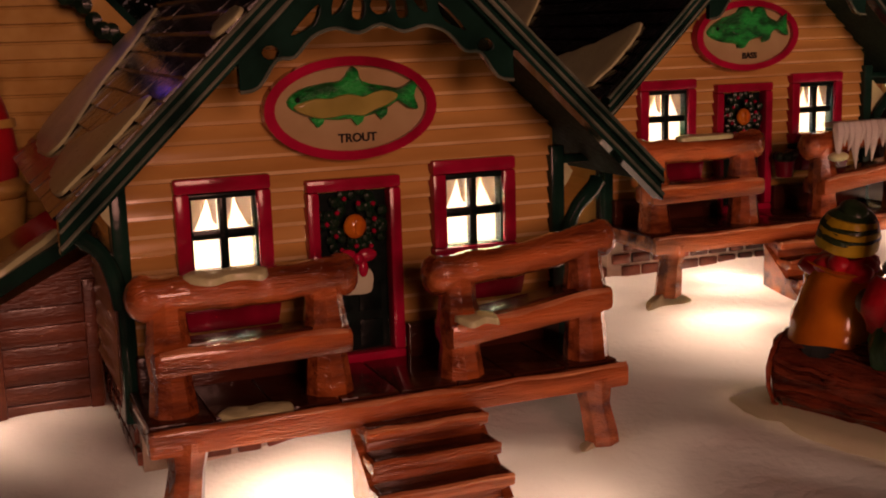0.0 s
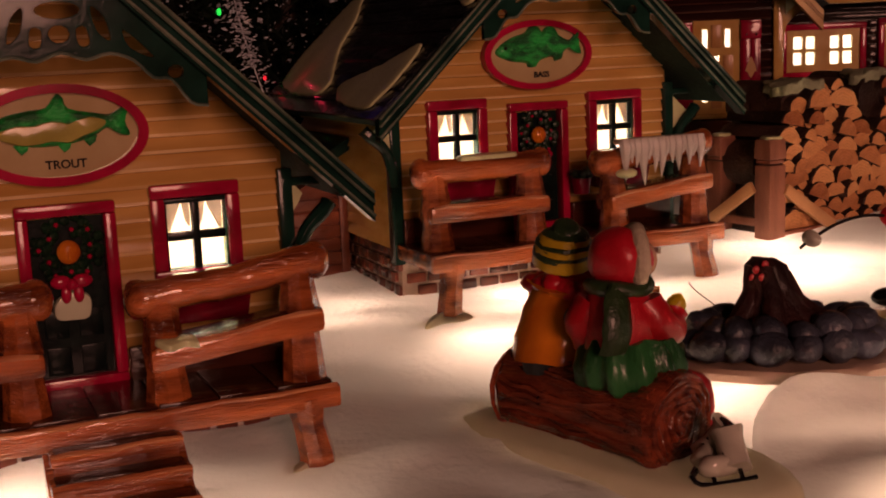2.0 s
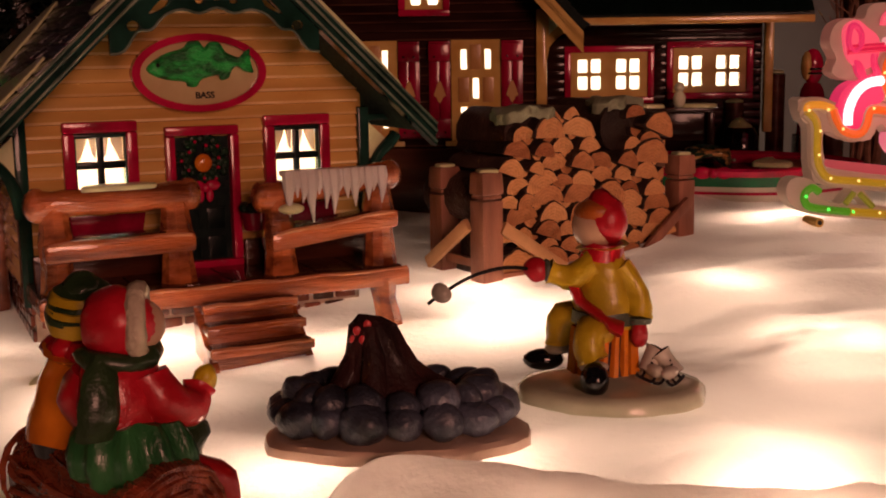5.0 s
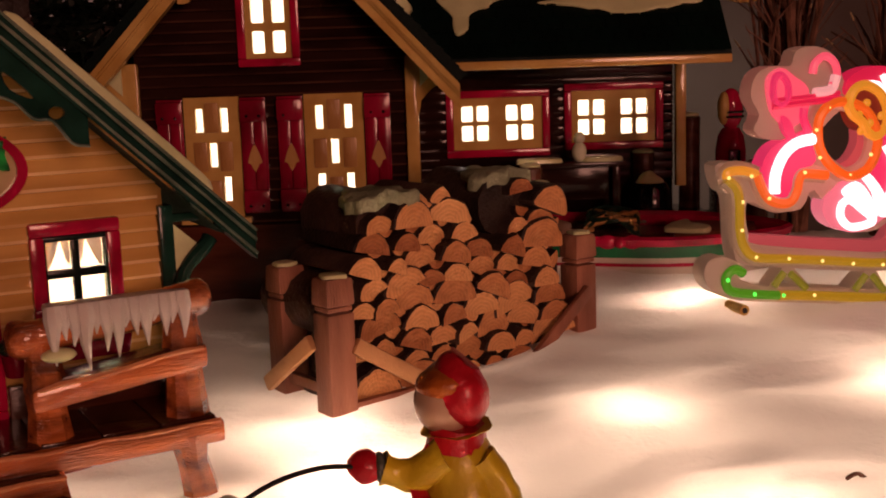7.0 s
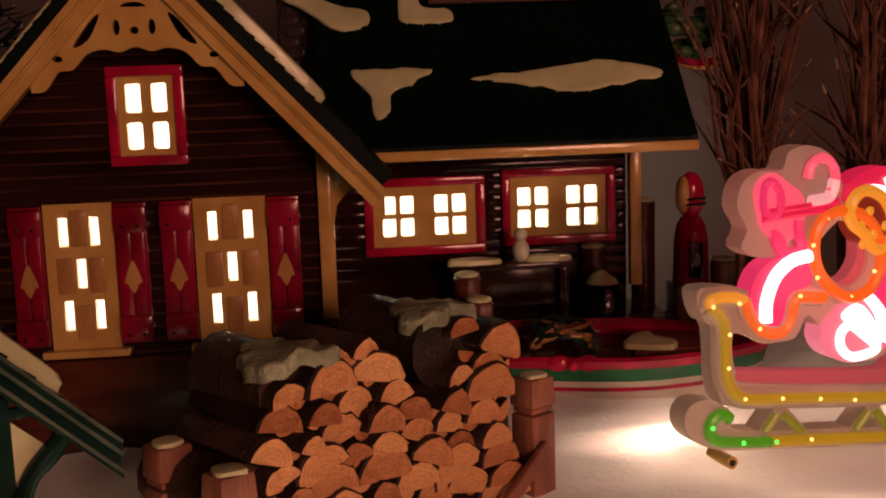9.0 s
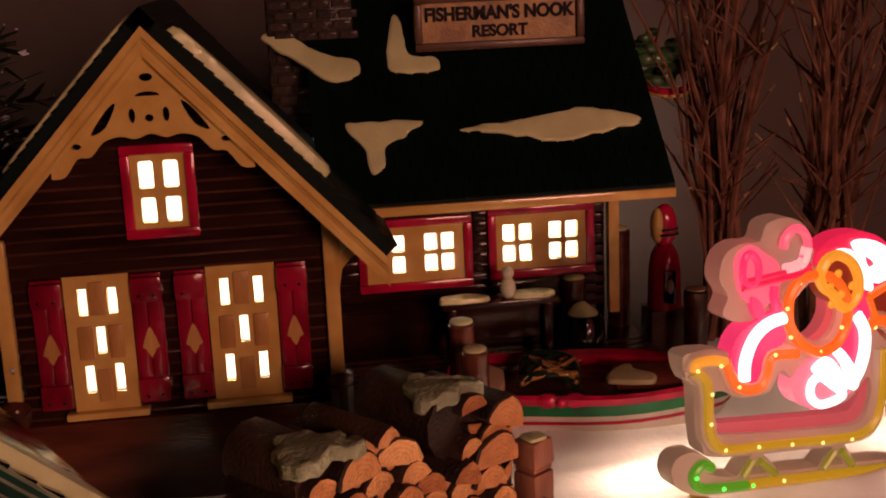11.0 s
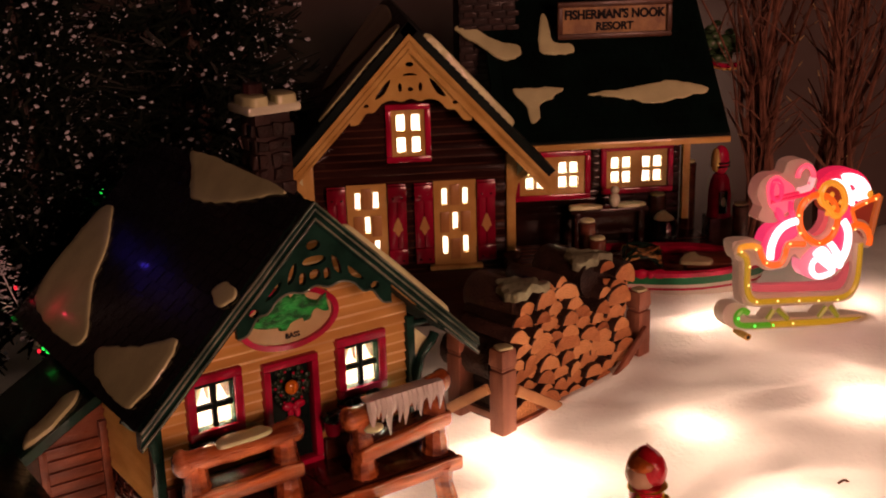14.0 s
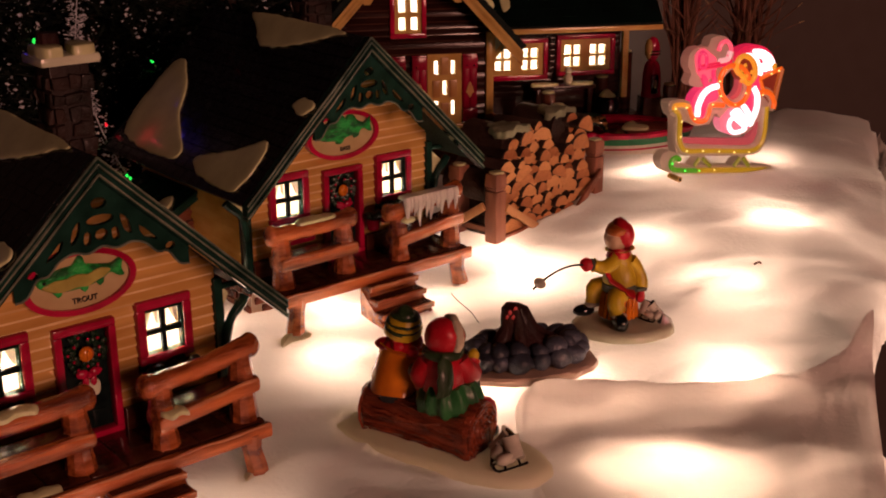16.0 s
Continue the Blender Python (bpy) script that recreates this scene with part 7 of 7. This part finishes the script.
lit("strut_tube", [(-1.65, 0.46), (-1.05, 0.04)], 0.11, NEONOLIVE)
lit("strut_tube", [(0.98, 0.53), (0.65, 0.05)], 0.11, NEONOLIVE)
lit("strut_tube", [(1.21, 0.52), (1.71, 0.08)], 0.11, NEONOLIVE)
lit("outline_tube", [(-4.17, 3.1), (-4.15, 3.29), (-3.65, 3.37), (-3.2, 3.29)], 0.14, NEONAMBER, label="amber lit tube", pale=0.14)
lit("outline_tube", [(-3.2, 3.29), (-3.0, 2.93), (-2.72, 2.62), (-2.33, 2.5), (-1.97, 2.58), (-1.81, 2.92), (-1.78, 3.28), (-1.6, 3.43), (-0.86, 3.44)], 0.15, NEONORANGE, label="orange lit tube", pale=0.14)
lit("outline_tube", [(-4.17, 3.1), (-3.81, 2.85), (-3.66, 2.45), (-3.54, 1.68), (-3.34, 1.19), (-2.9, 0.89), (-1.84, 0.89), (-0.52, 0.91), (1.21, 0.92), (1.9, 1.03), (2.29, 1.39), (2.39, 2.02), (2.3, 2.82), (2.22, 3.45)], 0.15, NEONGOLD, label="gold lit tube", pale=0.14)
lit("back_scroll", [(1.53, 4.09), (1.85, 4.28), (2.33, 4.17), (2.69, 3.76), (2.7, 3.35)], 0.16, NEONORANGE, pale=0.12)
lit("runner_curl", [(-3.22, 0.38), (-3.51, 0.49), (-3.74, 0.32), (-3.76, 0.06), (-3.52, -0.17), (-2.81, -0.22), (-1.96, -0.22)], 0.14, NEONGREEN, label="green lit curl")
lit("runner_tube", [(-1.96, -0.22), (-1.06, -0.19), (1.42, -0.16), (3.34, -0.14)], 0.15, NEONGOLD)
for q in [(-4.17, 3.14), (-3.44, 3.24), (-1.7, 3.47), (-2.77, 2.64), (-3.62, 2.48), (-3.53, 1.66), (-2.95, 0.9), (-1.85, 0.91), (-0.71, 0.9), (0.37, 0.87), (1.42, 0.89), (-1.18, 5.41), (-1.5, 4.73), (-1.26, 3.94), (-0.17, 3.5), (0.46, 4.16), (1.68, 4.12), (2.04, 5.29), (2.53, 5.49), (-0.82, -0.14)]:
    bm = bmnew()
    ball(bm, (q[0], -0.2, q[1]), 0.055, seg=8)
    part("spark", bm, DOT, sleigh)
for q in [(-2.84, -0.2), (-3.78, 0.18), (-1.87, -0.19)]:
    bm = bmnew()
    ball(bm, (q[0], -0.19, q[1]), 0.06, seg=8)
    part("spark", bm, DOTGREEN, sleigh)
# the plain rounded rider, its parcels and sack
panel("parcel_back", [(-3.61, 5.5), (-3.53, 6.12), (-3.08, 6.42), (-2.46, 6.49), (-2.31, 6.95), (-1.65, 7.13), (-1.0, 6.9), (-0.66, 6.32), (-0.31, 5.73), (-0.82, 5.15), (-1.46, 4.54), (-2.73, 4.32), (-3.36, 4.53), (-3.26, 5.01)], 0.1, 0.75, PLASTIC)
panel("parcel_front", [(-3.2, 6.1), (-2.8, 6.4), (-2.35, 6.2), (-1.85, 5.9), (-1.75, 5.25), (-2.2, 4.75), (-2.85, 5.0), (-3.15, 5.6)], -0.04, 0.3, NEONROSE, "lit rose parcel")
lit("ribbon_tube", [(-1.79, 6.33), (-1.75, 6.64), (-1.46, 6.87), (-1.11, 6.71), (-0.97, 6.36), (-1.1, 6.05)], 0.12, NEONROSE)
lit("ribbon_tube", [(-1.0, 6.36), (-1.07, 5.98), (-1.28, 5.86), (-1.64, 5.79)], 0.15, NEONPALE)
lit("ribbon_tube", [(-3.02, 6.06), (-2.82, 6.19), (-2.57, 5.96), (-2.51, 5.57), (-2.72, 5.34), (-2.98, 5.54)], 0.11, NEONPINK, closed=True)
lit("ribbon_tube", [(-2.98, 5.27), (-2.05, 5.45), (-0.73, 5.7)], 0.09, NEONRED)
lit("ribbon_tube", [(-3.01, 5.43), (-2.07, 5.6), (-0.81, 5.86)], 0.08, NEONRED)
lit("ribbon_tube", [(-1.93, 5.33), (-1.9, 5.02), (-1.67, 4.66)], 0.13, NEONPINK)
panel("lit_drop", [(-2.67, 5.03), (-2.38, 4.95), (-2.12, 4.55), (-2.24, 4.4), (-2.5, 4.6)], -0.1, 0.2, NEONPINK)
panel("rider_coat", [(-1.5, 4.73), (-2.22, 4.44), (-2.79, 4.12), (-3.03, 3.64), (-3.02, 3.05), (-2.68, 2.68), (-2.07, 2.61), (-1.85, 3.0), (-1.8, 3.5), (-1.29, 3.82)], -0.05, 0.55, NEONPINK, "pink lit plate")
lit("white_tube", [(-2.56, 2.79), (-2.61, 3.33), (-2.43, 3.92), (-2.03, 4.3), (-1.5, 4.46)], 0.17, NEONWHITE, -0.1, label="white lit tube")
panel("rider_arm", [(0.94, 5.31), (1.43, 4.86), (1.72, 3.67), (1.63, 2.85), (1.33, 2.24), (0.74, 2.68), (0.71, 3.5), (0.99, 4.31)], -0.03, 0.55, NEONPINK)
lit("white_tube", [(1.04, 4.47), (1.37, 4.05), (1.48, 3.47), (1.41, 2.96), (1.27, 2.66)], 0.17, NEONWHITE, -0.1)
panel("mitten", [(-0.81, 2.75), (-0.83, 2.35), (-0.47, 1.96), (0.3, 1.79), (1.04, 2.05), (1.36, 2.49), (0.95, 3.25), (0.39, 3.6), (-0.2, 3.38), (-0.53, 3.06)], -0.06, 0.55, NEONSOFT, "soft pink lit plate")
panel("cuff_plate", [(0.26, 3.52), (0.54, 3.59), (1.08, 3.12), (1.41, 2.57), (1.29, 2.32), (1.01, 2.46), (0.75, 3.05)], -0.16, 0.2, NEONWHITE)
panel("cuff_plate", [(-0.28, 3.05), (0.15, 3.32), (0.6, 3.02), (1.02, 2.42), (0.85, 2.26), (0.62, 2.4), (0.25, 2.83), (-0.15, 2.84)], -0.16, 0.2, NEONWHITE)
lit("white_loop", [(-0.25, 2.6), (0.01, 2.76), (0.45, 2.53), (0.91, 2.22), (0.6, 2.03), (0.11, 1.97), (-0.23, 2.23)], 0.12, NEONWHITE, -0.12, True)
panel("rider_hat", [(-0.55, 5.74), (-0.59, 6.2), (-0.18, 6.59), (0.55, 6.78), (1.35, 6.7), (2.03, 6.3), (2.41, 5.69), (2.28, 5.33), (1.4, 4.98), (0.97, 5.41), (0.23, 5.92), (-0.23, 5.83)], -0.03, 0.55, NEONRED)
panel("hat_plate", [(-0.07, 6.24), (0.45, 6.31), (0.98, 5.87), (1.4, 5.35), (1.37, 5.15), (1.1, 5.27), (0.65, 5.8), (0.16, 6.04)], -0.16, 0.2, NEONWHITE, "white lit plate")
panel("hat_plate", [(0.51, 6.47), (1.08, 6.58), (1.71, 6.38), (2.15, 5.98), (2.28, 5.57), (1.85, 5.46), (1.47, 5.38), (1.07, 5.91)], -0.16, 0.2, NEONWHITE, "", [[(0.97, 6.15), (1.46, 5.91), (1.19, 5.79)]])
bm = bmnew()
ball(bm, (2.18, -0.12, 5.69), 0.19, (1, 0.6, 1))
part("hat_tip", bm, NEONAMBER, sleigh)
lit("wreath_ring", [(-1.38, 4.57), (-1.38, 5.12), (-1.07, 5.51), (-0.55, 5.62), (0.13, 5.45), (0.58, 4.92), (0.7, 4.32), (0.47, 3.72), (-0.12, 3.45), (-0.79, 3.72), (-1.2, 4.13)], 0.15, NEONORANGE, -0.1, True, "orange lit ring", 0.12)
panel("ring_inside", [(0.16, 5.29), (0.55, 4.8), (0.65, 4.28), (0.41, 3.76), (-0.13, 3.53), (-0.54, 3.67), (-0.06, 3.94), (0.19, 4.41), (0.14, 4.89)], 0.2, 0.6, ROSE)
panel("round_plate", [(-0.41, 5.54), (-0.4, 5.97), (-0.01, 6.16), (0.52, 5.96), (0.81, 5.48), (0.71, 5.0), (0.31, 4.77), (-0.12, 5.02)], -0.1, 0.5, ROSEDARK)
lit("round_tube", [(-0.5, 5.73), (-0.32, 6.05), (0.04, 6.16), (0.52, 5.96), (0.83, 5.52), (0.87, 5.04), (0.57, 4.72), (0.26, 4.81), (0.01, 5.09), (-0.31, 5.26), (-0.5, 5.5)], 0.15, NEONAMBER, -0.16, True)
for q in [(0.09, 5.65), (0.64, 5.32), (-0.12, 5.28), (0.3, 5.09), (0.01, 4.82)]:
    bm = bmnew()
    ball(bm, (q[0], -0.18, q[1]), 0.13, (1, 0.5, 1), 10)
    part("lit_bead", bm, NEONAMBER, sleigh)
panel("sack_back", [(1.41, 4.94), (2.88, 5.6), (2.69, 3.64), (1.76, 4.2)], 0.05, 0.7, ROSEDARK)
lit("sack_tube", [(1.4, 4.98), (2.04, 5.29), (2.83, 5.6)], 0.13, NEONORANGE)
lit("sack_tube", [(2.83, 5.6), (2.75, 4.57), (2.7, 3.85)], 0.16, NEONBROWN)
lit("sack_tube", [(1.4, 4.98), (1.63, 4.59), (1.84, 4.32)], 0.1, NEONORANGE)
for px in (-3.11, 2.59):
    bm = bmnew()
    tube(bm, [(px, -0.2, -0.69), (px, 0.7, -0.69)], 0.16, 10)
    tube(bm, [(px, -0.22, -0.69), (px, -0.15, -0.69)], 0.09, 8, 1)
    part("foot_peg", bm, [SIGNGOLD, BOOT], sleigh)
lamp("sleigh_lamp", 34.3, 49.0, 7.6, 0.012, 1.0, (1.0, 0.2, 0.22))


# ---- dry branches behind ----
def branches(name, x, y, z, spread, count, height, seed):
    rnd = random.Random(seed)
    top = thing(name, x, y, z, 0, "clump of dry brown twigs with pale tips standing upright", "dry shrub", "dry shrubs")
    for k in range(count):
        bm = bmnew()
        a = rnd.uniform(0, 6.283)
        lean = rnd.uniform(0.03, spread) ** 1.2
        h = height * rnd.uniform(0.6, 1.0)
        pts = [(rnd.uniform(-0.7, 0.7), rnd.uniform(-0.7, 0.7), 0)]
        for q in range(1, 6):
            t = q / 5
            pts.append((pts[0][0] + lean * math.cos(a) * h * t * t + rnd.uniform(-0.5, 0.5), pts[0][1] + lean * math.sin(a) * h * t * t + rnd.uniform(-0.5, 0.5), h * t))
        r = rnd.uniform(0.05, 0.19)
        line = curved(pts, 2, False)
        tube(bm, line, [r * (1 - 0.75 * q / len(line)) for q in range(len(line))], 5)
        for q in range(rnd.randint(3, 6)):
            s = Vector(line[rnd.randint(3, len(line) - 2)])
            d = Vector((rnd.uniform(-1, 1), rnd.uniform(-1, 1), rnd.uniform(0.3, 1.4))).normalized() * rnd.uniform(1.2, 4.0)
            tube(bm, [s, s + d * 0.5 + Vector((rnd.uniform(-0.2, 0.2), 0, 0)), s + d], [r * 0.45, r * 0.35, 0.03], 4)
            if rnd.random() < 0.2:
                tip = s + d
                tube(bm, [tip, tip + d * 0.1], [0.045, 0.025], 5, 1)
        part("stem", bm, [TWIG, WHITE], top, "", 60)


branches("dry_shrub", 37.0, 63.5, 3.0, 0.42, 32, 24, 1)
branches("dry_shrub", 40.8, 62.0, 3.0, 0.45, 32, 22, 2)

# ---- flocked evergreens behind the cabins ----
def evergreen(x, y, z, height, radius, seed, bulbs):
    rnd = random.Random(seed)
    top = thing("flocked_tree", x, y, z, rnd.uniform(0, 90), "dark artificial evergreen tipped with white flock and tiny lights", "evergreen tree", "evergreens")
    bm = bmnew()
    tube(bm, [(0, 0, 0), (0, 0, height * 0.5), (0, 0, height)], [0.8, 0.5, 0.1], 8)
    part("trunk", bm, BARK, top)
    needles, flock = bmnew(), bmnew()

    def blade(bm_, p, d, w, up):
        s = d.cross(up).normalized() * w
        v = [bm_.verts.new(p - s), bm_.verts.new(p + s), bm_.verts.new(p + d + s * 0.3), bm_.verts.new(p + d - s * 0.3)]
        bm_.faces.new(v)

    for k in range(620):
        t = (k + 0.5) / 620
        h = height * (0.04 + 0.95 * t)
        reach = radius * (1 - t) ** 0.85 * rnd.uniform(0.75, 1.1) + 0.4
        a = k * 2.399 + rnd.uniform(-0.2, 0.2)
        out = Vector((math.cos(a), math.sin(a), rnd.uniform(-0.25, 0.1)))
        p0 = Vector((0, 0, h))
        tube(needles, [p0, p0 + out * reach * 0.6, p0 + out * reach + Vector((0, 0, 0.15 * reach))], [0.09, 0.07, 0.03], 4)
        for q in range(18):
            s = 0.2 + 0.8 * q / 17
            p = p0 + out * reach * s
            for b in range(2):
                d = (out + Vector((rnd.uniform(-1, 1), rnd.uniform(-1, 1), rnd.uniform(-0.6, 0.9)))).normalized() * rnd.uniform(0.5, 1.0)
                blade(needles, p, d, 0.11, Vector((rnd.uniform(-1, 1), rnd.uniform(-1, 1), 1)))
                if s > 0.6 and rnd.random() < 0.28:
                    c = p + d * 0.95 + Vector((0, 0, 0.08))
                    w = 0.05 + 0.13 * rnd.random() ** 2
                    e1 = Vector((rnd.uniform(-1, 1), rnd.uniform(-1, 1), rnd.uniform(-0.4, 0.4))).normalized() * w
                    e2 = e1.orthogonal().normalized() * w * rnd.uniform(0.5, 1)
                    v = [flock.verts.new(c + e1), flock.verts.new(c + e2), flock.verts.new(c - e1), flock.verts.new(c - e2), flock.verts.new(c + e1.cross(e2).normalized() * w * 0.5)]
                    for i, j in ((0, 1), (1, 2), (2, 3), (3, 0)):
                        flock.faces.new((v[i], v[j], v[4]))
                    flock.faces.new((v[3], v[2], v[1], v[0]))
    tagged(part("crown", needles, PINE, top, "", 0), kind="stuff")
    tagged(part("flock", flock, FLOCK, top, "white flock on the tips", 0), kind="stuff")
    for k in range(bulbs):
        t = rnd.uniform(0.1, 0.8)
        a = rnd.uniform(3.4, 6.0)
        r = radius * (1 - t) ** 0.85 * 0.95
        bm = bmnew()
        ball(bm, (r * math.cos(a), r * math.sin(a), height * t), 0.11, (1, 1, 1.5), 8)
        part("bulb", bm, glow("bulb_" + "rg"[k % 2], ((1, 0.02, 0.04), (0.03, 1, 0.1))[k % 2], 1.0), top)


evergreen(0.6, 57.0, 1.5, 30, 4.7, 31, 2)
evergreen(8.0, 59.0, 2.5, 34, 7.0, 32, 2)
evergreen(-8.5, 46.0, 1.0, 28, 6.0, 33, 0)
evergreen(-2.0, 60.0, 1.0, 36, 8.0, 34, 0)
lamp("red_tree_bulb", 3.6, 43.9, 8.7, 0.0002, 0.06, (1.0, 0.03, 0.08))
lamp("blue_tree_bulb", -4.1, 55.0, 17.5, 0.001, 0.12, (0.10, 0.05, 1.0))
lamp("blue_tree_bulb", -5.2, 30.5, 10.8, 0.0012, 0.15, (0.16, 0.06, 1.0))

# ---- small things on the snow and behind ----
wire = bmnew()
tube(wire, [(wx, wy, ground_height(wx, wy) + 0.02) for wx, wy in curved([(16.5, 38.3), (16.75, 37.6), (17.0, 36.8), (17.1, 36.2), (17.15, 35.7)], 4, False)], 0.022, 5)
tagged(part("wire", wire, BOOT), "thin dark wire lying on the snow by the fire", "wire")
chip = bmnew()
cz = ground_height(30.6, 37.7) + 0.06
tube(chip, curved([(30.42, 37.7, cz - 0.06), (30.54, 37.67, cz + 0.04), (30.68, 37.73, cz + 0.03), (30.8, 37.7, cz - 0.06)], 3, False), 0.045, 6)
tagged(part("wood_chip", chip, TWIG), "tiny dark curved bit of twig on the snow", "twig")

# the neighbouring house at the village's end
end_house = thing("cottage", -12.5, 38.0, 1.5, 12, "tan clapboard ceramic cottage with a cream gable board", "miniature house")
bm = bmnew()
prism(bm, [[(-6, 0), (6, 0), (6, 7.5), (0, 14.0), (-6, 7.5)]], upright, 0.3, 7.0)
wall = part("wall", bm, CREAM, end_house)
for r in range(24):
    half = min(6.0, (14.0 - (0.4 + r * 0.55) - 0.3) * 0.92)
    bm = bmnew()
    box(bm, (0, 0.22, 0.4 + r * 0.55), (2 * half, 0.2, 0.48), 0.08)
    part("board", bm, SHED if r < 2 else CREAM, wall)
for side in (-1, 1):
    bm = bmnew()
    prism(bm, [[(0, 14.6), (side * 7.2, 6.8), (side * 7.2, 6.0), (0, 13.7)]], upright, -0.9, -0.6)
    part("gable_board", bm, CREAM, end_house)
    bm = bmnew()
    prism(bm, [[(0, 14.9), (side * 7.6, 6.7), (side * 7.6, 6.3), (0, 14.5)]], upright, -0.8, 7.5)
    part("roof_slope", bm, GREEN, end_house)
    bm = bmnew()
    for k in range(26):
        f = (k + 0.5) / 26
        ball(bm, (side * (0.3 + 6.6 * f), -0.95 + 0.06 * math.sin(k * 3.0), 13.3 - 7.1 * f + 0.15 * math.sin(k * 1.7)), 0.3, (1, 0.6, 1), 6)
    part("garland", bm, LEAF, end_house, "dark green garland under the gable board")
orn = bmnew()
ball(orn, (0, 0, 0.5), 0.9, (1.2, 0.9, 0.5), 14, None, 1)
tube(orn, curved([(0, 0, 0.6), (0, 0, 1.6), (0, 0, 2.6), (0, 0, 3.4)], 3, False), [0.75, 0.8, 0.85, 0.85, 0.8, 0.75, 0.68, 0.6, 0.5, 0.4], 14, 0)
tube(orn, [(0, 0, 2.3), (0, 0, 2.55)], [0.86, 0.84], 14, 1)
ball(orn, (0, 0, 3.8), 0.52, (1, 1, 1), 14, None, 2)
ball(orn, (0, 0, 4.25), 0.46, (1, 1, 0.8), 14, None, 0)
ob = tagged(part("ornament", orn, [SUITRED, SIGNGOLD, SKIN]), "plain red and gold glazed ornament figure beside the cottage", "ornament")
ob.matrix_basis = pose(-10.5 * CM, 36.2 * CM, 4.6 * CM)
stand = bmnew()
tube(stand, curved([(0, 0, 0), (0, 0, 0.6), (0, 0, 1.6), (0, 0, 3.6)], 2, False), [1.3, 1.25, 1.1, 0.9, 0.8, 0.85, 0.95], 16)
ob = tagged(part("ornament_stand", stand, SIGNGOLD), "gold glazed round stand under the red ornament", "stand")
ob.matrix_basis = pose(-10.5 * CM, 36.2 * CM, 1.2 * CM)

# tinsel that hangs from the trees behind the cabin and runs down to its shed
tinsel = thing("tinsel_garland", 0, 47.0, 0, 0, "thin white tinsel strand with tiny lights hanging by the dark trees", "tinsel")
rnd = random.Random(77)
strand = curved([(1.4, 0, 15.6), (1.1, 0.1, 13.5), (0.9, 0, 11.7), (1.2, -0.1, 10.0), (1.8, 0, 7.8), (2.6, 0.1, 5.9), (3.3, 0, 4.5)], 8, False)
tin = bmnew()
tube(tin, strand, 0.03, 5)
for k in range(900):
    f = rnd.random()
    at = Vector(strand[int(f * (len(strand) - 1))])
    wide = 0.3 if f < 0.6 else 0.45
    a, r = rnd.uniform(0, 6.283), 0.06 + wide * rnd.random()
    c = at + Vector((r * math.cos(a), r * math.sin(a), rnd.uniform(-0.2, 0.2)))
    d = Vector((math.cos(a), math.sin(a), rnd.uniform(-0.5, 0.5))) * rnd.uniform(0.08, 0.2)
    if f < 0.6 or k % 2:
        tube(tin, [c, c + d], [0.035, 0.012], 4)
tagged(part("strand", tin, FLOCK, tinsel), kind="stuff")
for bx, bz, red in ((1.05, 7.63, 0), (1.22, 7.7, 0), (2.68, 5.9, 0), (2.82, 5.76, 0), (2.5, 5.8, 1), (1.96, 8.38, 1)):
    bm = bmnew()
    ball(bm, (bx, -0.35, bz), 0.07, (1, 1, 1.3), 8)
    part("bulb", bm, glow("bulb_" + "gr"[red], ((0.03, 1, 0.1), (1, 0.02, 0.04))[red], 0.9 - 0.65 * red), tinsel)

# a leafy ornament caught in the dry twigs
leaf = thing("leaf_ornament", 35.3, 64.2, 12.7, 0, "green leafy ornament with a red and gold rim among twigs", "ornament")
rnd = random.Random(9)
bm = bmnew()
for k in range(26):
    ball(bm, (rnd.uniform(-0.9, 0.8), rnd.uniform(-0.4, 0.4), rnd.uniform(0.3, 2.2)), rnd.uniform(0.22, 0.4), (1.2, 0.5, 0.7), 8)
part("leaves", bm, glaze("ornament_green", (0.06, 0.13, 0.05), (0.02, 0.05, 0.018), 0.3, 150, bump=0.4, coat=0.4), leaf)
bm = bmnew()
tube(bm, curved([(-0.9, -0.25, 0.25), (-0.2, -0.4, 0.05), (0.6, -0.3, 0.1), (1.0, 0.0, 0.4)], 4, False), 0.13, 8)
part("rim", bm, RED, leaf, "red rim")
bm = bmnew()
tube(bm, curved([(-0.9, -0.2, 0.08), (-0.2, -0.35, -0.12), (0.6, -0.25, -0.08), (1.05, 0.0, 0.2)], 4, False), 0.07, 8)
part("rim", bm, SIGNGOLD, leaf, "gold rim")
bm = bmnew()
tube(bm, [(0, 0, 2.1), (0.3, -0.1, 3.2), (0.9, -0.4, 4.2)], 0.03, 5)
part("hanger", bm, TWIG, leaf)
